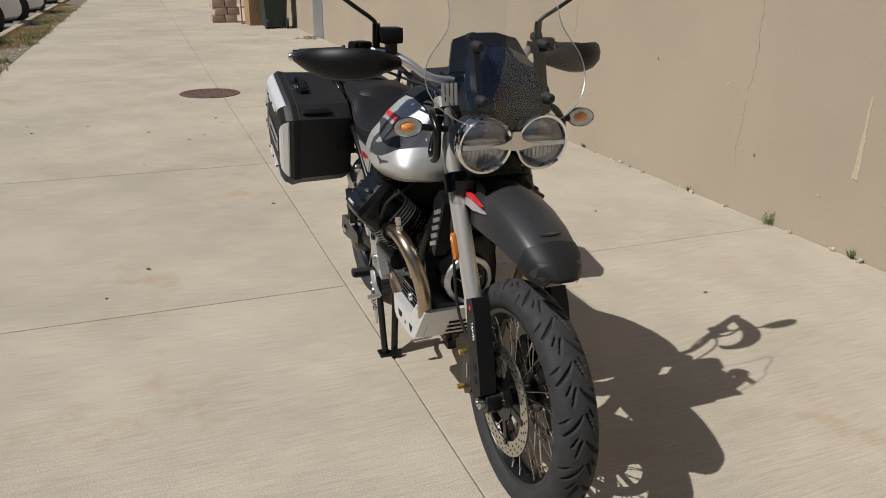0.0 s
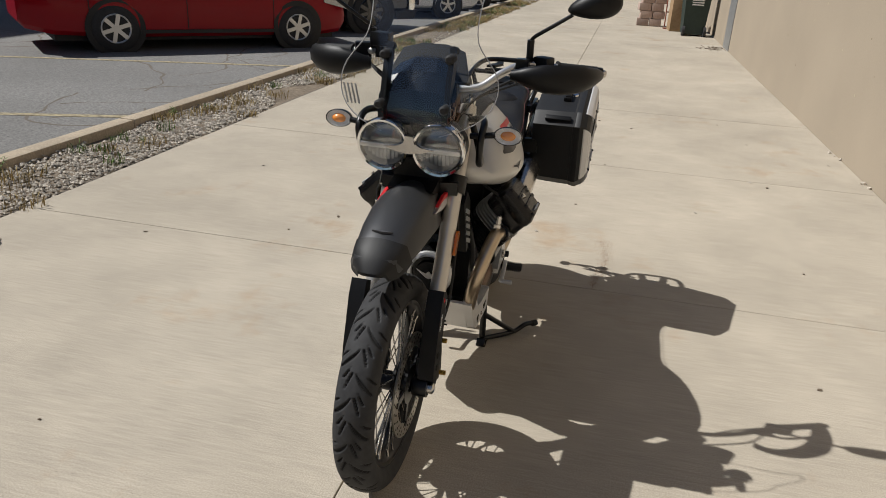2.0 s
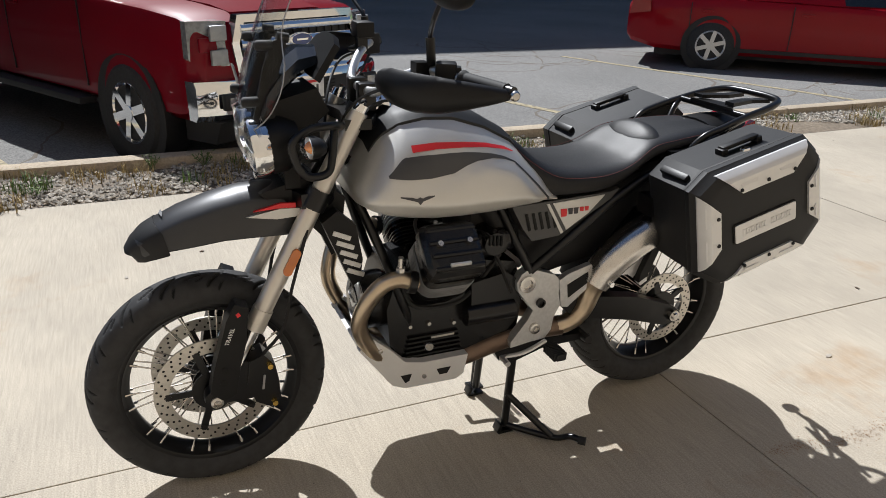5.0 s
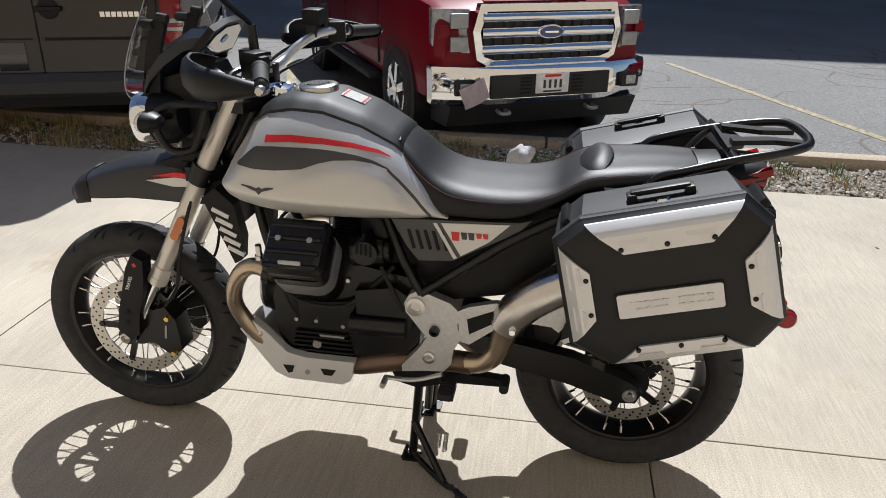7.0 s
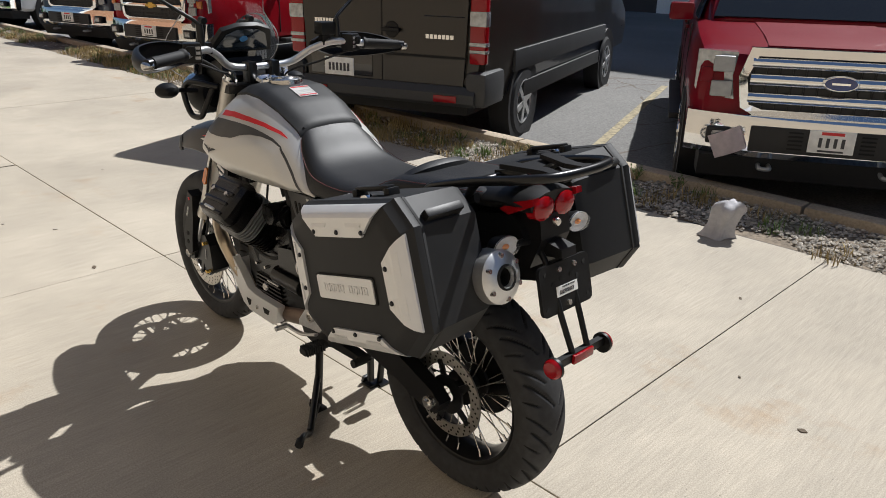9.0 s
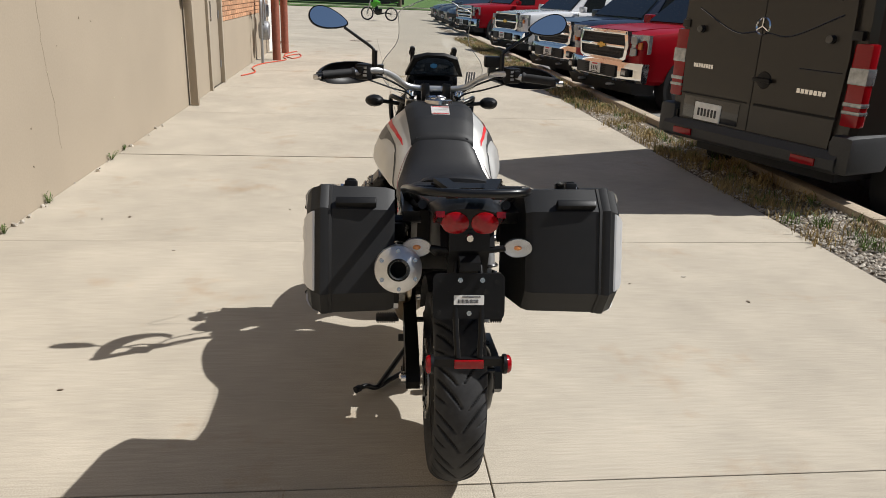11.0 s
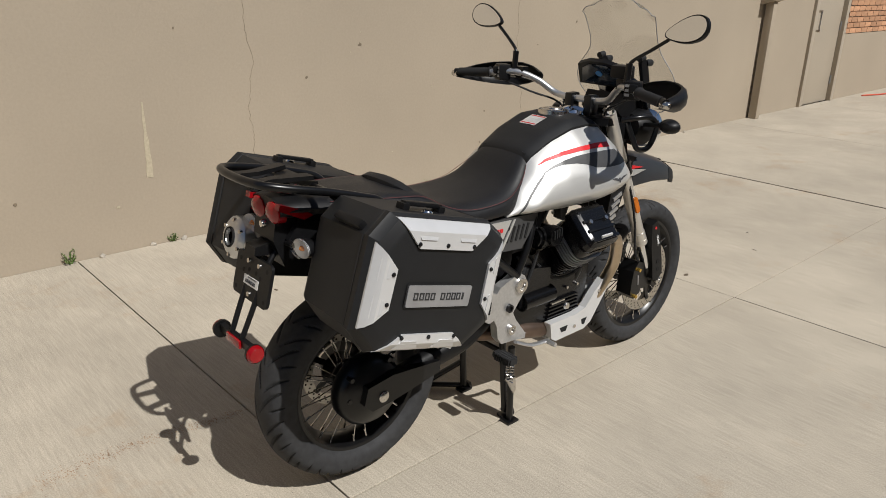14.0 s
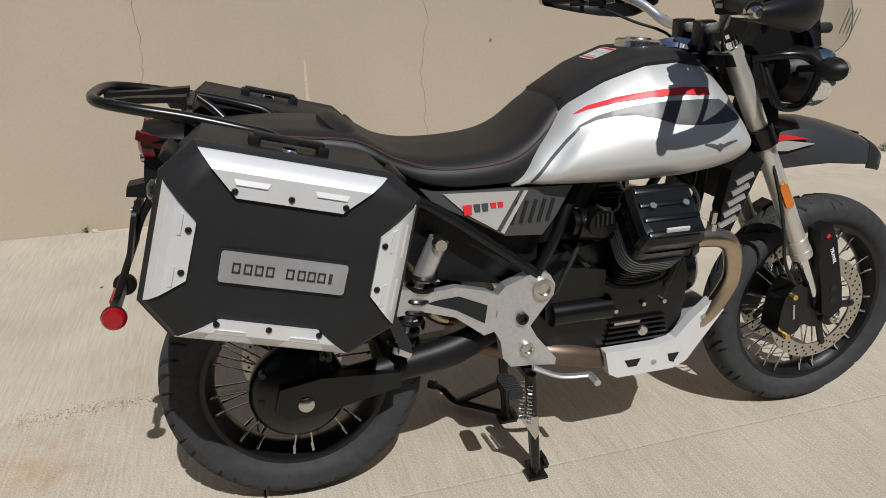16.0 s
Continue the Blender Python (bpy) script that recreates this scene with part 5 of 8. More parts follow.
P_("link_pipe", lambda b: tube(b, [(0.46, 0.13, 0.37), (0.41, 0.14, 0.385), (0.372, 0.15, 0.43), (0.352, 0.155, 0.50), (0.335, 0.16, 0.555), (0.295, 0.165, 0.605)], [0.030, 0.030, 0.031, 0.036, 0.046, 0.05], 18, 6), EXHAUST, mf)
P_("heat_shield", lambda b: tube(b, [(0.352, 0.170, 0.525), (0.318, 0.178, 0.585), (0.255, 0.19, 0.645), (0.19, 0.196, 0.685)], [0.046, 0.052, 0.053, 0.05], 20, 6), STEEL, mf, "brushed steel heat shield")
for bx, bz in ((0.328, 0.540), (0.292, 0.600)):
    P_("screw", lambda b: lathe(b, [(0, 0.012), (0.008, 0.012), (0.011, 0.004), (0.011, -0.01)], (bx, 0.218, bz), "y", 12), CHROME, mf)
me_dir = Matrix.Rotation(radians(15.5), 3, "Y")
P_("end_cap", lambda b: lathe(b, [(0.022, -0.035), (0.025, -0.045), (0.05, -0.040), (0.064, -0.028), (0.067, 0.02), (0.058, 0.04), (0.0, 0.04)], (-0.245, 0.19, 0.817), "x", 28, m=me_dir), ALU, mf, "cast silver exhaust end cap")
P_("tail_pipe", lambda b: lathe(b, [(0.026, -0.049), (0.031, -0.047), (0.031, -0.03), (0.023, -0.03), (0.023, 0.0), (0, 0.0)], (-0.245, 0.19, 0.817), "x", 20, m=me_dir), GROOVE, mf)
for i in range(6):
    a = 2 * math.pi * i / 6 + 0.5
    P_("bolt", lambda b: lathe(b, [(0, -0.042), (0.006, -0.042), (0.007, -0.03)], Vector((-0.245, 0.19, 0.817)) + me_dir @ Vector((0, 0.052 * math.cos(a), 0.052 * math.sin(a))), "x", 8, m=me_dir), STEEL, mf)

# swing arm, final drive, shock
P_("swing_arm", lambda b: tube(b, [(0.50, -0.10, 0.44), (0.38, -0.115, 0.40), (0.24, -0.115, 0.375), (0.08, -0.11, 0.345)], [0.030, 0.034, 0.031, 0.036], 12, 5, 1.2), BLACK_PLASTIC, label="black shaft-drive swing arm")
P_("swing_arm_left", lambda b: prism(b, [(0.48, 0.47), (0.40, 0.475), (0.16, 0.435), (0.00, 0.375), (-0.035, 0.345), (-0.02, 0.310), (0.03, 0.305), (0.17, 0.350), (0.40, 0.40)], "y", 0.105, 0.150), BLACK_METAL, label="black swing arm beam", bevel=0.012)
P_("axle_nut", lambda b: lathe(b, [(0, 0.172), (0.010, 0.172), (0.014, 0.166), (0.020, 0.166), (0.021, 0.145)], (0.0, 0, 0.342), "y", 16), STEEL)
fd = P_("final_drive", lambda b: lathe(b, [(0, -0.145), (0.03, -0.145), (0.055, -0.135), (0.10, -0.122), (0.118, -0.10), (0.118, -0.06), (0, -0.06)], (RX, 0, RZ), "y", 32), BLACK_METAL, label="black final drive housing")
P_("drive_arm", lambda b: prism(b, [(0.05, 0.40), (-0.045, 0.385), (-0.06, 0.33), (-0.03, 0.30), (0.06, 0.31), (0.24, 0.345), (0.24, 0.385)], "y", -0.160, -0.125), BLACK_METAL, fd, bevel=0.010)
P_("axle_cap", lambda b: lathe(b, [(0, -0.168), (0.012, -0.168), (0.019, -0.163), (0.019, -0.15)], (0.012, 0, 0.338), "y", 16), STEEL, fd)
for bx, bz in ((0.075, 0.43), (-0.08, 0.41), (0.06, 0.435), (-0.09, 0.34)):
    P_("bolt", lambda b: lathe(b, [(0, -0.128), (0.008, -0.128), (0.009, -0.10)], (bx, 0, bz), "y", 8), BLACK_METAL, fd)
sa = P_("shock_absorber", lambda b: (rod(b, (0.345, -0.15, 0.71), (0.30, -0.15, 0.615), 0.024, 16), rod(b, (0.30, -0.15, 0.615), (0.235, -0.145, 0.43), 0.012, 10)), ALU, label="side-mounted shock absorber")
def coil(b):
    p0, p1 = Vector((0.308, -0.15, 0.63)), Vector((0.24, -0.145, 0.44))
    d = (p1 - p0).normalized(); u = d.cross(Vector((0, 1, 0))).normalized(); w = d.cross(u)
    tube(b, [p0 + (p1 - p0) * (i / 70) + 0.030 * (math.cos(i * 0.63) * u + math.sin(i * 0.63) * w) for i in range(71)], 0.006, 6, 1)


P_("spring", coil, BLACK_METAL, sa, "black coil spring")
P_("shock_bolt", lambda b: lathe(b, [(0, -0.188), (0.014, -0.188), (0.017, -0.182), (0.017, -0.15)], (0.34, 0, 0.705), "y", 14), STEEL, sa)
P_("rear_hugger", lambda b: lathe(b, [(0.338, -0.09), (0.350, -0.06), (0.353, 0), (0.350, 0.06), (0.338, 0.09), (0.334, 0.088), (0.346, 0.058), (0.349, 0), (0.346, -0.058), (0.334, -0.088), (0.338, -0.09)], (RX, 0, RZ), "y", 14, radians(20), radians(100)), BLACK_PLASTIC)
P_("rear_mudguard", lambda b: prism(b, [(0.22, 0.86), (-0.20, 0.93), (-0.24, 0.88), (-0.10, 0.80), (0.10, 0.74), (0.22, 0.72)], "y", -0.075, 0.075), BLACK_PLASTIC, bevel=0.015)

# centre stand and side stand
cs = P_("centre_stand", lambda b: (rod(b, (0.595, 0.115, 0.31), (0.615, 0.123, 0.025), 0.0135, 12), rod(b, (0.595, -0.10, 0.31), (0.612, -0.112, 0.025), 0.0135, 12), rod(b, (0.612, 0.12, 0.14), (0.50, 0.235, 0.022), 0.0115, 10), tube(b, [(0.62, 0.12, 0.024), (0.55, 0.19, 0.020), (0.49, 0.245, 0.020), (0.46, 0.285, 0.045), (0.435, 0.320, 0.045)], 0.0105, 10), rod(b, (0.60, 0.12, 0.27), (0.60, -0.105, 0.27), 0.011)), BLACK_METAL, label="black tubular centre stand, down")
for y in (0.123, -0.112):
    P_("stand_foot", lambda b: (box(b, (0.618, y, 0.006), (0.055, 0.04, 0.010)), box(b, (0.640, y, 0.02), (0.012, 0.036, 0.03), rot(0, -20, 0))), BLACK_METAL, cs, bevel=0.002)
P_("stand_pad", lambda b: rod(b, (0.428, 0.326, 0.045), (0.445, 0.31, 0.045), 0.014, 10), GRIP, cs)
P_("stand_bracket", lambda b: prism(b, [(0.68, 0.325), (0.66, 0.285), (0.60, 0.27), (0.50, 0.30), (0.34, 0.305), (0.34, 0.325), (0.50, 0.335)], "y", 0.10, 0.135), BLACK_METAL, bevel=0.006)
P_("stand_buffer", lambda b: rod(b, (0.345, 0.10, 0.315), (0.345, 0.165, 0.315), 0.014, 10), GRIP)
ss = P_("side_leg", lambda b: (rod(b, (0.575, -0.165, 0.325), (0.602, -0.148, 0.012), 0.013, 12), box(b, (0.60, -0.15, 0.005), (0.055, 0.045, 0.008))), BLACK_METAL, label="black stand leg with return springs")
for off in (0.0, 0.018):
    def spr(b):
        tube(b, [(0.545 + off * 1.2 + 0.0065 * math.cos(i * 1.1), -0.178 + 0.0065 * math.sin(i * 1.1), 0.315 - off - i * 0.0019) for i in range(60)], 0.0022, 5, 1)
    P_("spring", spr, STEEL, ss)
P_("spring_plate", lambda b: prism(b, [(0.545, 0.205), (0.59, 0.205), (0.595, 0.15), (0.585, 0.135)], "y", -0.178, -0.172), STEEL, ss)

# handlebar and controls
hb = P_("handlebar", lambda b: tube(b, [(0.862, 0.475, 1.205), (0.92, 0.34, 1.215), (0.965, 0.25, 1.222), (1.015, 0.185, 1.195), (1.05, 0.13, 1.155), (1.06, 0.07, 1.143), (1.062, 0, 1.142), (1.06, -0.07, 1.143), (1.05, -0.13, 1.155), (1.015, -0.185, 1.195), (0.965, -0.25, 1.222), (0.92, -0.34, 1.215), (0.862, -0.475, 1.205)], 0.0125, 14, 6), ALU, label="bare aluminium tapered handlebar")
for y in (0.045, -0.045):
    P_("bar_clamp", lambda b: box(b, (1.06, y, 1.125), (0.05, 0.035, 0.075)), BLACK_METAL, hb, bevel=0.008)
P_("ignition_lock", lambda b: lathe(b, [(0, 0.02), (0.012, 0.02), (0.02, 0.015), (0.022, 0)], (1.02, 0, 1.085), "z", 16), CHROME)
for sg in (-1, 1):
    g0, g1 = Vector((0.918, sg * 0.345, 1.215)), Vector((0.866, sg * 0.468, 1.206))
    gr_ = P_("grip", lambda b: tube(b, [g0.lerp(g1, i / 26) for i in range(27)], [0.021, 0.021] + [0.0163 if i % 2 else 0.0178 for i in range(25)], 14, 1), GRIP, hb, "black ribbed rubber grip")
    P_("bar_end", lambda b: rod(b, g1, g1 + (g1 - g0).normalized() * 0.02, 0.015, 12), BLACK_METAL, hb)
    sw = P_("switchgear", lambda b: (box(b, (0.943, sg * 0.305, 1.218), (0.05, 0.055, 0.062), rot(0, 0, -sg * 24)), box(b, (0.925, sg * 0.318, 1.226), (0.03, 0.03, 0.03), rot(0, 0, -sg * 24))), BLACK_PLASTIC, hb, bevel=0.008)
    for k, zz in enumerate((1.205, 1.220, 1.235)):
        P_("button", lambda b: box(b, (0.917, sg * 0.300, zz), (0.008, 0.016, 0.009), rot(0, 0, -sg * 24)), GREY_INK, sw)
    P_("lever", lambda b: tube(b, [(0.985, sg * 0.27, 1.205), (0.995, sg * 0.33, 1.198), (0.965, sg * 0.41, 1.192), (0.935, sg * 0.46, 1.190)], 0.0065, 8), BLACK_METAL, hb)
    P_("cable", lambda b: (tube(b, [(0.985, sg * 0.27, 1.20), (1.06, sg * 0.22, 1.18), (1.12, sg * 0.12, 1.12), (1.15, sg * 0.06, 1.02)], 0.0045, 6), tube(b, [(0.94, sg * 0.30, 1.19), (1.0, sg * 0.2, 1.15), (1.07, sg * 0.11, 1.11), (1.12, sg * 0.05, 1.0)], 0.004, 6)), GRIP, hb)
    # hand guard: a swept shell in front of the lever
    def guard(b):
        rings = []
        path = [(0.850, 0.482, 1.196, 0.013), (0.895, 0.490, 1.196, 0.022), (0.965, 0.480, 1.195, 0.036), (1.030, 0.450, 1.194, 0.046), (1.078, 0.395, 1.194, 0.050), (1.100, 0.335, 1.196, 0.048), (1.102, 0.275, 1.198, 0.036), (1.085, 0.225, 1.198, 0.020)]
        cols = curve_pts([(x, y, z) for x, y, z, h in path], 3)
        hs = [float(np.interp(i / 3, range(len(path)), [p[3] for p in path])) for i in range(len(cols))]
        for i, p in enumerate(cols):
            t = (cols[min(i + 1, len(cols) - 1)] - cols[max(i - 1, 0)]).normalized()
            nrm = Vector((t.y, -t.x, 0)) * -1
            h = hs[i]
            ring = []
            for f, o in ((1.0, -0.012), (0.82, -0.001), (0.35, 0.006), (-0.25, 0.004), (-0.8, -0.012), (-1.0, -0.030), (-0.96, -0.034), (-0.74, -0.018), (-0.25, -0.004), (0.35, -0.002), (0.78, -0.009), (0.96, -0.018)):
                v = p + nrm * o + Vector((0, 0, f * h * (1.0 if f > 0 else 0.85)))
                ring.append((v.x, sg * v.y, v.z))
            rings.append(ring)
        loft(b, rings)
    hg = P_("hand_guard", guard, BLACK_PLASTIC, label="black plastic hand guard", smooth=50)
    P_("guard_bolt", lambda b: lathe(b, [(0, sg * 0.502), (0.008, sg * 0.502), (0.012, sg * 0.497), (0.012, sg * 0.47)], (0.858, 0, 1.200), "y", 14), STEEL, hg)
    # mirror
    mr = P_("mirror", lambda b: (rod(b, (0.963, sg * 0.262, 1.235), (0.968, sg * 0.262, 1.300), 0.0115, 12), tube(b, [(0.968, sg * 0.262, 1.296), (0.972, sg * 0.275, 1.312), (0.985, sg * 0.325, 1.345), (0.995, sg * 0.385, 1.385)], 0.0062, 10)), BLACK_METAL, label="black stalk mirror")
    def shell(b):
        rings = []
        for d, s in ((0.0, 1.0), (0.010, 1.02), (0.024, 0.9), (0.036, 0.62), (0.042, 0.25)):
            ring = []
            for k in range(28):
                a = 2 * math.pi * k / 28
                yy = 0.080 * math.cos(a) * s
                zz = (0.041 + 0.015 * math.cos(a)) * math.sin(a) * s
                ring.append((d, yy, zz))
            rings.append(ring)
        loft(b, rings)
    M_ = Matrix.Translation((0.985, sg * 0.447, 1.418)) @ Matrix.Rotation(radians(7 * sg), 4, "Z") @ Matrix.Rotation(radians(15), 4, "Y") @ Matrix.Rotation(radians(14 * sg), 4, "X")
    if sg < 0:
        M_ = M_ @ Matrix.Diagonal((1, -1, 1, 1))
    P_("mirror_shell", shell, BLACK_PLASTIC, mr, smooth=60).matrix_basis = M_
    P_("mirror_glass", lambda b: prism(b, [(0.075 * math.cos(2 * math.pi * k / 28), (0.037 + 0.0135 * math.cos(2 * math.pi * k / 28)) * math.sin(2 * math.pi * k / 28)) for k in range(28)], "x", -0.0025, 0.002), MIRROR, mr, "real mirror glass").matrix_basis = M_
P_("brake_reservoir", lambda b: box(b, (0.985, -0.225, 1.268), (0.055, 0.065, 0.045)), BLACK_PLASTIC, hb, "black brake fluid reservoir", bevel=0.008)
P_("reservoir_mount", lambda b: box(b, (0.99, -0.225, 1.235), (0.03, 0.03, 0.05)), BLACK_METAL, hb)
P_("clutch_mount", lambda b: box(b, (0.985, 0.245, 1.225), (0.035, 0.04, 0.035)), BLACK_METAL, hb)

# dash, screen and headlights
def hood(b):
    rings = []
    for x, zc, hw, h in ((1.340, 1.100, 0.124, 0.022), (1.322, 1.135, 0.128, 0.040), (1.285, 1.178, 0.116, 0.046), (1.235, 1.215, 0.090, 0.042), (1.185, 1.226, 0.070, 0.030)):
        rings.append([(x + 0.01 * math.cos(a), hw * math.cos(a), zc + h * (math.sin(a) if math.sin(a) > 0 else 0.9 * math.sin(a))) for a in np.linspace(math.pi / 8, 2 * math.pi + math.pi / 8, 9)[:-1]])
    loft(b, rings)


dash = P_("instrument_panel", hood, DASH, label="black instrument cluster with colour display", smooth=18, bevel=0.004)
DM = Matrix.Translation((1.172, 0, 1.222)) @ Matrix.Rotation(radians(-38), 4, "Y") @ Matrix.Diagonal((1, 1.28, 1.05, 1))
P_("display", lambda b: prism(b, [(-0.085, -0.038), (-0.06, 0.032), (-0.03, 0.052), (0.03, 0.052), (0.06, 0.032), (0.085, -0.038)], "x", -0.006, 0.012), SCREEN_GLASS, dash, "dark glossy display", bevel=0.002).matrix_basis = DM
P_("display_dot", lambda b: lathe(b, [(0, -0.0085), (0.012, -0.0085), (0.012, -0.004)], (0, 0.004, 0.012), "x", 16), FILM_BLUE, dash).matrix_basis = DM
P_("display_frame", lambda b: prism(b, [(-0.10, -0.05), (-0.075, 0.045), (-0.03, 0.064), (0.03, 0.064), (0.075, 0.045), (0.10, -0.05)], "x", -0.002, 0.016), BLACK_PLASTIC, dash, bevel=0.004).matrix_basis = DM
for sg in (-1, 1):
    P_("screen_bracket", lambda b: prism(b, [(1.335, 1.06), (1.365, 1.09), (1.335, 1.21), (1.312, 1.275), (1.282, 1.288), (1.274, 1.268), (1.295, 1.21), (1.310, 1.10)], "y", sg * 0.086, sg * 0.102), BLACK_PLASTIC, dash, "black screen bracket", bevel=0.005)
    for bx, bz in ((1.378, 1.135), (1.338, 1.268)):
        P_("screen_knob", lambda b: lathe(b, [(0, 0.012), (0.008, 0.012), (0.013, 0.006), (0.013, -0.03), (0, -0.03)], (bx, sg * 0.095, bz), "x", 14), GRIP, dash)
    P_("bracket_tip", lambda b: rod(b, (1.268, sg * 0.094, 1.284), (1.296, sg * 0.094, 1.288), 0.012, 12), GRIP, dash)


def screen_pts():
    rows = [(1.060, 1.388, 0.085), (1.085, 1.388, 0.155), (1.12, 1.385, 0.205), (1.16, 1.376, 0.228), (1.20, 1.364, 0.232), (1.24, 1.350, 0.218), (1.28, 1.334, 0.186), (1.31, 1.322, 0.165), (1.35, 1.305, 0.156), (1.40, 1.283, 0.158), (1.44, 1.263, 0.162), (1.475, 1.245, 0.158), (1.494, 1.234, 0.140), (1.502, 1.229, 0.105)]
    out = []
    for z, xc, hw in rows:
        out.append([(xc - 0.95 * (hw * f) ** 2, hw * f, z - 0.03 * abs(f) ** 3 * (1 if z > 1.45 else 0)) for f in np.linspace(-1, 1, 17)])
    return out


def screen(b):
    rings = [r + [(x - 0.0035, y, z) for x, y, z in r[::-1]] for r in screen_pts()]
    loft(b, rings)


scr = P_("windscreen", screen, CLEAR, label="tall clear windscreen", smooth=60)
scr.visible_shadow = False
def edge(b):
    g = screen_pts()
    tube(b, [r[0] for r in g] + [p for p in g[-1][1:-1]] + [r[-1] for r in g[::-1]], 0.0016, 5, 2)


P_("screen_edge", edge, GREY_INK, scr)
P_("screen_sticker", lambda b: [box(b, (1.3625, -0.20 + 0.0115 * i, 1.155), (0.001, 0.008, 0.06), rot(0, 14, -33)) for i in range(4)], GREY_INK, scr)

for sg in (-1, 1):
    M_ = Matrix.Translation((1.325, sg * 0.083, 1.022)) @ Matrix.Rotation(radians(6), 4, "Y")
    hl = P_("headlight", lambda b: lathe(b, [(0, -0.05), (0.045, -0.045), (0.068, -0.01), (0.077, 0.02), (0.079, 0.045), (0.076, 0.052), (0.070, 0.050), (0.069, 0.044), (0.066, 0.03), (0.05, 0.005), (0, -0.005)], (0, 0, 0), "x", 40), CHROME, label="round chrome-rimmed headlight")
    hl.matrix_basis = M_
    P_("lens", lambda b: lathe(b, [(0.0695, 0.044), (0.05, 0.056), (0.025, 0.062), (0, 0.064), (0, 0.062), (0.025, 0.060), (0.05, 0.054), (0.0695, 0.042)], (0, 0, 0), "x", 40), LENS, hl, "clear headlight lens").visible_shadow = False
    for i in range(9):
        y0 = -0.048 + 0.012 * i
        hh = math.sqrt(max(0.0001, 0.060 ** 2 - y0 ** 2))
        P_("reflector_rib", lambda b: box(b, (0.026, y0, -hh * 0.5), (0.006, 0.0105, hh * 0.72)), LAMP_WHITE, hl, bevel=0.0015)
    P_("bowl", lambda b: lathe(b, [(0.0665, 0.034), (0.05, 0.014), (0.02, 0.009), (0, 0.008)], (0, 0, 0), "x", 32), LAMP_WHITE, hl)
    P_("light_bar", lambda b: box(b, (0.047, 0, 0.000), (0.018, 0.132, 0.014)), ALU, hl, bevel=0.003)
    P_("bucket", lambda b: lathe(b, [(0, -0.075), (0.05, -0.07), (0.072, -0.03), (0.074, 0.02)], (0, 0, 0), "x", 28), BLACK_PLASTIC, hl)
P_("headlight_bridge", lambda b: prism(b, [(-0.075, 1.020), (-0.035, 1.024), (-0.016, 1.034), (-0.011, 1.054), (0.011, 1.054), (0.016, 1.034), (0.035, 1.024), (0.075, 1.020), (0.035, 1.008), (0, 1.003), (-0.035, 1.008)], "x", 1.378, 1.390), STEEL, label="chrome bridge between the headlights", bevel=0.004)
P_("headlight_back", lambda b: box(b, (1.235, 0, 1.02), (0.09, 0.15, 0.12)), BLACK_PLASTIC, bevel=0.02)
P_("nose_cover", lambda b: prism(b, [(1.34, 1.075), (1.31, 1.13), (1.20, 1.16), (1.17, 1.10), (1.22, 1.06)], "y", -0.085, 0.085), BLACK_PLASTIC, bevel=0.02)
P_("horn_grille", lambda b: prism(b, [(-0.06, 0.965), (0.06, 0.965), (0.075, 0.90), (0.05, 0.87), (-0.05, 0.87), (-0.075, 0.90)], "x", 1.25, 1.29), BLACK_PLASTIC, bevel=0.006)
for i in range(12):
    P_("hole", lambda b: prism(b, ngon(8, 0.006, (-0.03 + 0.02 * (i % 4) + (0.01 if (i // 4) % 2 else 0), 0.945 - 0.02 * (i // 4))), "x", 1.285, 1.292), GROOVE)
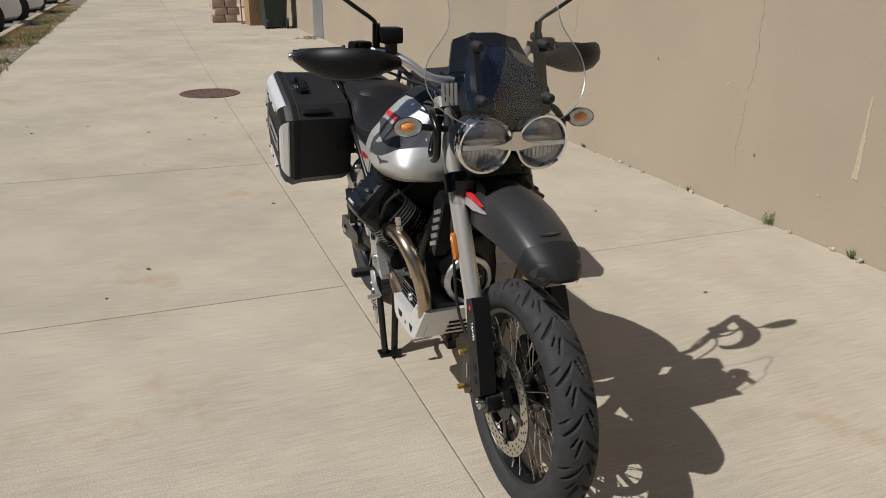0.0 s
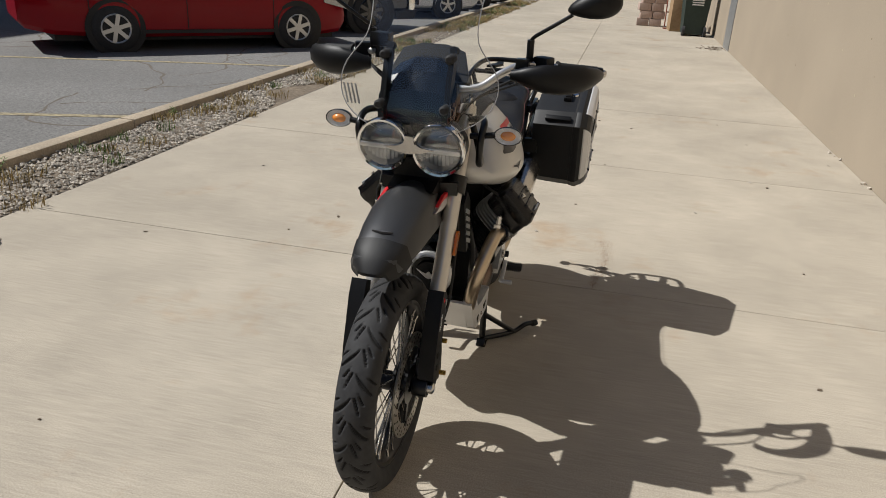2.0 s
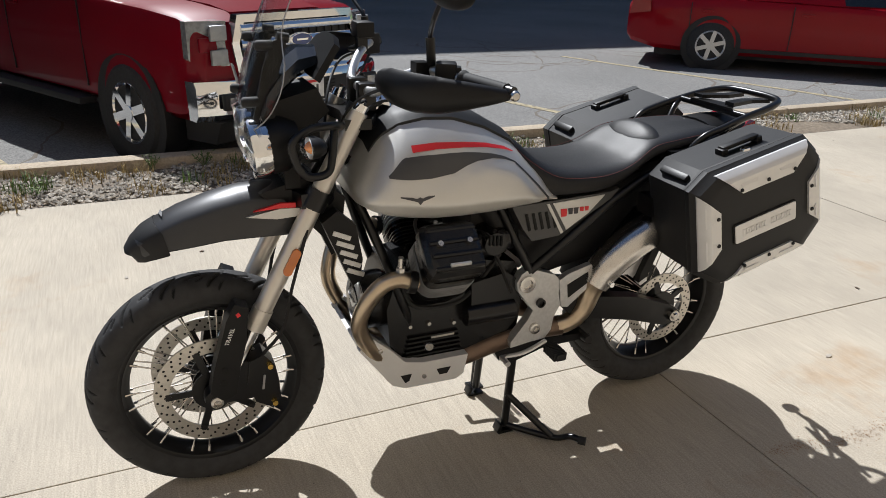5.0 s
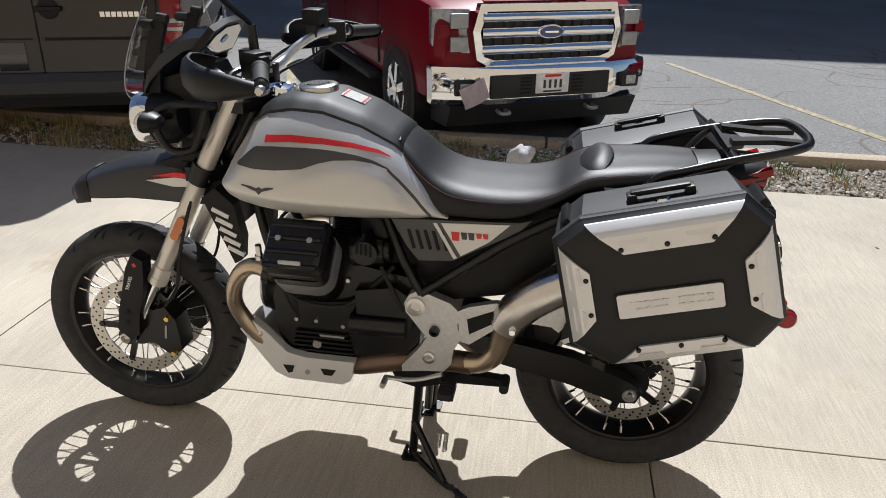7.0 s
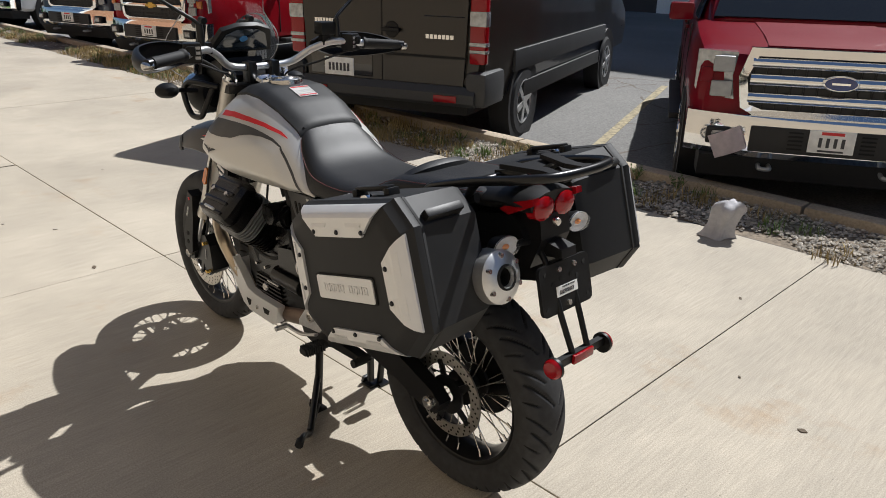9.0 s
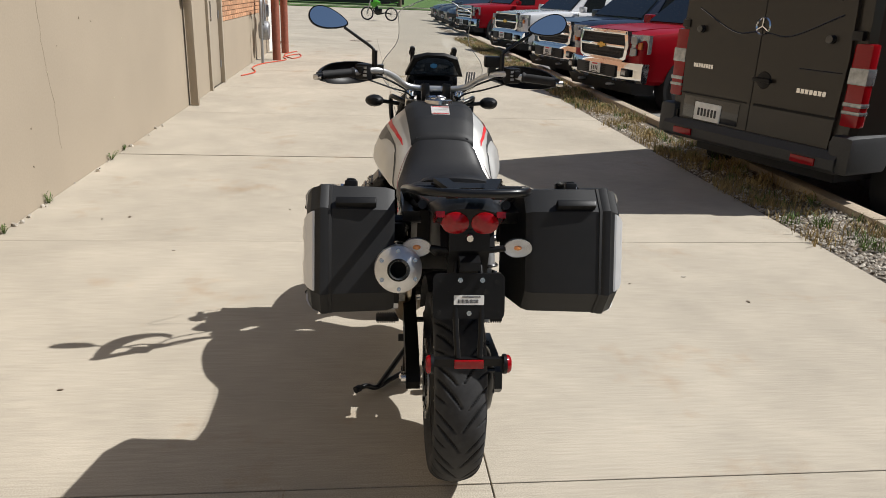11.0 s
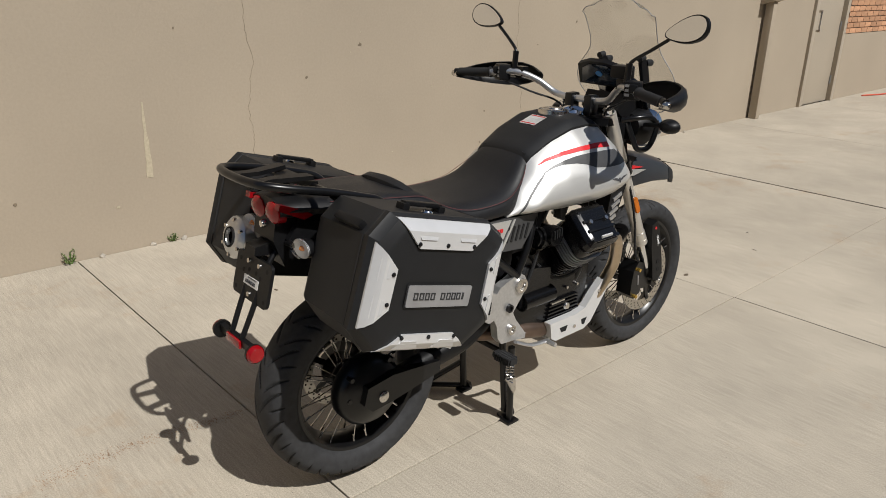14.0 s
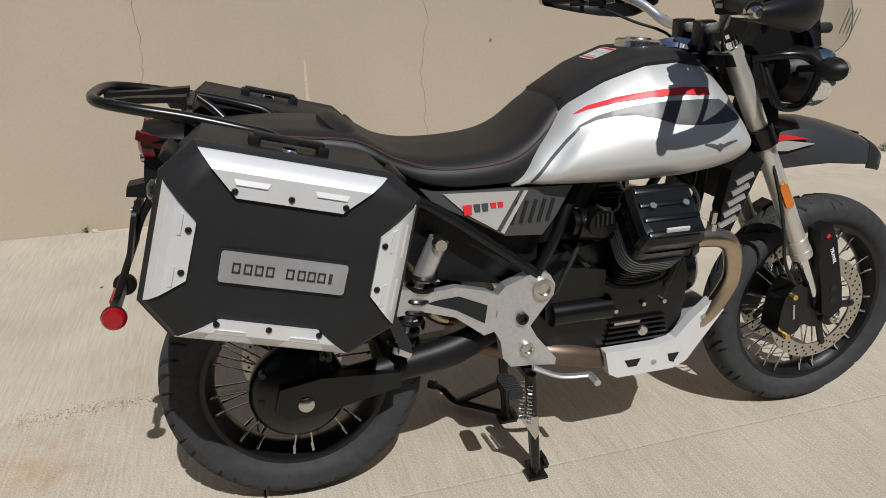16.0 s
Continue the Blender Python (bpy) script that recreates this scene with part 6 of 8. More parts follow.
for sg in (-1, 1):
    P_("lamp_guard", lambda b: tube(b, [(1.150, sg * 0.125, 1.070), (1.19, sg * 0.168, 1.082), (1.245, sg * 0.186, 1.080), (1.288, sg * 0.188, 1.050), (1.286, sg * 0.186, 1.01), (1.268, sg * 0.182, 0.972), (1.240, sg * 0.180, 0.958), (1.20, sg * 0.172, 0.964), (1.185, sg * 0.160, 1.00), (1.172, sg * 0.135, 1.062)], 0.0105, 10, 5), BLACK_METAL, label="black tubular lamp guard")
    ind = P_("turn_signal", lambda b: (rod(b, (1.265, sg * 0.15, 1.045), (1.262, sg * 0.225, 1.055), 0.009, 10),), BLACK_PLASTIC, label="turn signal on a rubber stalk")
    IM = Matrix.Translation((1.262, sg * 0.262, 1.056)) @ Matrix.Diagonal((1.1, 1.12, 1.15, 1))
    P_("body", lambda b: lathe(b, [(0, -0.036), (0.016, -0.030), (0.026, -0.012), (0.028, 0.004)], (0, 0, 0), "x", 20, m=Matrix.Diagonal((1, 1.35, 0.85))), BLACK_PLASTIC, ind).matrix_basis = IM
    P_("bowl", lambda b: lathe(b, [(0, 0.001), (0.012, 0.001), (0.0255, 0.005), (0.0258, 0.001)], (0, 0, 0), "x", 20, m=Matrix.Diagonal((1, 1.35, 0.85))), ALU_WHITE, ind).matrix_basis = IM
    P_("bulb", lambda b: lathe(b, [(0, 0.014), (0.009, 0.010), (0.015, 0.003), (0.016, 0.0), (0, -0.002)], (0, 0, 0), "x", 16, m=Matrix.Diagonal((1, 1.3, 0.8))), AMBER_BULB, ind).matrix_basis = IM
    P_("lens", lambda b: lathe(b, [(0.0285, 0.002), (0.025, 0.014), (0.014, 0.022), (0, 0.024)], (0, 0, 0), "x", 20, m=Matrix.Diagonal((1, 1.35, 0.85))), LENS, ind).matrix_basis = IM
    rs = P_("rear_turn_signal", lambda b: rod(b, (-0.235, sg * 0.03, 0.865), (-0.235, sg * 0.105, 0.875), 0.009, 10), BLACK_PLASTIC, label="clear-lensed rear turn signal")
    IM = Matrix.Translation((-0.235, sg * 0.140, 0.876)) @ Matrix.Rotation(radians(180), 4, "Z") @ Matrix.Diagonal((1.15, 1.15, 1.2, 1))
    P_("body", lambda b: lathe(b, [(0, -0.036), (0.016, -0.030), (0.024, -0.012), (0.026, 0.004)], (0, 0, 0), "x", 20, m=Matrix.Diagonal((1, 1.35, 0.85))), BLACK_PLASTIC, rs).matrix_basis = IM
    P_("bowl", lambda b: lathe(b, [(0, 0.001), (0.012, 0.001), (0.0255, 0.005), (0.0258, 0.001)], (0, 0, 0), "x", 20, m=Matrix.Diagonal((1, 1.35, 0.85))), ALU_WHITE, rs).matrix_basis = IM
    P_("bulb", lambda b: lathe(b, [(0, 0.010), (0.006, 0.005), (0.008, 0.0), (0, -0.002)], (0, 0, 0), "x", 16, m=Matrix.Diagonal((1, 1.3, 0.8))), AMBER_BULB, rs).matrix_basis = IM
    P_("lens", lambda b: lathe(b, [(0.0265, 0.002), (0.024, 0.014), (0.014, 0.022), (0, 0.024)], (0, 0, 0), "x", 20, m=Matrix.Diagonal((1, 1.35, 0.85))), LENS, rs).matrix_basis = IM

# rack and grab rails
rk = P_("luggage_rack", lambda b: (tube(b, [(0.045, 0.152, 0.925), (0.0, 0.165, 0.972), (-0.06, 0.170, 0.994), (-0.16, 0.160, 1.022), (-0.26, 0.150, 1.044), (-0.325, 0.120, 1.057), (-0.345, 0.06, 1.060), (-0.348, 0.0, 1.060), (-0.345, -0.06, 1.060), (-0.325, -0.120, 1.057), (-0.26, -0.150, 1.044), (-0.16, -0.160, 1.022), (-0.06, -0.170, 0.994), (0.0, -0.165, 0.972), (0.045, -0.152, 0.925)], 0.0115, 12, 5), rod(b, (-0.165, 0.16, 1.023), (-0.165, -0.16, 1.023), 0.0105, 10)), BLACK_METAL, label="black tubular luggage rack and grab rails")
for sg in (-1, 1):
    P_("rack_strut", lambda b: tube(b, [(-0.155, sg * 0.158, 1.018), (-0.12, sg * 0.14, 0.99), (-0.08, sg * 0.115, 0.945)], 0.0105, 10), BLACK_METAL, rk)
    P_("rack_bar", lambda b: prism(b, [(-0.165, sg * 0.095), (-0.165, sg * 0.055), (-0.26, sg * 0.03), (-0.34, sg * 0.045), (-0.34, sg * 0.075), (-0.27, sg * 0.065)], "z", 1.042, 1.054), BLACK_PLASTIC, rk, bevel=0.003)
P_("rack_plate", lambda b: prism(b, [(-0.155, 0.10), (-0.20, 0.06), (-0.21, 0), (-0.20, -0.06), (-0.155, -0.10)], "z", 1.028, 1.038), BLACK_PLASTIC, rk)

# tail
tl = P_("tail_unit", lambda b: loft(b, [[(x, w * math.cos(a), zc + h * math.sin(a)) for a in np.linspace(0, 2 * math.pi, 17)[:-1]] for x, zc, w, h in ((-0.10, 0.955, 0.11, 0.035), (-0.18, 0.965, 0.10, 0.035), (-0.24, 0.965, 0.095, 0.033), (-0.262, 0.965, 0.088, 0.030))]), BLACK_PLASTIC, label="black tail unit")
for sg in (-1, 1):
    P_("tail_light", lambda b: lathe(b, [(0, -0.014), (0.02, -0.012), (0.033, -0.004), (0.036, 0.02), (0, 0.02)], (-0.262, sg * 0.040, 0.955), "x", 24, m=Matrix.Diagonal((1, 1.12, 0.92))), RED_LENS, tl, "twin round red tail light")
    P_("side_lens", lambda b: prism(b, [(-0.274, 0.974), (-0.270, 0.990), (-0.200, 0.966), (-0.170, 0.944), (-0.200, 0.936)], "y", sg * 0.070, sg * 0.094), RED_LENS, tl, bevel=0.005)
P_("tail_under", lambda b: prism(b, [(-0.15, 0.94), (-0.265, 0.938), (-0.275, 0.88), (-0.245, 0.80), (-0.215, 0.82), (-0.12, 0.90)], "y", -0.055, 0.055), BLACK_PLASTIC, tl, bevel=0.008)
P_("tail_lock", lambda b: lathe(b, [(0, -0.012), (0.009, -0.011), (0.012, -0.004), (0.012, 0.01)], (-0.27, 0, 0.917), "x", 14), STEEL, tl)
P_("plate_lamp", lambda b: prism(b, [(-0.25, 0.872), (-0.315, 0.862), (-0.32, 0.84), (-0.25, 0.83)], "y", -0.028, 0.028), BLACK_PLASTIC, tl, bevel=0.008)
PM = Matrix.Translation((-0.315, 0.0, 0.765)) @ Matrix.Rotation(radians(14), 4, "Y")
ph = P_("plate_holder", lambda b: prism(b, rrect(0.195, 0.125, 0.016, 4), "x", -0.004, 0.006), BLACK_PLASTIC, label="empty black number plate holder", bevel=0.002)
ph.matrix_basis = PM
for yy, zz in ((-0.035, 0.045), (0.025, 0.045), (0.0, -0.045)):
    P_("bolt", lambda b: lathe(b, [(0, -0.010), (0.007, -0.010), (0.008, -0.003)], (0, yy, zz), "x", 10), STEEL, ph)
for yy, zz in ((-0.02, 0.02), (0.02, 0.02), (-0.045, 0.012), (0.05, 0.012), (-0.08, -0.045), (0.08, -0.045), (-0.075, 0.04), (0.075, 0.04)):
    P_("hole", lambda b: prism(b, ngon(10, 0.0065, (yy, zz)), "x", -0.0048, -0.003), GROOVE, ph)
lb = P_("paper_label", lambda b: box(b, (-0.0047, 0, -0.01), (0.001, 0.082, 0.026)), WHITE_LABEL, ph, "small white printed label")
for i in range(16):
    P_("print_bar", lambda b: box(b, (-0.0056, -0.024 + 0.0035 * i, -0.013), (0.0006, 0.0016 if i % 3 else 0.0024, 0.010)), INK, lb)
for zz in (-0.002, 0.0):
    P_("print_bar", lambda b: box(b, (-0.0056, -0.006, zz), (0.0006, 0.05, 0.0012)), INK, lb)
P_("plate_stay", lambda b: (tube(b, [(-0.24, 0.03, 0.86), (-0.29, 0.035, 0.80), (-0.335, 0.035, 0.70), (-0.375, 0.03, 0.61)], 0.008), tube(b, [(-0.24, -0.03, 0.86), (-0.29, -0.035, 0.80), (-0.335, -0.035, 0.70), (-0.375, -0.03, 0.61)], 0.008), box(b, (-0.375, 0, 0.60), (0.016, 0.20, 0.022))), BLACK_PLASTIC, label="black plate stay")
P_("rear_reflector", lambda b: box(b, (-0.386, 0, 0.597), (0.010, 0.080, 0.024)), RED_LENS, label="red bar reflector", bevel=0.003)
for sg in (-1, 1):
    P_("side_reflector", lambda b: lathe(b, [(0, sg * 0.016), (0.020, sg * 0.015), (0.025, sg * 0.010), (0.026, 0), (0, 0)], (-0.375, sg * 0.10, 0.592), "y", 22), RED_LENS, label="round red side reflector")
    P_("reflector_back", lambda b: lathe(b, [(0.027, sg * 0.003), (0.027, sg * -0.006), (0, sg * -0.006)], (-0.375, sg * 0.10, 0.592), "y", 22), BLACK_PLASTIC)

# panniers
OUT = [(0.236, 0.885), (0.182, 0.936), (-0.138, 1.019), (-0.200, 0.972), (-0.266, 0.752), (-0.222, 0.678), (0.086, 0.593), (0.178, 0.638)]
cx_, cz_ = sum(p[0] for p in OUT) / 8, sum(p[1] for p in OUT) / 8


def shrink(pts, s, dx=0, dz=0):
    return [(cx_ + (x - cx_) * s + dx, cz_ + (z - cz_) * s + dz) for x, z in pts]


for sg in (-1, 1):
    y_in = 0.20 if sg > 0 else 0.165
    def shell(b):
        rings = []
        for y, s in ((y_in, 0.95), (y_in + 0.02, 0.985), (0.33, 1.005), (0.385, 1.01)):
            rings.append([(x, sg * y, z) for x, z in shrink(OUT, s)])
        loft(b, rings)
    pn = P_("pannier", shell, BLACK_SOFT, label="hard black side pannier with silver corner plates", smooth=25, bevel=0.008)
    def lid(b):
        rings = []
        for y, s in ((0.378, 1.015), (0.388, 1.032), (0.402, 1.032), (0.408, 1.005), (0.428, 0.96), (0.440, 0.86), (0.442, 0.80)):
            rings.append([(x, sg * y, z) for x, z in shrink(OUT, s)])
        loft(b, rings)
    lid_ = P_("lid", lid, BLACK_SOFT, pn, "black textured pannier lid", smooth=25, bevel=0.005)
    # silver plates over the top, bottom and both ends
    def on_edge(i0, i1, inset, depth):
        a, b_ = Vector((*shrink(OUT, 0.985)[i0], 0)), Vector((*shrink(OUT, 0.985)[i1], 0))
        c = Vector((cx_, cz_, 0))
        d = (b_ - a).normalized()
        n_ = Vector((-d.y, d.x, 0))
        if n_.dot(c - a) < 0:
            n_ = -n_
        L = (b_ - a).length
        return a, d, n_, L
    for i0, i1, depth, k0, k1, screws in ((1, 2, 0.070, 0.0, 0.22, 3), (5, 6, 0.052, 0.0, 0.22, 3), (3, 4, 0.064, 0.02, 0.27, 2), (7, 0, 0.060, 0.02, 0.27, 2)):
        a, d, n_, L = on_edge(i0, i1, 0, depth)
        def plate(b):
            rows = []
            for t_, yo in ((0.0, 0.4225), (0.010, 0.4375), (0.026, 0.4480), (depth, 0.4490)):
                k_ = k0 + (k1 - k0) * t_ / depth
                p, q = a + d * (L * k_) + n_ * t_, a + d * (L * (1 - k_)) + n_ * t_
                rows.append([(p.x, sg * yo, p.y), (q.x, sg * yo, q.y), (q.x, sg * (yo - 0.018), q.y), (p.x, sg * (yo - 0.018), p.y)])
            loft(b, rows)
        pl = P_("corner_plate", plate, ALU_WHITE, pn, "silver corner plate", smooth=30, bevel=0.002)
        # raised facets of the plate
        for f0, f1 in ((0.16, 0.42), (0.58, 0.84)):
            def facet(b):
                q = [a + d * (L * f0) + n_ * depth * 0.20, a + d * (L * f1) + n_ * depth * 0.20, a + d * (L * (f1 - 0.05)) + n_ * depth * 0.66, a + d * (L * (f0 + 0.05)) + n_ * depth * 0.66]
                o = [b.verts.new((p.x, sg * (0.440 if i < 2 else 0.4515), p.y)) for i, p in enumerate(q)]
                w = [b.verts.new((p.x, sg * 0.43, p.y)) for p in q]
                b.faces.new(o); b.faces.new(w[::-1])
                for i in range(4):
                    b.faces.new((o[i], w[i], w[(i + 1) % 4], o[(i + 1) % 4]))
            P_("facet", facet, ALU_WHITE, pn, smooth=30, bevel=0.0015)
        for k in range(screws):
            f = (0.5 if screws == 1 else k0 + k1 * 0.95 + (1 - 2 * (k0 + k1 * 0.95)) * k / (screws - 1)) if screws > 2 else (k1 + 0.06 + (1 - 2 * (k1 + 0.06)) * k)
            p = a + d * (L * f) + n_ * (depth * 0.84)
            P_("screw", lambda b: lathe(b, [(0, sg * 0.4535), (0.004, sg * 0.453), (0.006, sg * 0.4505), (0.006, sg * 0.44)], (p.x, 0, p.y), "y", 10), BLACK_METAL, pn)
    # name plate: raised silver panel with blank raised bars for the maker's name
    NM = Matrix.Translation((-0.018, sg * 0.4425, 0.785)) @ Matrix.Rotation(radians(14.6), 4, "Y")
    np_ = P_("name_plate", lambda b: prism(b, rrect(0.222, 0.058, 0.006, 3), "y", 0, sg * 0.006), ALU_WHITE if sg > 0 else GREY_INK, pn, "silver name plate", bevel=0.0015)
    np_.matrix_basis = NM
    P_("plate_rim", lambda b: prism(b, rrect(0.230, 0.066, 0.008, 3), "y", -0.002, sg * 0.0035), GROOVE, pn).matrix_basis = NM
    xs_ = (-0.083, -0.063, -0.044, -0.025, 0.010, 0.030, 0.048, 0.066, 0.082)
    for i, xx in enumerate(xs_):
        w = 0.006 if i == 8 else 0.014
        def letter(b):
            for s in (-1, 1):
                box(b, (xx + s * (w / 2 - 0.0015), sg * 0.0068, 0), (0.003, 0.0016, 0.019))
            if w > 0.01:
                box(b, (xx, sg * 0.0068, 0.008), (w, 0.0016, 0.003))
                box(b, (xx, sg * 0.0068, -0.008), (w, 0.0016, 0.003))
        P_("raised_bar", letter, ALU_WHITE if sg > 0 else MATT_GREY, np_)
    # carrying handle, latches and seal on top
    hm = Matrix.Translation((0.012, sg * 0.325, 0.967)) @ Matrix.Rotation(radians(14.6), 4, "Y")
    hd = P_("carry_handle", lambda b: (box(b, (0, 0, 0.030), (0.13, 0.024, 0.013)), box(b, (-0.062, 0, 0.014), (0.022, 0.034, 0.034)), box(b, (0.062, 0, 0.014), (0.022, 0.034, 0.034)), box(b, (0, sg * 0.025, 0.006), (0.16, 0.055, 0.016))), BLACK_PLASTIC, pn, "black folding carry handle", bevel=0.005)
    hd.matrix_basis = hm
    P_("lock", lambda b: lathe(b, [(0, 0.02), (0.012, 0.02), (0.016, 0.014), (0.016, 0)], (0, sg * 0.028, 0), "z", 16), CHROME, pn).matrix_basis = hm
    for xx, zz in ((-0.185, 0.985), (0.208, 0.905)):
        P_("latch", lambda b: box(b, (xx, sg * 0.305, zz - 0.004), (0.022, 0.11, 0.045), rot(0, -40 if xx < 0 else 42, 0)), BLACK_PLASTIC, pn, bevel=0.005)
    P_("seam", lambda b: loft(b, [[(x, sg * y, z) for x, z in shrink(OUT, s)] for y, s in ((0.370, 1.0), (0.372, 1.02), (0.379, 1.02), (0.381, 1.0))]), GRIP, pn)
    P_("pannier_mount", lambda b: (box(b, (0.02, sg * 0.15, 0.92), (0.22, 0.05, 0.03)), box(b, (0.20, sg * 0.19, 0.78), (0.03, 0.07, 0.06)), rod(b, (-0.05, sg * 0.12, 0.90), (-0.05, sg * 0.20, 0.90), 0.012)), BLACK_METAL, label="black pannier carrier")

# ---- parked vehicles ----
def road_wheel(parent, x, y, R, wd, rim_mat, spokes=5):
    sg = 1 if y > 0 else -1
    w = P_("wheel", lambda b: lathe(b, [(R * 0.62, -wd / 2), (R * 0.9, -wd / 2), (R, -wd * 0.38), (R, wd * 0.38), (R * 0.9, wd / 2), (R * 0.62, wd / 2), (R * 0.6, wd * 0.47), (0, wd * 0.46), (0, -wd * 0.46), (R * 0.6, -wd * 0.47), (R * 0.62, -wd / 2)], (x, y, R), "y", 32), RUBBER, parent)
    def rim(b):
        lathe(b, [(R * 0.63, sg * wd * 0.5), (R * 0.60, sg * wd * 0.52), (R * 0.56, sg * wd * 0.475)], (x, y, R), "y", 28)
        for i in range(spokes):
            a = 2 * math.pi * i / spokes + 0.3
            box(b, (x + math.cos(a) * R * 0.33, y + sg * wd * 0.49, R + math.sin(a) * R * 0.33), (R * 0.56, wd * 0.08, R * 0.17), rot(0, -math.degrees(a), 0))
        lathe(b, [(R * 0.17, sg * wd * 0.3), (R * 0.16, sg * wd * 0.55), (0, sg * wd * 0.55)], (x, y, R), "y", 16)
    P_("rim", rim, rim_mat, w)
    return w


def body_ring(x, zb, zt, w, tuck=0.88):
    zm = zb + (zt - zb) * 0.55
    half = [(w * 0.90, zb), (w * 0.985, zb + 0.06), (w, zm), (w * 0.985, zt - 0.10), (w * 0.95, zt - 0.03), (w * tuck, zt)]
    return [(x, y, z) for y, z in half] + [(x, -y, z) for y, z in half[::-1]]


def vehicle(name, label, m, paint, body, cabin, wheels, R, rim_mat, W, glass_top=0.07, wd=0.24, spokes=5, category="car"):
    """body: stations (x, bottom, top, half width); cabin: stations (x, foot, top, half width at foot, at top)."""
    v = thing(name, m, label, category)
    P_("body", lambda b: loft(b, [body_ring(*s) for s in body]), paint, v, smooth=35)
    def cab(b):
        loft(b, [[(x, wf, z0), (x, wf * 0.5 + wt * 0.5, (z0 + z1) / 2), (x, wt, z1 - 0.04), (x, wt * 0.85, z1), (x, -wt * 0.85, z1), (x, -wt, z1 - 0.04), (x, -wf * 0.5 - wt * 0.5, (z0 + z1) / 2), (x, -wf, z0)] for x, z0, z1, wf, wt in cabin])
    cb = P_("cabin", cab, paint, v, smooth=30)
    # glass: windscreen, back window, side windows as panes just proud of the cabin
    a, b_, c, d = cabin[0], cabin[1], cabin[-2], cabin[-1]
    def pane(q, off):
        def f(b):
            o = [b.verts.new(Vector(p) + Vector(off)) for p in q]
            i = [b.verts.new(Vector(p) - Vector(off) * 0.5) for p in q]
            b.faces.new(o); b.faces.new(i[::-1])
            for k in range(4):
                b.faces.new((o[k], i[k], i[(k + 1) % 4], o[(k + 1) % 4]))
        return f
    P_("windscreen", pane([(a[0] - 0.03, a[3] * 0.92, a[1] + 0.05), (b_[0] + 0.02, b_[4] * 0.88, b_[2] - 0.05), (b_[0] + 0.02, -b_[4] * 0.88, b_[2] - 0.05), (a[0] - 0.03, -a[3] * 0.92, a[1] + 0.05)], (0.03, 0, 0.03)), CAR_GLASS, cb, smooth=0)
    P_("rear_window", pane([(d[0] + 0.03, d[3] * 0.85, d[1] + 0.08), (c[0] - 0.01, c[4] * 0.85, c[2] - 0.06), (c[0] - 0.01, -c[4] * 0.85, c[2] - 0.06), (d[0] + 0.03, -d[3] * 0.85, d[1] + 0.08)], (-0.03, 0, 0.02)), CAR_GLASS, cb, smooth=0)
    xs0, xs1 = a[0], d[0]
    zf, zt = a[1] + 0.04, b_[2] - 0.10
    mid = (b_[0] + c[0]) / 2
    for sg in (-1, 1):
        def yv(z):
            f = (z - a[1]) / (b_[2] - a[1])
            return sg * (b_[3] + (b_[4] - b_[3]) * min(1, f))
        for q0, q1, t0, t1 in ((a[0] - 0.25, mid + 0.04, b_[0] + 0.05, mid + 0.04), (mid - 0.04, d[0] + 0.28, mid - 0.04, c[0] + 0.02)):
            P_("side_window", pane([(q0, yv(zf), zf), (t0, yv(zt), zt), (t1, yv(zt), zt), (q1, yv(zf), zf)], (0, sg * 0.012, 0)), CAR_GLASS, cb, smooth=0)
        for sx in (mid, a[0] - 0.15, d[0] + 0.2):
            zlo, zhi = body[len(body) // 2][1] + 0.12, a[1]
            P_("door_seam", lambda b: box(b, (sx, sg * (W - 0.004), (zlo + zhi) / 2), (0.012, 0.012, zhi - zlo)), TRIM, v)
        for sx in (mid + 0.18, d[0] + 0.42):
            P_("door_handle", lambda b: box(b, (sx, sg * (W + 0.005), a[1] - 0.10), (0.16, 0.03, 0.03)), paint, v, bevel=0.008)
        P_("door_mirror", lambda b: box(b, (a[0] - 0.22, sg * (W + 0.10), a[1] + 0.10), (0.12, 0.22, 0.15)), paint, v, bevel=0.03)
    for x in wheels:
        for sg in (-1, 1):
            P_("wheel_arch", lambda b: lathe(b, [(R * 1.22, -0.12), (R * 1.24, 0.11), (R * 1.14, 0.115), (0, 0.02)], (x, sg * (W - 0.115), R), "y", 28, 0, math.pi * 2) if sg > 0 else lathe(b, [(R * 1.22, 0.12), (R * 1.24, -0.11), (R * 1.14, -0.115), (0, -0.02)], (x, sg * (W - 0.115), R), "y", 28), TRIM, v)
            road_wheel(v, x, sg * (W - wd / 2 + 0.012), R, wd, rim_mat, spokes)
    return v


def plate(v, x, z, w=0.305, h=0.155, face=1):
    p = P_("number_plate", lambda b: box(b, (x, 0, z), (0.012, w, h)), WHITE_LABEL, v, "white number plate with blank bars", bevel=0.003)
    for i in range(4):
        P_("plate_bar", lambda b: box(b, (x + face * 0.008, -0.075 + 0.05 * i, z - 0.005), (0.004, 0.022, 0.065)), INK, p)
    P_("plate_bar", lambda b: box(b, (x + face * 0.008, 0, z + 0.058), (0.004, 0.15, 0.02)), RED, p)
    P_("plate_bar", lambda b: box(b, (x + face * 0.008, 0, z - 0.062), (0.004, 0.17, 0.012)), INK, p)
    return p


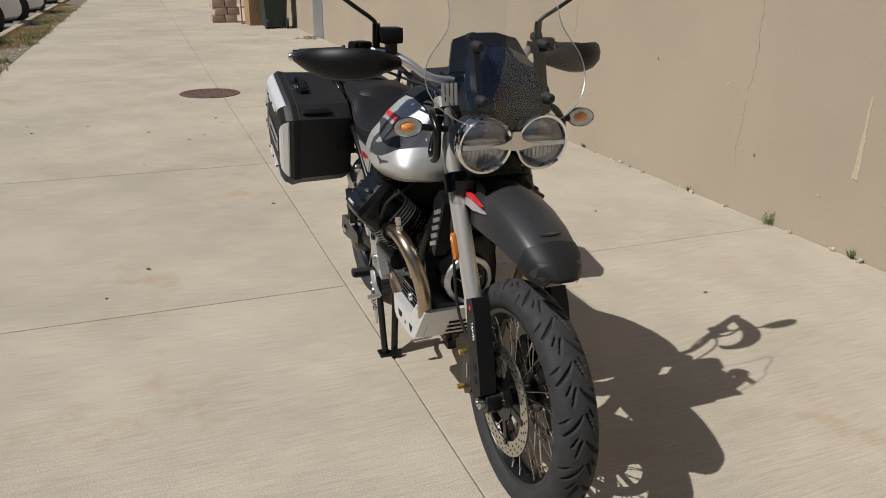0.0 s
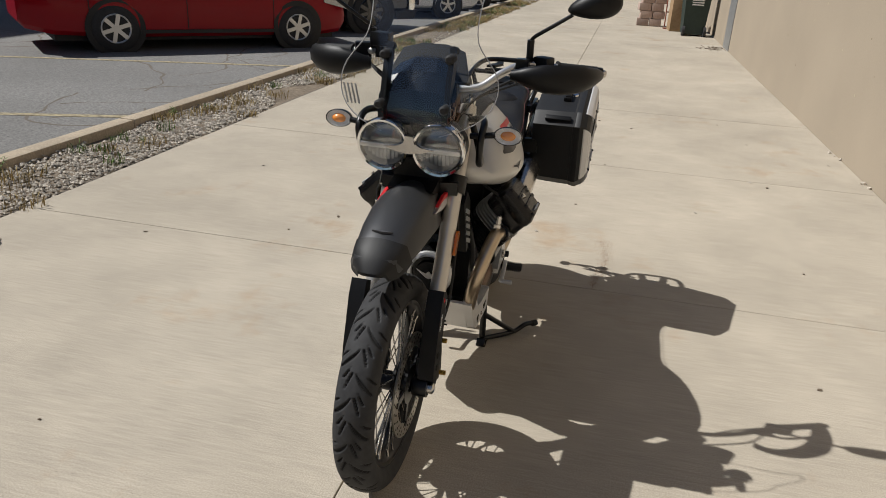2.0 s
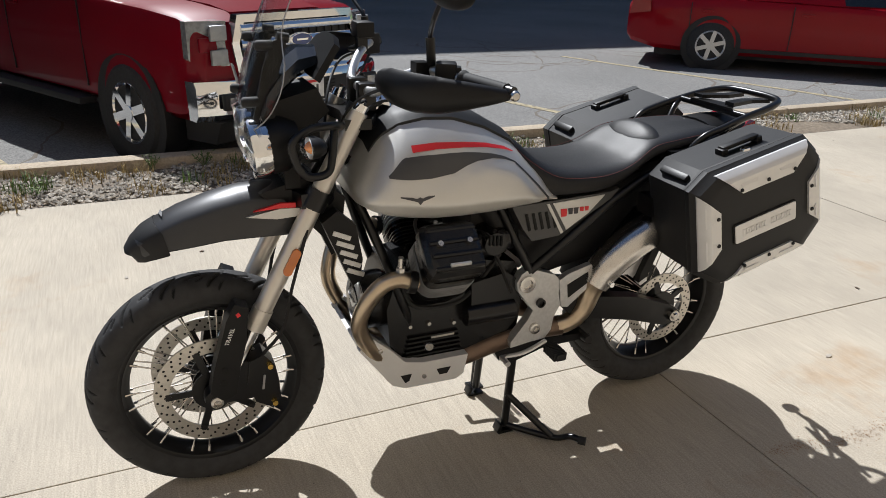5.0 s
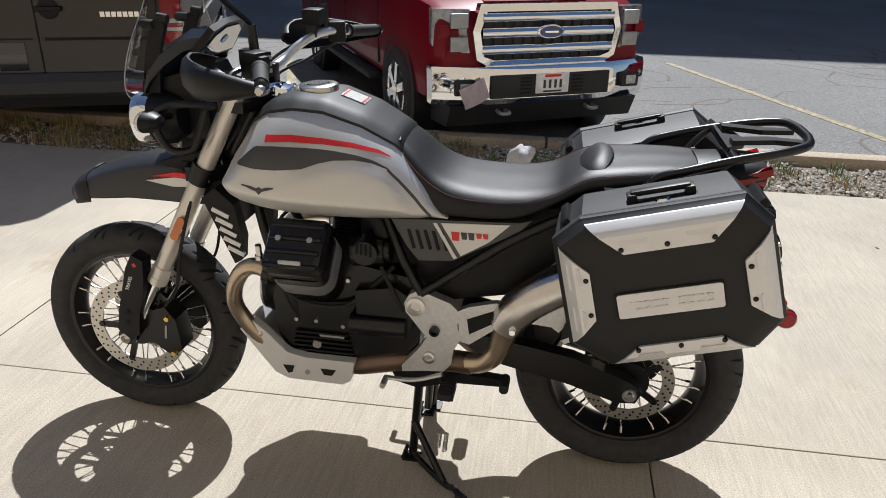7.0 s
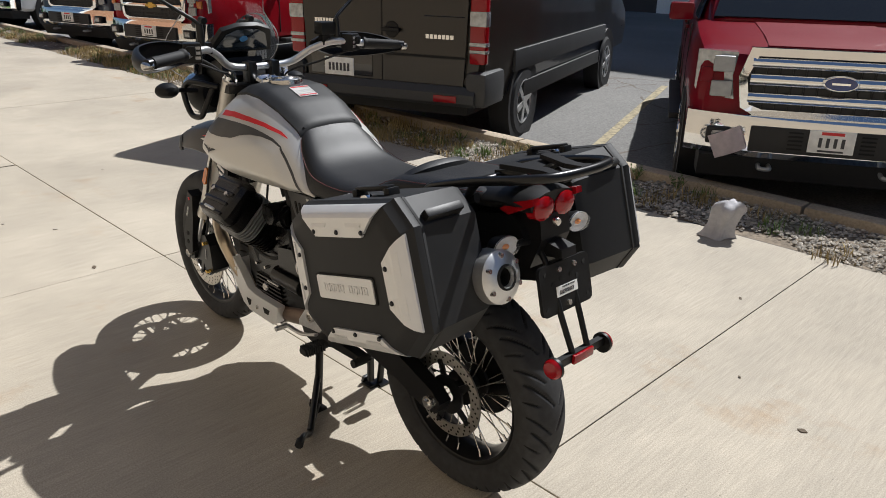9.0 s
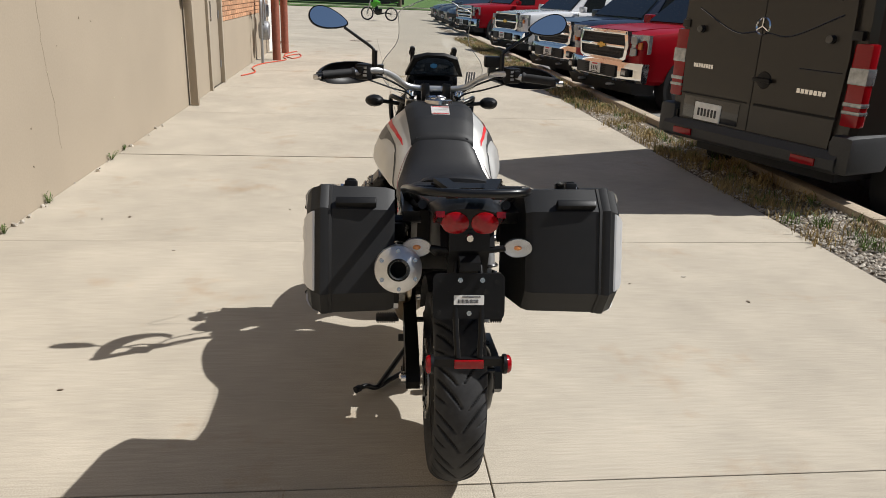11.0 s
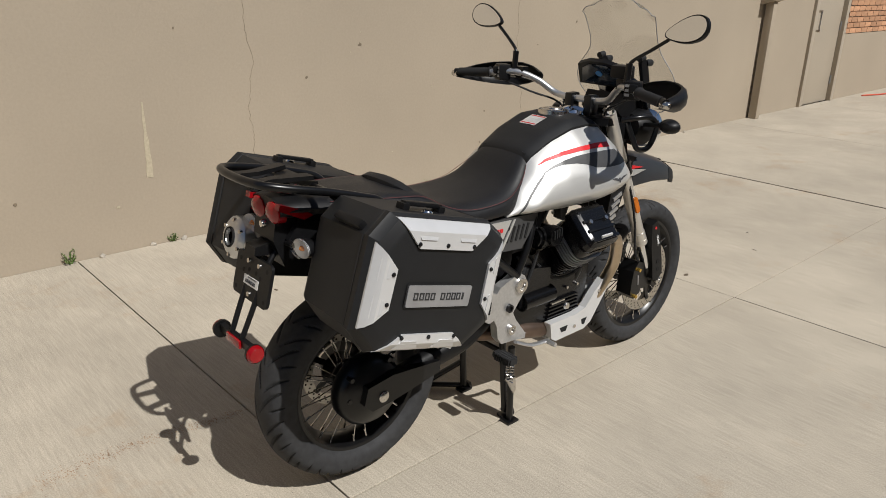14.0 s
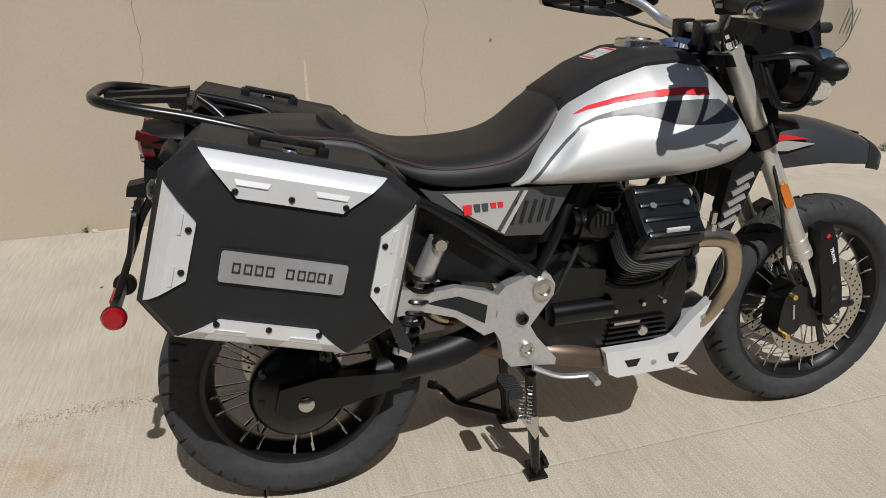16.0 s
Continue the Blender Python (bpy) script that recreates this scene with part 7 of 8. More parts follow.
PICKUP_BODY = [(-0.05, 0.50, 1.02, 0.90), (-0.12, 0.46, 1.14, 0.96), (-0.30, 0.42, 1.20, 0.99), (-0.7, 0.42, 1.24, 1.01), (-1.5, 0.42, 1.28, 1.01), (-3.0, 0.42, 1.30, 1.01), (-4.4, 0.42, 1.32, 1.01), (-5.75, 0.50, 1.32, 1.0), (-5.82, 0.56, 1.28, 0.96)]
PICKUP_CAB = [(-1.45, 1.24, 1.30, 0.90, 0.85), (-2.15, 1.26, 1.90, 0.96, 0.76), (-2.6, 1.26, 1.94, 0.97, 0.76), (-3.7, 1.27, 1.92, 0.97, 0.76), (-4.0, 1.28, 1.36, 0.95, 0.85)]


def pickup(label, m, paint, style, rim_mat=CHROME, spokes=6):
    v = vehicle("pickup_truck", label, m, paint, PICKUP_BODY, PICKUP_CAB, (-0.98, -4.68), 0.40, rim_mat, 1.01, wd=0.28, spokes=spokes, category="pickup truck")
    # grille
    gl = P_("grille", lambda b: prism(b, [(-0.60, 0.80), (-0.64, 1.00), (-0.58, 1.17), (0.58, 1.17), (0.64, 1.00), (0.60, 0.80), (0.50, 0.76), (-0.50, 0.76)], "x", -0.10, -0.01), TRIM, v, "black mesh grille in a chrome surround", bevel=0.01)
    def surround(b):
        o = [(-0.64, 0.79), (-0.68, 1.00), (-0.62, 1.20), (0.62, 1.20), (0.68, 1.00), (0.64, 0.79), (0.53, 0.735), (-0.53, 0.735)]
        i = [(-0.585, 0.815), (-0.62, 1.00), (-0.565, 1.145), (0.565, 1.145), (0.62, 1.00), (0.585, 0.815), (0.49, 0.785), (-0.49, 0.785)]
        vs = [[b.verts.new((x, p[0], p[1])) for p in q] for q, x in ((o, -0.06), (o, 0.015), (i, 0.025), (i, -0.04))]
        for k in range(3):
            for j in range(8):
                b.faces.new((vs[k][j], vs[k][(j + 1) % 8], vs[k + 1][(j + 1) % 8], vs[k + 1][j]))
    P_("grille_surround", surround, CHROME, gl, smooth=30)
    if style == "bars":
        for z, h in ((1.10, 0.075), (0.985, 0.085), (0.86, 0.080)):
            P_("grille_bar", lambda b: prism(b, [(-0.005, z - h / 2), (0.03, z - h * 0.3), (0.035, z), (0.022, z + h * 0.42), (-0.005, z + h / 2)], "y", -0.60, 0.60), CHROME, gl, "chrome grille bar", smooth=60)
        for k in range(14):
            P_("mesh_bar", lambda b: box(b, (0.0, -0.58 + 0.0892 * k, 0.97), (0.012, 0.008, 0.36)), BLACK_PLASTIC, gl)
        bd = P_("badge", lambda b: lathe(b, [(0, 0.018), (0.10, 0.016), (0.112, 0.008), (0.115, -0.01)], (0.035, 0, 0.99), "x", 32, m=Matrix.Diagonal((1, 1.1, 0.48))), CHROME, gl)
        P_("badge_field", lambda b: lathe(b, [(0, 0.022), (0.095, 0.020), (0.098, 0.012)], (0.035, 0, 0.99), "x", 32, m=Matrix.Diagonal((1, 1.1, 0.46))), BLUE_BADGE, gl, "blue oval badge")
        P_("badge_script", lambda b: box(b, (0.058, 0, 0.99), (0.003, 0.12, 0.014)), CHROME, gl)
    else:
        for z in (0.965, 1.165):
            P_("grille_bar", lambda b: box(b, (0.012, 0, z), (0.05, 1.22, 0.045)), paint if style == "body" else CHROME, gl, bevel=0.01)
        for r in range(7):
            for k in range(15):
                if 2 <= r <= 4 and 6 <= k <= 8:
                    continue
                P_("mesh_piece", lambda b: prism(b, [(y0 * 0.022 - 0.55 + 0.0786 * k, 0.80 + 0.050 * r + z0 * 0.013) for y0, z0 in ((-1, 0), (0, 1), (1, 0), (0, -1))], "x", -0.012, 0.006), TRIM, gl)
        P_("badge", lambda b: prism(b, [(-0.12, 0.945), (-0.045, 0.945), (-0.045, 0.925), (0.045, 0.925), (0.045, 0.945), (0.12, 0.945), (0.10, 0.985), (0.045, 0.985), (0.045, 1.005), (-0.045, 1.005), (-0.045, 0.985), (-0.10, 0.985)], "x", 0.03, 0.05), GOLD, gl, "gold badge", bevel=0.004)
    for sg in (-1, 1):
        hl = P_("headlight", lambda b: loft(b, [[(-0.02 if y < 0.9 else -0.14, sg * y, z) for y, z in ((0.69, 0.84), (0.93, 0.84), (0.975, 0.90), (0.975, 1.16), (0.70, 1.16), (0.72, 1.0))], [(-0.2, sg * y, z) for y, z in ((0.69, 0.84), (0.93, 0.84), (0.975, 0.90), (0.975, 1.16), (0.70, 1.16), (0.72, 1.0))]]), LAMP_WHITE, v, "clear headlight unit", smooth=20)
        for z in (0.91, 1.08):
            P_("lamp_chamber", lambda b: box(b, (-0.01, sg * 0.79, z), (0.03, 0.15, 0.11)), GREY_METAL, hl, bevel=0.012)
        P_("side_marker", lambda b: box(b, (-0.045, sg * 0.90, 1.0), (0.03, 0.09, 0.10)), AMBER if style != "bars" else CAR_DARK_RED, hl, bevel=0.01)
        P_("fog_lamp", lambda b: (box(b, (0.085, sg * 0.77, 0.60), (0.05, 0.17, 0.12))), TRIM, v, bevel=0.015)
        P_("fog_glass", lambda b: box(b, (0.112, sg * 0.77, 0.60), (0.02, 0.10, 0.075)), LAMP_WHITE, v, bevel=0.01)
        P_("tow_hook", lambda b: tube(b, [(0.02, sg * 0.45, 0.40), (0.12, sg * 0.45, 0.39), (0.13, sg * 0.38, 0.39), (0.02, sg * 0.38, 0.40)], 0.016, 8), GREY_METAL, v)
    def bump(b):
        rings = []
        for y in np.linspace(-1.0, 1.0, 21):
            c = 0.10 - 0.16 * abs(y) ** 3.5
            rings.append([(c - 0.10, y, 0.46), (c - 0.02, y, 0.455), (c + 0.01, y, 0.50), (c + 0.012, y, 0.70), (c - 0.01, y, 0.745), (c - 0.12, y, 0.745)])
        loft(b, rings)
    bp = P_("bumper", bump, CHROME, v, "chrome front bumper", smooth=30)
    P_("bumper_centre", lambda b: box(b, (0.105, 0, 0.595), (0.03, 1.10, 0.18)), TRIM, bp, bevel=0.01)
    for k in (-1, 1):
        P_("vent", lambda b: [box(b, (0.122, k * 0.24, 0.545 + 0.028 * i), (0.01, 0.10, 0.012)) for i in range(5)], GROOVE, bp)["kind"] = "stuff"
    P_("valance", lambda b: prism(b, [(0.06, 0.45), (-0.02, 0.28), (-0.4, 0.26), (-0.4, 0.45)], "y", -0.88, 0.88), TRIM, v, bevel=0.02)
    plate(v, 0.127, 0.61)
    P_("hood_bulge", lambda b: prism(b, [(-0.25, 1.195), (-0.5, 1.235), (-1.4, 1.285), (-1.4, 1.24), (-0.25, 1.16)], "y", -0.48, 0.48), paint, v, bevel=0.02)
    for sg in (-1, 1):
        P_("running_board", lambda b: box(b, (-2.75, sg * 1.03, 0.42), (2.3, 0.16, 0.06)), TRIM, v, bevel=0.015)
    P_("underbody", lambda b: box(b, (-2.8, 0, 0.42), (5.3, 1.5, 0.2)), TRIM, v)
    return v


f150 = pickup("dark red pickup truck with chrome grille and bumper", pose(0.34, -3.84, LOT_Z, 0, 0, 119) @ Matrix.Diagonal((0.92, 0.91, 0.96, 1)), CAR_DARK_RED, "bars")
paper = BM()
vs_ = [[paper.verts.new((0.02 * math.sin(i * 0.8) + 0.01 * j, 0.21 * i / 4, 0.17 * j / 3)) for j in range(4)] for i in range(5)]
for i in range(4):
    for j in range(3):
        paper.faces.new((vs_[i][j], vs_[i + 1][j], vs_[i + 1][j + 1], vs_[i][j + 1]))
bmesh.ops.solidify(paper, geom=paper.faces[:], thickness=0.001)
solid("paper_tag", paper, mat("pink_paper", (0.74, 0.66, 0.68), 0.8), "pale paper tag hanging on the truck bumper", "paper", m=pose(0.34, -3.84, LOT_Z, 0, 0, 119) @ pose(0.112, -0.70, 0.42, 0, 0, 0) @ pose(0, 0, 0, 24, 0, 0))

pickup("bright red pickup truck with chrome mesh grille", pose(9.75, -3.55, LOT_Z, 0, 0, 106), CAR_RED, "mesh", CAR_BLACK)
pickup("dark blue-black pickup truck with chrome grille", pose(13.0, -3.55, LOT_Z, 0, 0, 106), CAR_BLUE, "mesh")
pickup("white pickup truck parked in the row", pose(18.3, -3.55, LOT_Z, 0, 0, 106), CAR_WHITE, "mesh")
pickup("bright red pickup truck with chrome bars", pose(26.6, -3.5, LOT_Z, 0, 0, 106), CAR_RED, "bars")
pickup("black pickup truck with dark wheels", pose(-13.3, -4.5, LOT_Z, 0, 0, 128) @ Matrix.Diagonal((1.05, 1.05, 1.08, 1)), CAR_BLACK, "bars", CAR_BLACK, 8)

SUV_BODY = [(0.0, 0.35, 0.72, 0.80), (-0.15, 0.28, 0.90, 0.88), (-0.5, 0.25, 1.00, 0.92), (-1.2, 0.25, 1.06, 0.93), (-3.0, 0.25, 1.10, 0.93), (-4.2, 0.28, 1.12, 0.91), (-4.6, 0.38, 1.08, 0.85)]
SUV_CAB = [(-1.15, 1.02, 1.08, 0.82, 0.78), (-1.95, 1.05, 1.62, 0.88, 0.66), (-2.6, 1.06, 1.69, 0.89, 0.66), (-3.9, 1.08, 1.64, 0.88, 0.64), (-4.5, 1.08, 1.16, 0.84, 0.76)]


def suv(label, m, paint):
    v = vehicle("car", label, m, paint, SUV_BODY, SUV_CAB, (-0.92, -3.63), 0.35, ALU, 0.93, category="car")
    P_("grille", lambda b: box(b, (0.0, 0, 0.66), (0.05, 0.9, 0.20)), TRIM, v, bevel=0.02)
    P_("lower_grille", lambda b: box(b, (0.0, 0, 0.40), (0.08, 1.3, 0.14)), TRIM, v, bevel=0.02)
    for sg in (-1, 1):
        P_("headlight", lambda b: box(b, (-0.06, sg * 0.68, 0.76), (0.14, 0.30, 0.13), rot(0, 0, -sg * 20)), LAMP_WHITE, v, "clear headlight", bevel=0.03)
        P_("fog_lamp", lambda b: box(b, (-0.03, sg * 0.68, 0.45), (0.1, 0.2, 0.1)), TRIM, v, bevel=0.02)
        P_("tail_light", lambda b: box(b, (-4.55, sg * 0.78, 0.95), (0.1, 0.14, 0.24)), RED_LENS, v, bevel=0.02)
    plate(v, 0.05, 0.52)
    P_("underbody", lambda b: box(b, (-2.2, 0, 0.25), (4.0, 1.4, 0.15)), TRIM, v)
    return v


suv("white compact car parked nose to the kerb", pose(-18.2, -4.0, LOT_Z, 0, 0, 125), CAR_WHITE)
suv("white sport utility car parked nose to the kerb", pose(-22.4, -3.9, LOT_Z, 0, 0, 122), CAR_WHITE)
suv("white car far along the row", pose(-27.2, -3.9, LOT_Z, 0, 0, 120), CAR_WHITE)
suv("grey-white car far along the row", pose(-32.0, -3.9, LOT_Z, 0, 0, 120), CAR_WHITE)
suv("black car far along the row", pose(31.0, -3.5, LOT_Z, 0, 0, 106), CAR_BLACK)
suv("dark blue car far along the row", pose(34.4, -3.5, LOT_Z, 0, 0, 106), CAR_BLUE)
suv("black car at the row's end", pose(38.0, -3.5, LOT_Z, 0, 0, 106), CAR_BLACK)

SEDAN_BODY = [(0.0, 0.34, 0.62, 0.74), (-0.12, 0.24, 0.72, 0.84), (-0.5, 0.20, 0.82, 0.90), (-1.2, 0.20, 0.90, 0.92), (-2.4, 0.20, 0.95, 0.92), (-3.6, 0.20, 0.98, 0.92), (-4.4, 0.24, 0.99, 0.89), (-4.75, 0.32, 0.94, 0.80), (-4.82, 0.40, 0.82, 0.74)]
SEDAN_CAB = [(-1.15, 0.89, 0.92, 0.80, 0.76), (-2.05, 0.92, 1.38, 0.86, 0.60), (-2.6, 0.94, 1.44, 0.87, 0.60), (-3.2, 0.95, 1.42, 0.87, 0.60), (-4.15, 0.97, 1.02, 0.82, 0.74)]
HS = Vector((math.cos(radians(137)), math.sin(radians(137)), 0))
sc_ = 1.07
sedan_c = Vector((-7.80, -6.02, 0)) + Vector((-HS.y, HS.x, 0)) * 0.80 * sc_
sed_front = sedan_c + HS * (2.27 * sc_)
sedan = vehicle("sedan", "red four-door sedan with silver wheels parked across the lot", Matrix.Translation((sed_front.x, sed_front.y, LOT_Z)) @ Matrix.Rotation(radians(137), 4, "Z") @ Matrix.Diagonal((sc_, sc_, sc_, 1)), CAR_RED, SEDAN_BODY, SEDAN_CAB, (-0.9, -3.63), 0.325, ALU, 0.92, wd=0.21, spokes=6)
for sg in (-1, 1):
    P_("headlight", lambda b: prism(b, [(0.0, 0.60), (-0.42, 0.70), (-0.46, 0.80), (-0.10, 0.72)], "y", sg * 0.66, sg * 0.895), LAMP_WHITE, sedan, "clear headlight", bevel=0.02)
    P_("tail_light", lambda b: prism(b, [(-4.80, 0.70), (-4.50, 0.74), (-4.52, 0.92), (-4.76, 0.90)], "y", sg * 0.62, sg * 0.885), RED_LENS, sedan, "red tail light", bevel=0.02)
    P_("sill_trim", lambda b: box(b, (-2.3, sg * 0.925, 0.28), (2.0, 0.02, 0.05)), TRIM, sedan)
P_("front_grille", lambda b: box(b, (-0.02, 0, 0.50), (0.06, 1.0, 0.22)), CHROME, sedan, bevel=0.02)
P_("underbody", lambda b: box(b, (-2.3, 0, 0.2), (4.2, 1.4, 0.12)), TRIM, sedan)

# van, seen from behind
van = thing("van", pose(3.97, -3.06, LOT_Z, 0, 0, 291), "tall dark brown-black cargo van parked with its rear to the driveway", "van")
def van_body(b):
    rings = []
    for x, zt, w, zb in ((0.0, 2.62, 0.93, 0.52), (0.05, 2.68, 0.97, 0.52), (0.6, 2.72, 1.0, 0.48), (4.4, 2.72, 1.0, 0.45), (5.2, 2.30, 0.96, 0.45), (5.75, 1.50, 0.92, 0.45), (6.6, 1.15, 0.88, 0.45), (6.85, 0.8, 0.8, 0.45)):
        h = [(w * 0.97, zb), (w, zb + 0.3), (w, zb + (zt - zb) * 0.42), (w * 0.965, zb + (zt - zb) * 0.75), (w * 0.93, zt - 0.10), (w * 0.84, zt)]
        rings.append([(x, y, z) for y, z in h] + [(x, -y, z) for y, z in h[::-1]])
    loft(b, rings)


P_("body", van_body, CAR_BROWN, van, smooth=30)
for sg in (-1, 1):
    dr = P_("rear_door", lambda b: loft(b, [[(x, sg * y, z) for y, z in ((0.006, 0.62), (0.80, 0.62), (0.83, 1.3), (0.79, 2.0), (0.74, 2.5), (0.006, 2.55))] for x in (-0.035, 0.01)]), CAR_BROWN, van, "dark rear door", smooth=30, bevel=0.012)
    P_("door_window", lambda b: loft(b, [[(x, sg * y, z) for y, z in ((0.10, 1.78), (0.68, 1.72), (0.70, 2.0), (0.66, 2.38), (0.10, 2.40))] for x in (-0.042, -0.02)]), CAR_GLASS, dr, bevel=0.01)
    P_("press_line", lambda b: tube(b, [(-0.036, sg * 0.06, 1.45), (-0.036, sg * 0.30, 1.44), (-0.036, sg * 0.72, 1.62)], 0.006, 6), CAR_BLACK, dr)
    tl_ = P_("tail_lamp", lambda b: box(b, (0.03, sg * 0.915, 1.12), (0.10, 0.15, 0.62)), RED_LENS, van, "tall red tail lamp", bevel=0.025)
    for hz, hh in ((1.19, 0.125), (0.98, 0.035), (0.92, 0.03)):
        P_("lamp_band", lambda b: box(b, (0.026, sg * 0.918, hz), (0.104, 0.154, hh)), LAMP_WHITE, tl_, "clear lamp band", bevel=0.01)
    P_("hinge", lambda b: lathe(b, [(0, -0.05), (0.03, -0.045), (0.035, 0.0)], (-0.035, sg * 0.66, 1.44), "x", 14), CAR_BLACK, dr)
    P_("bumper_reflector", lambda b: box(b, (-0.112, sg * 0.66, 0.515), (0.02, 0.22, 0.06)), RED_LENS, van, bevel=0.006)
    P_("bumper_corner", lambda b: box(b, (0.17, sg * 0.93, 0.60), (0.5, 0.20, 0.30)), VAN_PLASTIC, van, bevel=0.05)
    P_("side_moulding", lambda b: box(b, (2.6, sg * 1.005, 0.78), (3.8, 0.04, 0.20)), VAN_PLASTIC, van, bevel=0.012)
    P_("rub_strip", lambda b: box(b, (2.6, sg * 1.0, 0.48), (3.2, 0.05, 0.16)), TRIM, van, bevel=0.012)
    P_("side_recess", lambda b: loft(b, [[(x, sg * y, z) for x, z in ((0.5, 1.55), (4.2, 1.55), (4.1, 2.25), (0.55, 2.30))] for y in (0.95, 0.985)]), CAR_BLACK, van, bevel=0.01)
    for x in (1.05, 4.75):
        P_("wheel_arch", lambda b: lathe(b, [(0.44, -0.2 * sg), (0.45, 0.008 * sg), (0.42, 0.010 * sg), (0, -0.1 * sg)], (x, sg * 1.0, 0.36), "y", 28), TRIM, van)
        road_wheel(van, x, sg * 0.89, 0.35, 0.25, ALU, 6)
P_("bumper", lambda b: prism(b, [(0.1, 0.45), (-0.08, 0.45), (-0.105, 0.48), (-0.105, 0.56), (-0.06, 0.62), (0.1, 0.62)], "y", -0.93, 0.93), VAN_PLASTIC, van, "grey-black plastic bumper", bevel=0.02)
P_("door_seam", lambda b: box(b, (-0.034, 0, 1.6), (0.006, 0.008, 1.95)), GROOVE, van)
P_("split_line", lambda b: (box(b, (-0.036, 0.43, 0.86), (0.006, 0.78, 0.012)), box(b, (-0.036, -0.43, 0.86), (0.006, 0.78, 0.022))), GROOVE, van)
P_("crease", lambda b: tube(b, [(-0.036, -0.42, 1.20), (-0.036, -0.80, 1.20)], 0.004, 5), CAR_BLACK, van)
for hz in (0.68, 1.5):
    for sg in (-1, 1):
        P_("door_hinge", lambda b: box(b, (-0.02, sg * 0.86, hz - 0.02), (0.06, 0.09, 0.07)), BLACK_METAL, van, bevel=0.01)
P_("door_handle", lambda b: (box(b, (-0.06, -0.10, 1.07), (0.04, 0.18, 0.035)), lathe(b, [(0, -0.045), (0.07, -0.042), (0.075, -0.03)], (0, -0.10, 1.07), "x", 20)), BLACK_PLASTIC, van, bevel=0.008)
bdg = P_("badge", lambda b: lathe(b, [(0.060, -0.036), (0.068, -0.048), (0.076, -0.036)], (0, 0.0, 1.50), "x", 28), CHROME, van, "round chrome badge")
for k in range(3):
    P_("badge_spoke", lambda b: box(b, (-0.044, 0.034 * math.cos(radians(90 + 120 * k)), 1.50 + 0.034 * math.sin(radians(90 + 120 * k))), (0.008, 0.066, 0.010), rot(90 + 120 * k, 0, 0)), CHROME, bdg)
for y0, z0, n_, w in ((-0.55, 1.03, 7, 0.052), (0.60, 1.12, 8, 0.040)):
    for k in range(n_):
        P_("lettering_bar", lambda b: box(b, (-0.040, y0 + (k - n_ / 2) * w * 0.75 * (1 if y0 < 0 else 1), z0), (0.006, w * 0.6, 0.036)), CHROME, van)
vp = P_("number_plate", lambda b: box(b, (-0.045, 0.45, 0.715), (0.014, 0.31, 0.16)), WHITE_LABEL, van, "white number plate with blank bars", bevel=0.003)
for k in range(6):
    P_("plate_bar", lambda b: box(b, (-0.054, 0.35 + 0.04 * k, 0.71), (0.004, 0.022, 0.07)), INK, vp)
P_("plate_surround", lambda b: box(b, (-0.036, 0.43, 0.74), (0.012, 0.66, 0.20)), CAR_BLACK, van, bevel=0.01)
P_("roof_vent", lambda b: box(b, (-0.036, -0.30, 2.02), (0.02, 0.2, 0.1)), GREY_METAL, van)
P_("underbody", lambda b: box(b, (3.0, 0, 0.42), (5.6, 1.5, 0.2)), TRIM, van)

# ---- things beside the driveway ----
def rag():
    bm = BM()
    n, rings = 26, []
    for k, (z, r, ox) in enumerate(((0.0, 0.075, 0.02), (0.03, 0.060, 0.012), (0.08, 0.055, 0.0), (0.13, 0.062, -0.012), (0.17, 0.070, -0.025), (0.20, 0.060, -0.03), (0.215, 0.030, -0.03))):
        rings.append([(ox + r * (1 + 0.22 * math.sin(5 * a + k * 0.4) + 0.10 * math.sin(9 * a)) * math.cos(a), r * 0.8 * (1 + 0.22 * math.sin(4 * a + 1 + k * 0.3)) * math.sin(a), z + 0.014 * math.sin(3 * a + 0.5)* (1 if k > 2 else 0.2)) for a in np.linspace(0, 2 * math.pi, n + 1)[:-1]])
    loft(bm, rings)
    solid("cloth", bm, CLOTH, "crumpled grey cleaning cloth at the edge of the driveway", "cloth", m=pose(0.47, -2.70, 0.002, 0, 0, 30) @ Matrix.Diagonal((1.25, 1.25, 1.0, 1)), smooth=60)


rag()
wb = thing("wheeled_bin", pose(-15.6, 2.05, 0, 0, 0, 4), "dark green wheeled refuse bin against the wall", "bin")
P_("body", lambda b: loft(b, [[(x * s, y * s, z) for x, y in ((0.30, 0.29), (-0.30, 0.29), (-0.30, -0.29), (0.30, -0.29))] for z, s in ((0.04, 0.82), (0.95, 1.0), (1.0, 1.04), (1.02, 1.04))]), GREEN_BIN, wb, bevel=0.02)
P_("lid", lambda b: box(b, (0, 0, 1.05), (0.68, 0.66, 0.06)), GREEN_BIN, wb, bevel=0.02)
for y in (-0.24, 0.24):
    P_("wheel", lambda b: lathe(b, [(0, -0.03), (0.11, -0.03), (0.11, 0.03), (0, 0.03)], (0.28, y, 0.11), "y", 18), RUBBER, wb)
for k in range(3):
    P_("print_bar", lambda b: box(b, (0.315, 0.0, 0.80 - 0.05 * k), (0.012, 0.26, 0.025)), WHITE_LABEL, wb)
bm = BM(); box(bm, (0, 0, 0.45), (0.55, 0.40, 0.9))
solid("cardboard_box", bm, CARDBOARD, "tall brown cardboard box beside the bin", "box", m=pose(-16.6, 1.75, 0, 0, 0, 5), bevel=0.006)
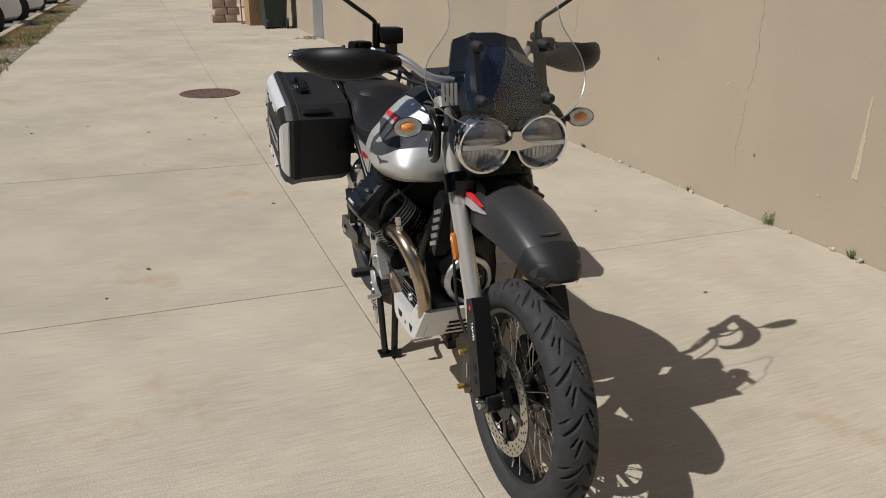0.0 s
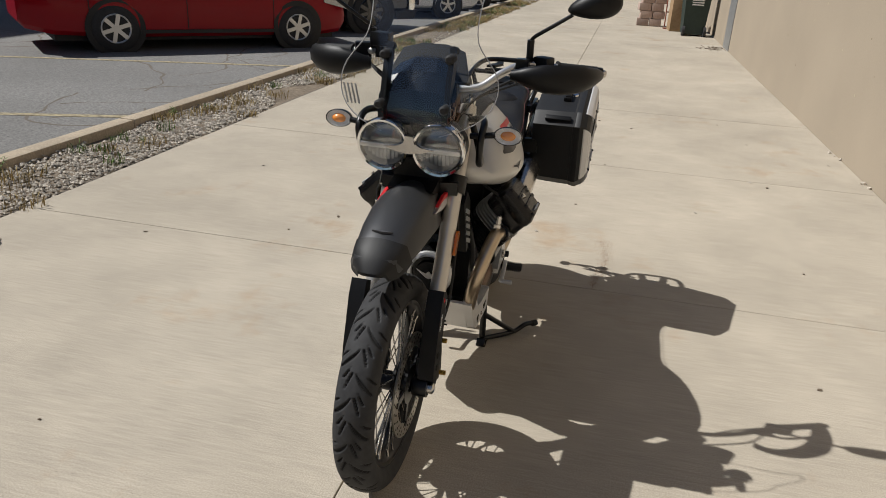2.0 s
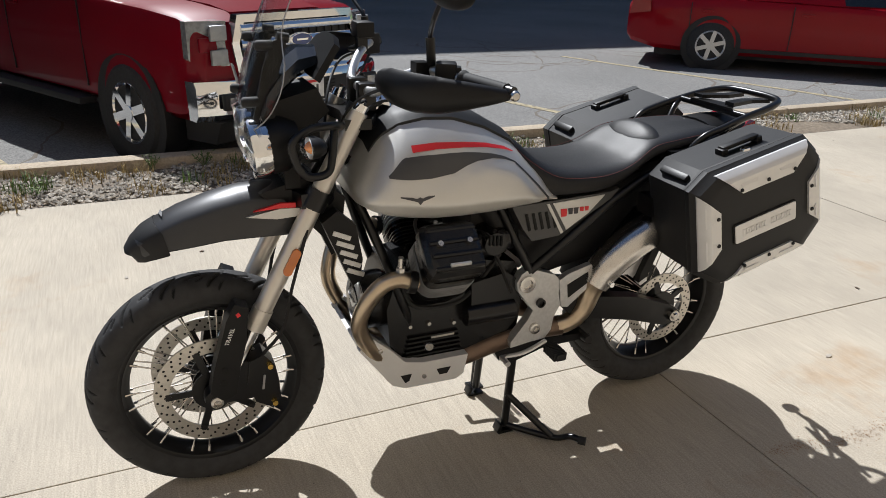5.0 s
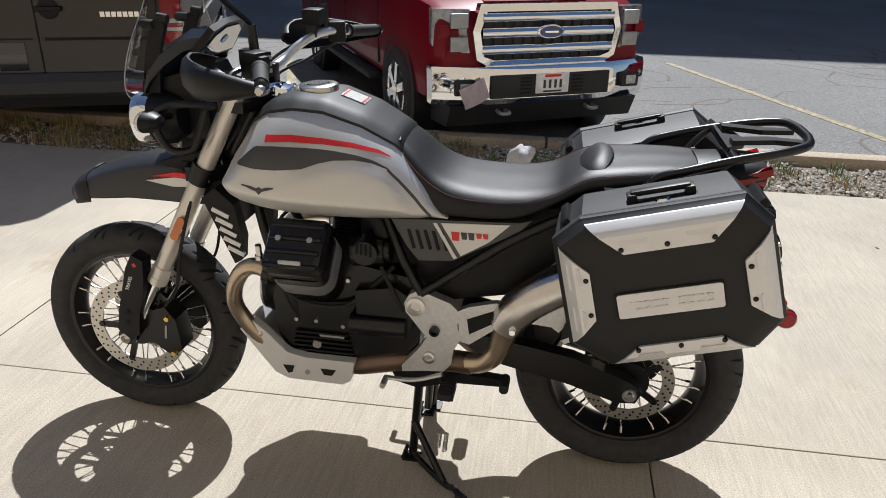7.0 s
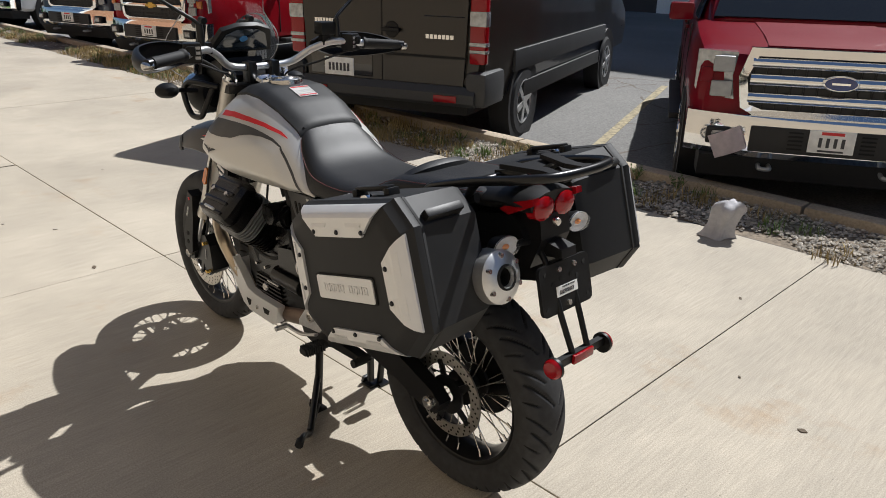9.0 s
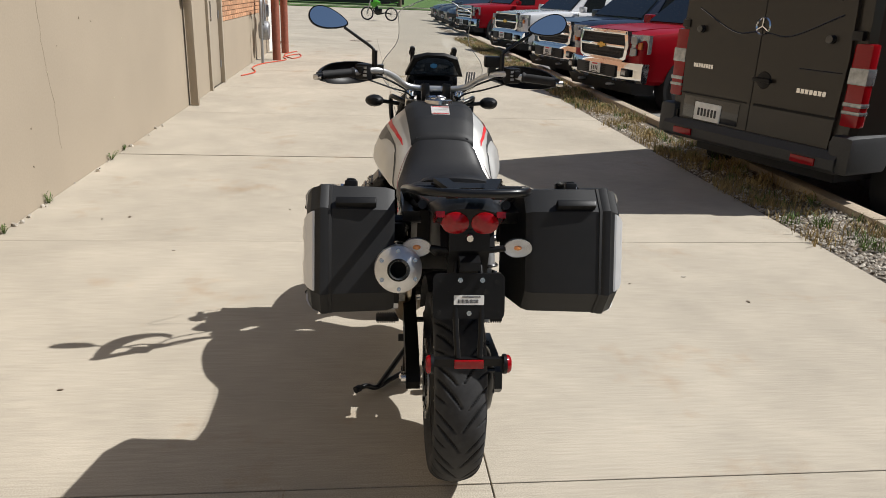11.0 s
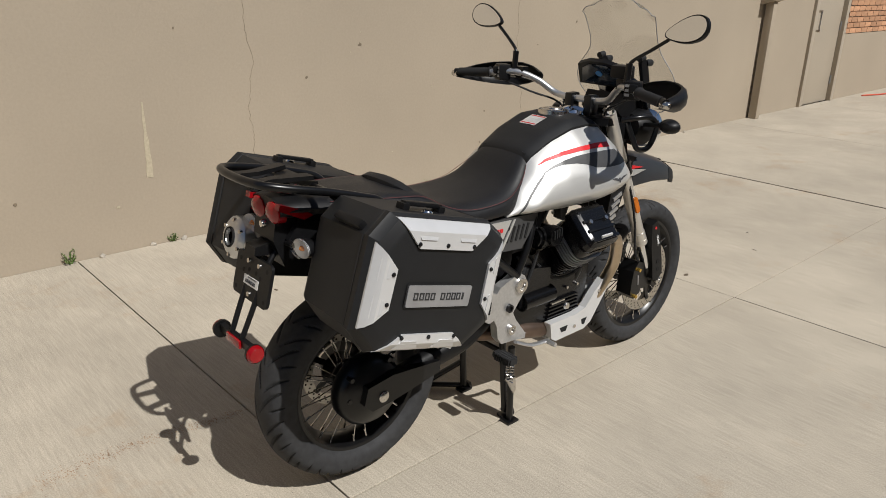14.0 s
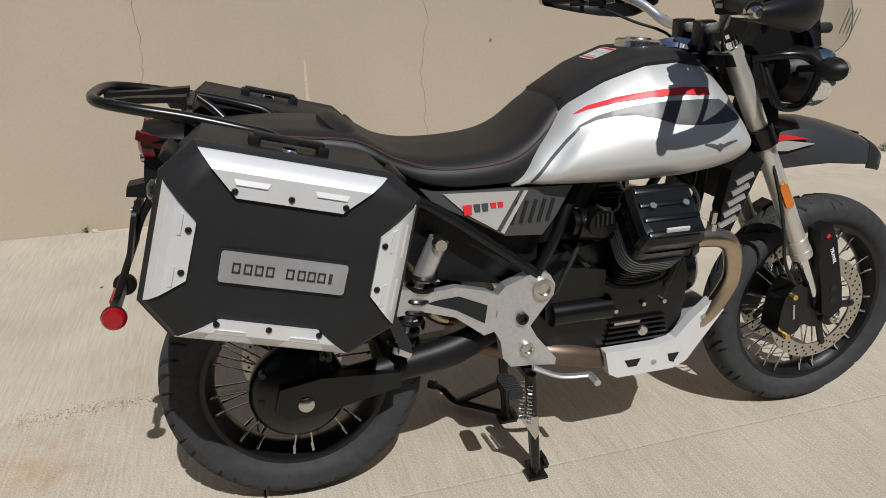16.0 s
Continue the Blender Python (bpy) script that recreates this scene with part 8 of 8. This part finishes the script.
for r in range(4):
    for c in range(2):
        bm = BM(); box(bm, (0, 0, 0.095), (0.40, 0.30, 0.185))
        solid("stone_block", bm, STONE, "rough pinkish stone block in a low stack", "block", m=pose(-17.6 + 0.0, 1.25 - 0.32 * c + (0.06 if r % 2 else 0), 0.19 * r, 0, 0, 3 * r), group="stacked blocks", bevel=0.015)
hand = thing("hand_truck", pose(-17.1, 1.62, 0, 0, 0, 0), "red hand truck leaning by the stacked blocks", "hand truck")
P_("frame", lambda b: (tube(b, [(0, -0.14, 0.05), (0.0, -0.14, 1.05), (-0.06, 0.0, 1.2), (0, 0.14, 1.05), (0, 0.14, 0.05)], 0.016), rod(b, (0, -0.14, 0.4), (0, 0.14, 0.4), 0.014), rod(b, (0, -0.14, 0.8), (0, 0.14, 0.8), 0.014)), RUST_PAINT, hand)
P_("toe_plate", lambda b: box(b, (0.12, 0, 0.012), (0.26, 0.36, 0.012)), RUST_PAINT, hand)
bm = BM()
for k in range(30):
    a = random.uniform(0, 6.28); x, y = random.gauss(0, 0.22), random.gauss(0, 0.12)
    rod(bm, (x, y, 0.008), (x + 0.14 * math.cos(a), y + 0.14 * math.sin(a), random.uniform(0.008, 0.05)), 0.004, 4)
o_ = solid("twig_litter", bm, BARK, "heap of dry twigs at the foot of the wall", "twigs", m=pose(-12.6, 2.25, 0), kind="stuff")
# wall door recess far behind
d2 = thing("door_2", pose(-12.9, WALL_Y, 0), "dark metal frame of a wall opening, closed", "door", kind="structure")
P_("door_leaf", lambda b: box(b, (0, 0.0, 1.05), (0.9, 0.03, 2.1)), GREY_METAL, d2, bevel=0.004)

# small trail motorcycle far down the driveway
db = thing("trail_motorcycle", pose(36.5, -0.5, -0.01, 0, 0, 75), "small green trail motorcycle on its stand in the distance", "motorcycle")
for x in (-0.62, 0.62):
    w = P_("wheel", lambda b: lathe(b, [(0.26, -0.03), (0.30, -0.05), (0.33, 0), (0.30, 0.05), (0.26, 0.03), (0.26, -0.03)], (x, 0, 0.33), "y", 28), RUBBER, db)
    P_("spokes", lambda b: [rod(b, (x, 0, 0.33), (x + 0.26 * math.cos(a), 0, 0.33 + 0.26 * math.sin(a)), 0.004, 4) for a in np.linspace(0, 6.28, 13)[:-1]], STEEL, w)["kind"] = "stuff"
P_("tank", lambda b: loft(b, [[(x, w * math.cos(a), z + h * math.sin(a)) for a in np.linspace(0, 6.28, 13)[:-1]] for x, z, w, h in ((-0.1, 0.82, 0.08, 0.06), (0.1, 0.86, 0.13, 0.11), (0.3, 0.86, 0.10, 0.09))]), GREEN_PLASTIC, db)
P_("shroud", lambda b: prism(b, [(0.05, 0.9), (0.42, 0.85), (0.30, 0.62), (0.10, 0.70)], "y", -0.14, 0.14), GREEN_PLASTIC, db, bevel=0.02)
P_("seat", lambda b: box(b, (-0.28, 0, 0.86), (0.6, 0.16, 0.08), rot(0, 5, 0)), LEATHER, db, bevel=0.02)
P_("fender", lambda b: box(b, (0.68, 0, 0.72), (0.5, 0.12, 0.025), rot(0, 10, 0)), GREEN_PLASTIC, db)
P_("rear_fender", lambda b: box(b, (-0.72, 0, 0.86), (0.4, 0.12, 0.025), rot(0, 12, 0)), GREEN_PLASTIC, db)
P_("fork", lambda b: (rod(b, (0.42, 0.08, 1.0), (0.62, 0.08, 0.33), 0.02), rod(b, (0.42, -0.08, 1.0), (0.62, -0.08, 0.33), 0.02)), STEEL, db)
P_("handlebar", lambda b: tube(b, [(0.30, -0.38, 1.10), (0.36, -0.12, 1.05), (0.36, 0.12, 1.05), (0.30, 0.38, 1.10)], 0.014), BLACK_METAL, db)
P_("engine", lambda b: (box(b, (0.05, 0, 0.45), (0.36, 0.22, 0.26)), rod(b, (0.12, 0, 0.5), (0.18, 0, 0.75), 0.08)), ENGINE_BLACK, db, bevel=0.02)
P_("frame", lambda b: tube(b, [(0.40, 0, 0.95), (0.3, 0, 0.5), (0.1, 0, 0.3), (-0.3, 0, 0.38), (-0.62, 0, 0.33)], 0.03), BLACK_METAL, db)

# lawn across the street, trees and low houses in the far distance
bm = BM(); box(bm, (66, 0, -0.08), (10, 160, 0.12))
solid("lawn", bm, LAWN, "mown green lawn across the street", "lawn", kind="structure")
bm = BM(); box(bm, (64, 0, 0.0), (1.4, 160, 0.06))
solid("pavement_far", bm, CONCRETE, "pale far pavement across the street", "pavement", kind="structure")


def tree(x, y, h, seed):
    r_ = np.random.default_rng(seed)
    t = thing("tree", pose(x, y, -0.05), "broad green deciduous tree across the street", "tree", group="street trees")
    P_("trunk", lambda b: [tube(b, [(0, 0, 0), (0.05, 0, h * 0.2), (0.0, 0.1, h * 0.45)], [0.22, 0.17, 0.10], 9)] + [tube(b, [(0, 0.05, h * (0.25 + 0.06 * k)), (math.cos(k * 1.9) * h * 0.12, math.sin(k * 1.9) * h * 0.12, h * (0.42 + 0.05 * k)), (math.cos(k * 1.9) * h * 0.24, math.sin(k * 1.9) * h * 0.24, h * (0.55 + 0.05 * k))], [0.09, 0.06, 0.02], 6) for k in range(5)], BARK, t)
    V, F = [], []
    cl = [(r_.normal(0, h * 0.16), r_.normal(0, h * 0.16), h * r_.uniform(0.36, 0.95), h * r_.uniform(0.08, 0.16)) for _ in range(22)]
    for cx, cy, cz, cr in cl:
        for k in range(130):
            d = r_.normal(0, 1, 3); d /= np.linalg.norm(d)
            p = np.array((cx, cy, cz)) + d * cr * r_.uniform(0.5, 1.05)
            u = r_.normal(0, 1, 3); u /= np.linalg.norm(u)
            w = np.cross(u, d); s = r_.uniform(0.06, 0.16)
            n0 = len(V)
            V.extend([tuple(p + u * s), tuple(p + w * s * 0.6), tuple(p - u * s), tuple(p - w * s * 0.6)])
            F.append((n0, n0 + 1, n0 + 2, n0 + 3))
    me = bpy.data.meshes.new("crown"); me.from_pydata(V, [], F); me.materials.append(LEAF)
    c = new("crown", me); c.parent = t
    return t


for i, (x, y, h) in enumerate(((67, 8, 9), (69, -3, 10), (66, -13, 9), (70, -24, 11), (68, 20, 10), (72, -38, 11), (70, 34, 10))):
    tree(x, y, h, 20 + i)
for i, (y, w) in enumerate(((4, 16), (-22, 18), (-48, 20), (30, 18))):
    hs = thing("house", pose(84, y, -0.05), "low house with a dark roof behind the lawn", "house", group="houses across the street")
    P_("wall", lambda b: box(b, (0, 0, 1.5), (8, w, 3.0)), DARK_BRICK, hs)
    P_("roof", lambda b: prism(b, [(-4.8, 3.0), (4.8, 3.0), (0, 5.2)], "y", -w / 2 - 0.4, w / 2 + 0.4), TRIM, hs)
    for k in range(4):
        wn_ = P_("window", lambda b: box(b, (-4.02, -w * 0.36 + k * w * 0.24, 1.6), (0.08, 1.3, 1.2)), WHITE_PAINT, hs)
        P_("pane", lambda b: box(b, (-4.07, -w * 0.36 + k * w * 0.24, 1.6), (0.03, 1.14, 1.04)), CAR_GLASS, wn_)

# ---- small litter on the concrete ----
rl = np.random.default_rng(11)
for k in range(44):
    x, y = rl.uniform(-5, 5), rl.uniform(-2.6, 2.4)
    bm = BM()
    s = rl.uniform(0.005, 0.013)
    a0 = rl.uniform(0, 6.28)
    pts = [(s * (1.6 if j % 3 == 0 else 0.7) * math.cos(a0 + j * 1.05), s * math.sin(a0 + j * 1.05)) for j in range(6)]
    prism(bm, pts, "z", 0.0, 0.003)
    solid("dry_leaf", bm, BARK if k % 3 else GRAVEL, "tiny dry leaf crumb on the concrete", "leaf crumb", m=pose(x, y, 0.0015, rl.uniform(-8, 8), rl.uniform(-8, 8), 0), group="leaf crumbs", smooth=0)
bm = BM(); prism(bm, [(-0.06, -0.05), (0.07, -0.04), (0.05, 0.06), (-0.05, 0.04)], "z", 0, 0.004)
solid("yellow_scrap", bm, YELLOW_LINE, "small flat yellow scrap lying on the driveway", "scrap", m=pose(11.8, -0.45, 0.002))

# a line of rusty grit beside the rear wheel, and pale scuffs
V, F = [], []
for k in range(700):
    f = rl.uniform(0, 1)
    x, y = -0.83 + 0.70 * f + rl.normal(0, 0.02), 0.56 + 0.03 * math.sin(4 * f) + rl.normal(0, 0.012 + 0.02 * (1 - f))
    s_ = rl.uniform(0.0008, 0.0026)
    n0 = len(V)
    V.extend([(x - s_, y, 0.001), (x, y - s_, 0.001), (x + s_, y, 0.001), (x, y + s_, 0.001), (x, y, 0.001 + s_ * 0.8)])
    F.extend([(n0, n0 + 1, n0 + 4), (n0 + 1, n0 + 2, n0 + 4), (n0 + 2, n0 + 3, n0 + 4), (n0 + 3, n0, n0 + 4)])
from_arrays("rust_grit", V, F, mat("rust_grit", (0.26, 0.15, 0.08), 0.95, var=0.3), "line of rusty grit washed over the concrete", "grit")

# ---- slabs of the driveway and bricks of the wall, as pieces ----
def slab_mesh(w, d):
    bm = BM()
    box(bm, (0, 0, -0.03), (w - 0.005, d - 0.005, 0.06))
    return finish(bm, "slab", CONCRETE, 0, 0.003)


S_A, S_B = slab_mesh(SLAB, JOINT_Y - EDGE_Y), slab_mesh(SLAB, WALL_Y - JOINT_Y)
S_WIDE = slab_mesh(SLAB - 0.022, WALL_Y - JOINT_Y)  # the slab beside the open expansion joint
for i in range(-16, 9):
    for me_, yc in ((S_A, (JOINT_Y + EDGE_Y) / 2), (S_B, (WALL_Y + JOINT_Y) / 2)):
        wide = i == 2 and me_ is S_B
        ob = new("slab", S_WIDE if wide else me_)
        ob.parent = drive
        ob.location = (SLAB0 + (i + 0.5) * SLAB + (0.011 if wide else 0), yc, random.uniform(-0.001, 0.001))

bm = BM()
box(bm, (0, 0, 0), (0.212, 0.05, 0.065))
brick_me = finish(bm, "brick", BRICK, 30)
for r in range(11):
    for c in range(26):
        ob = new("brick", brick_me)
        ob.parent = wall_brick
        ob.location = (10.47 + 0.225 * c + (0.11 if r % 2 else 0), WALL_Y + 0.018, 0.972 + 0.077 * r)
V, F = [], []
for r in range(11, 57):
    for c in range(26):
        x, z, n0 = 10.47 + 0.225 * c + (0.11 if r % 2 else 0), 0.972 + 0.077 * r, len(V)
        for sx in (-0.106, 0.106):
            for y in (WALL_Y - 0.007, WALL_Y + 0.04):
                for sz in (-0.0325, 0.0325):
                    V.append((x + sx, y, z + sz))
        F.extend([tuple(n0 + i for i in f) for f in ((0, 1, 3, 2), (4, 6, 7, 5), (0, 4, 5, 1), (2, 3, 7, 6), (1, 5, 7, 3), (0, 2, 6, 4))])
bm_ = from_arrays("brickwork", V, F, BRICK, "", "", kind="stuff")
bm_.parent = wall_brick
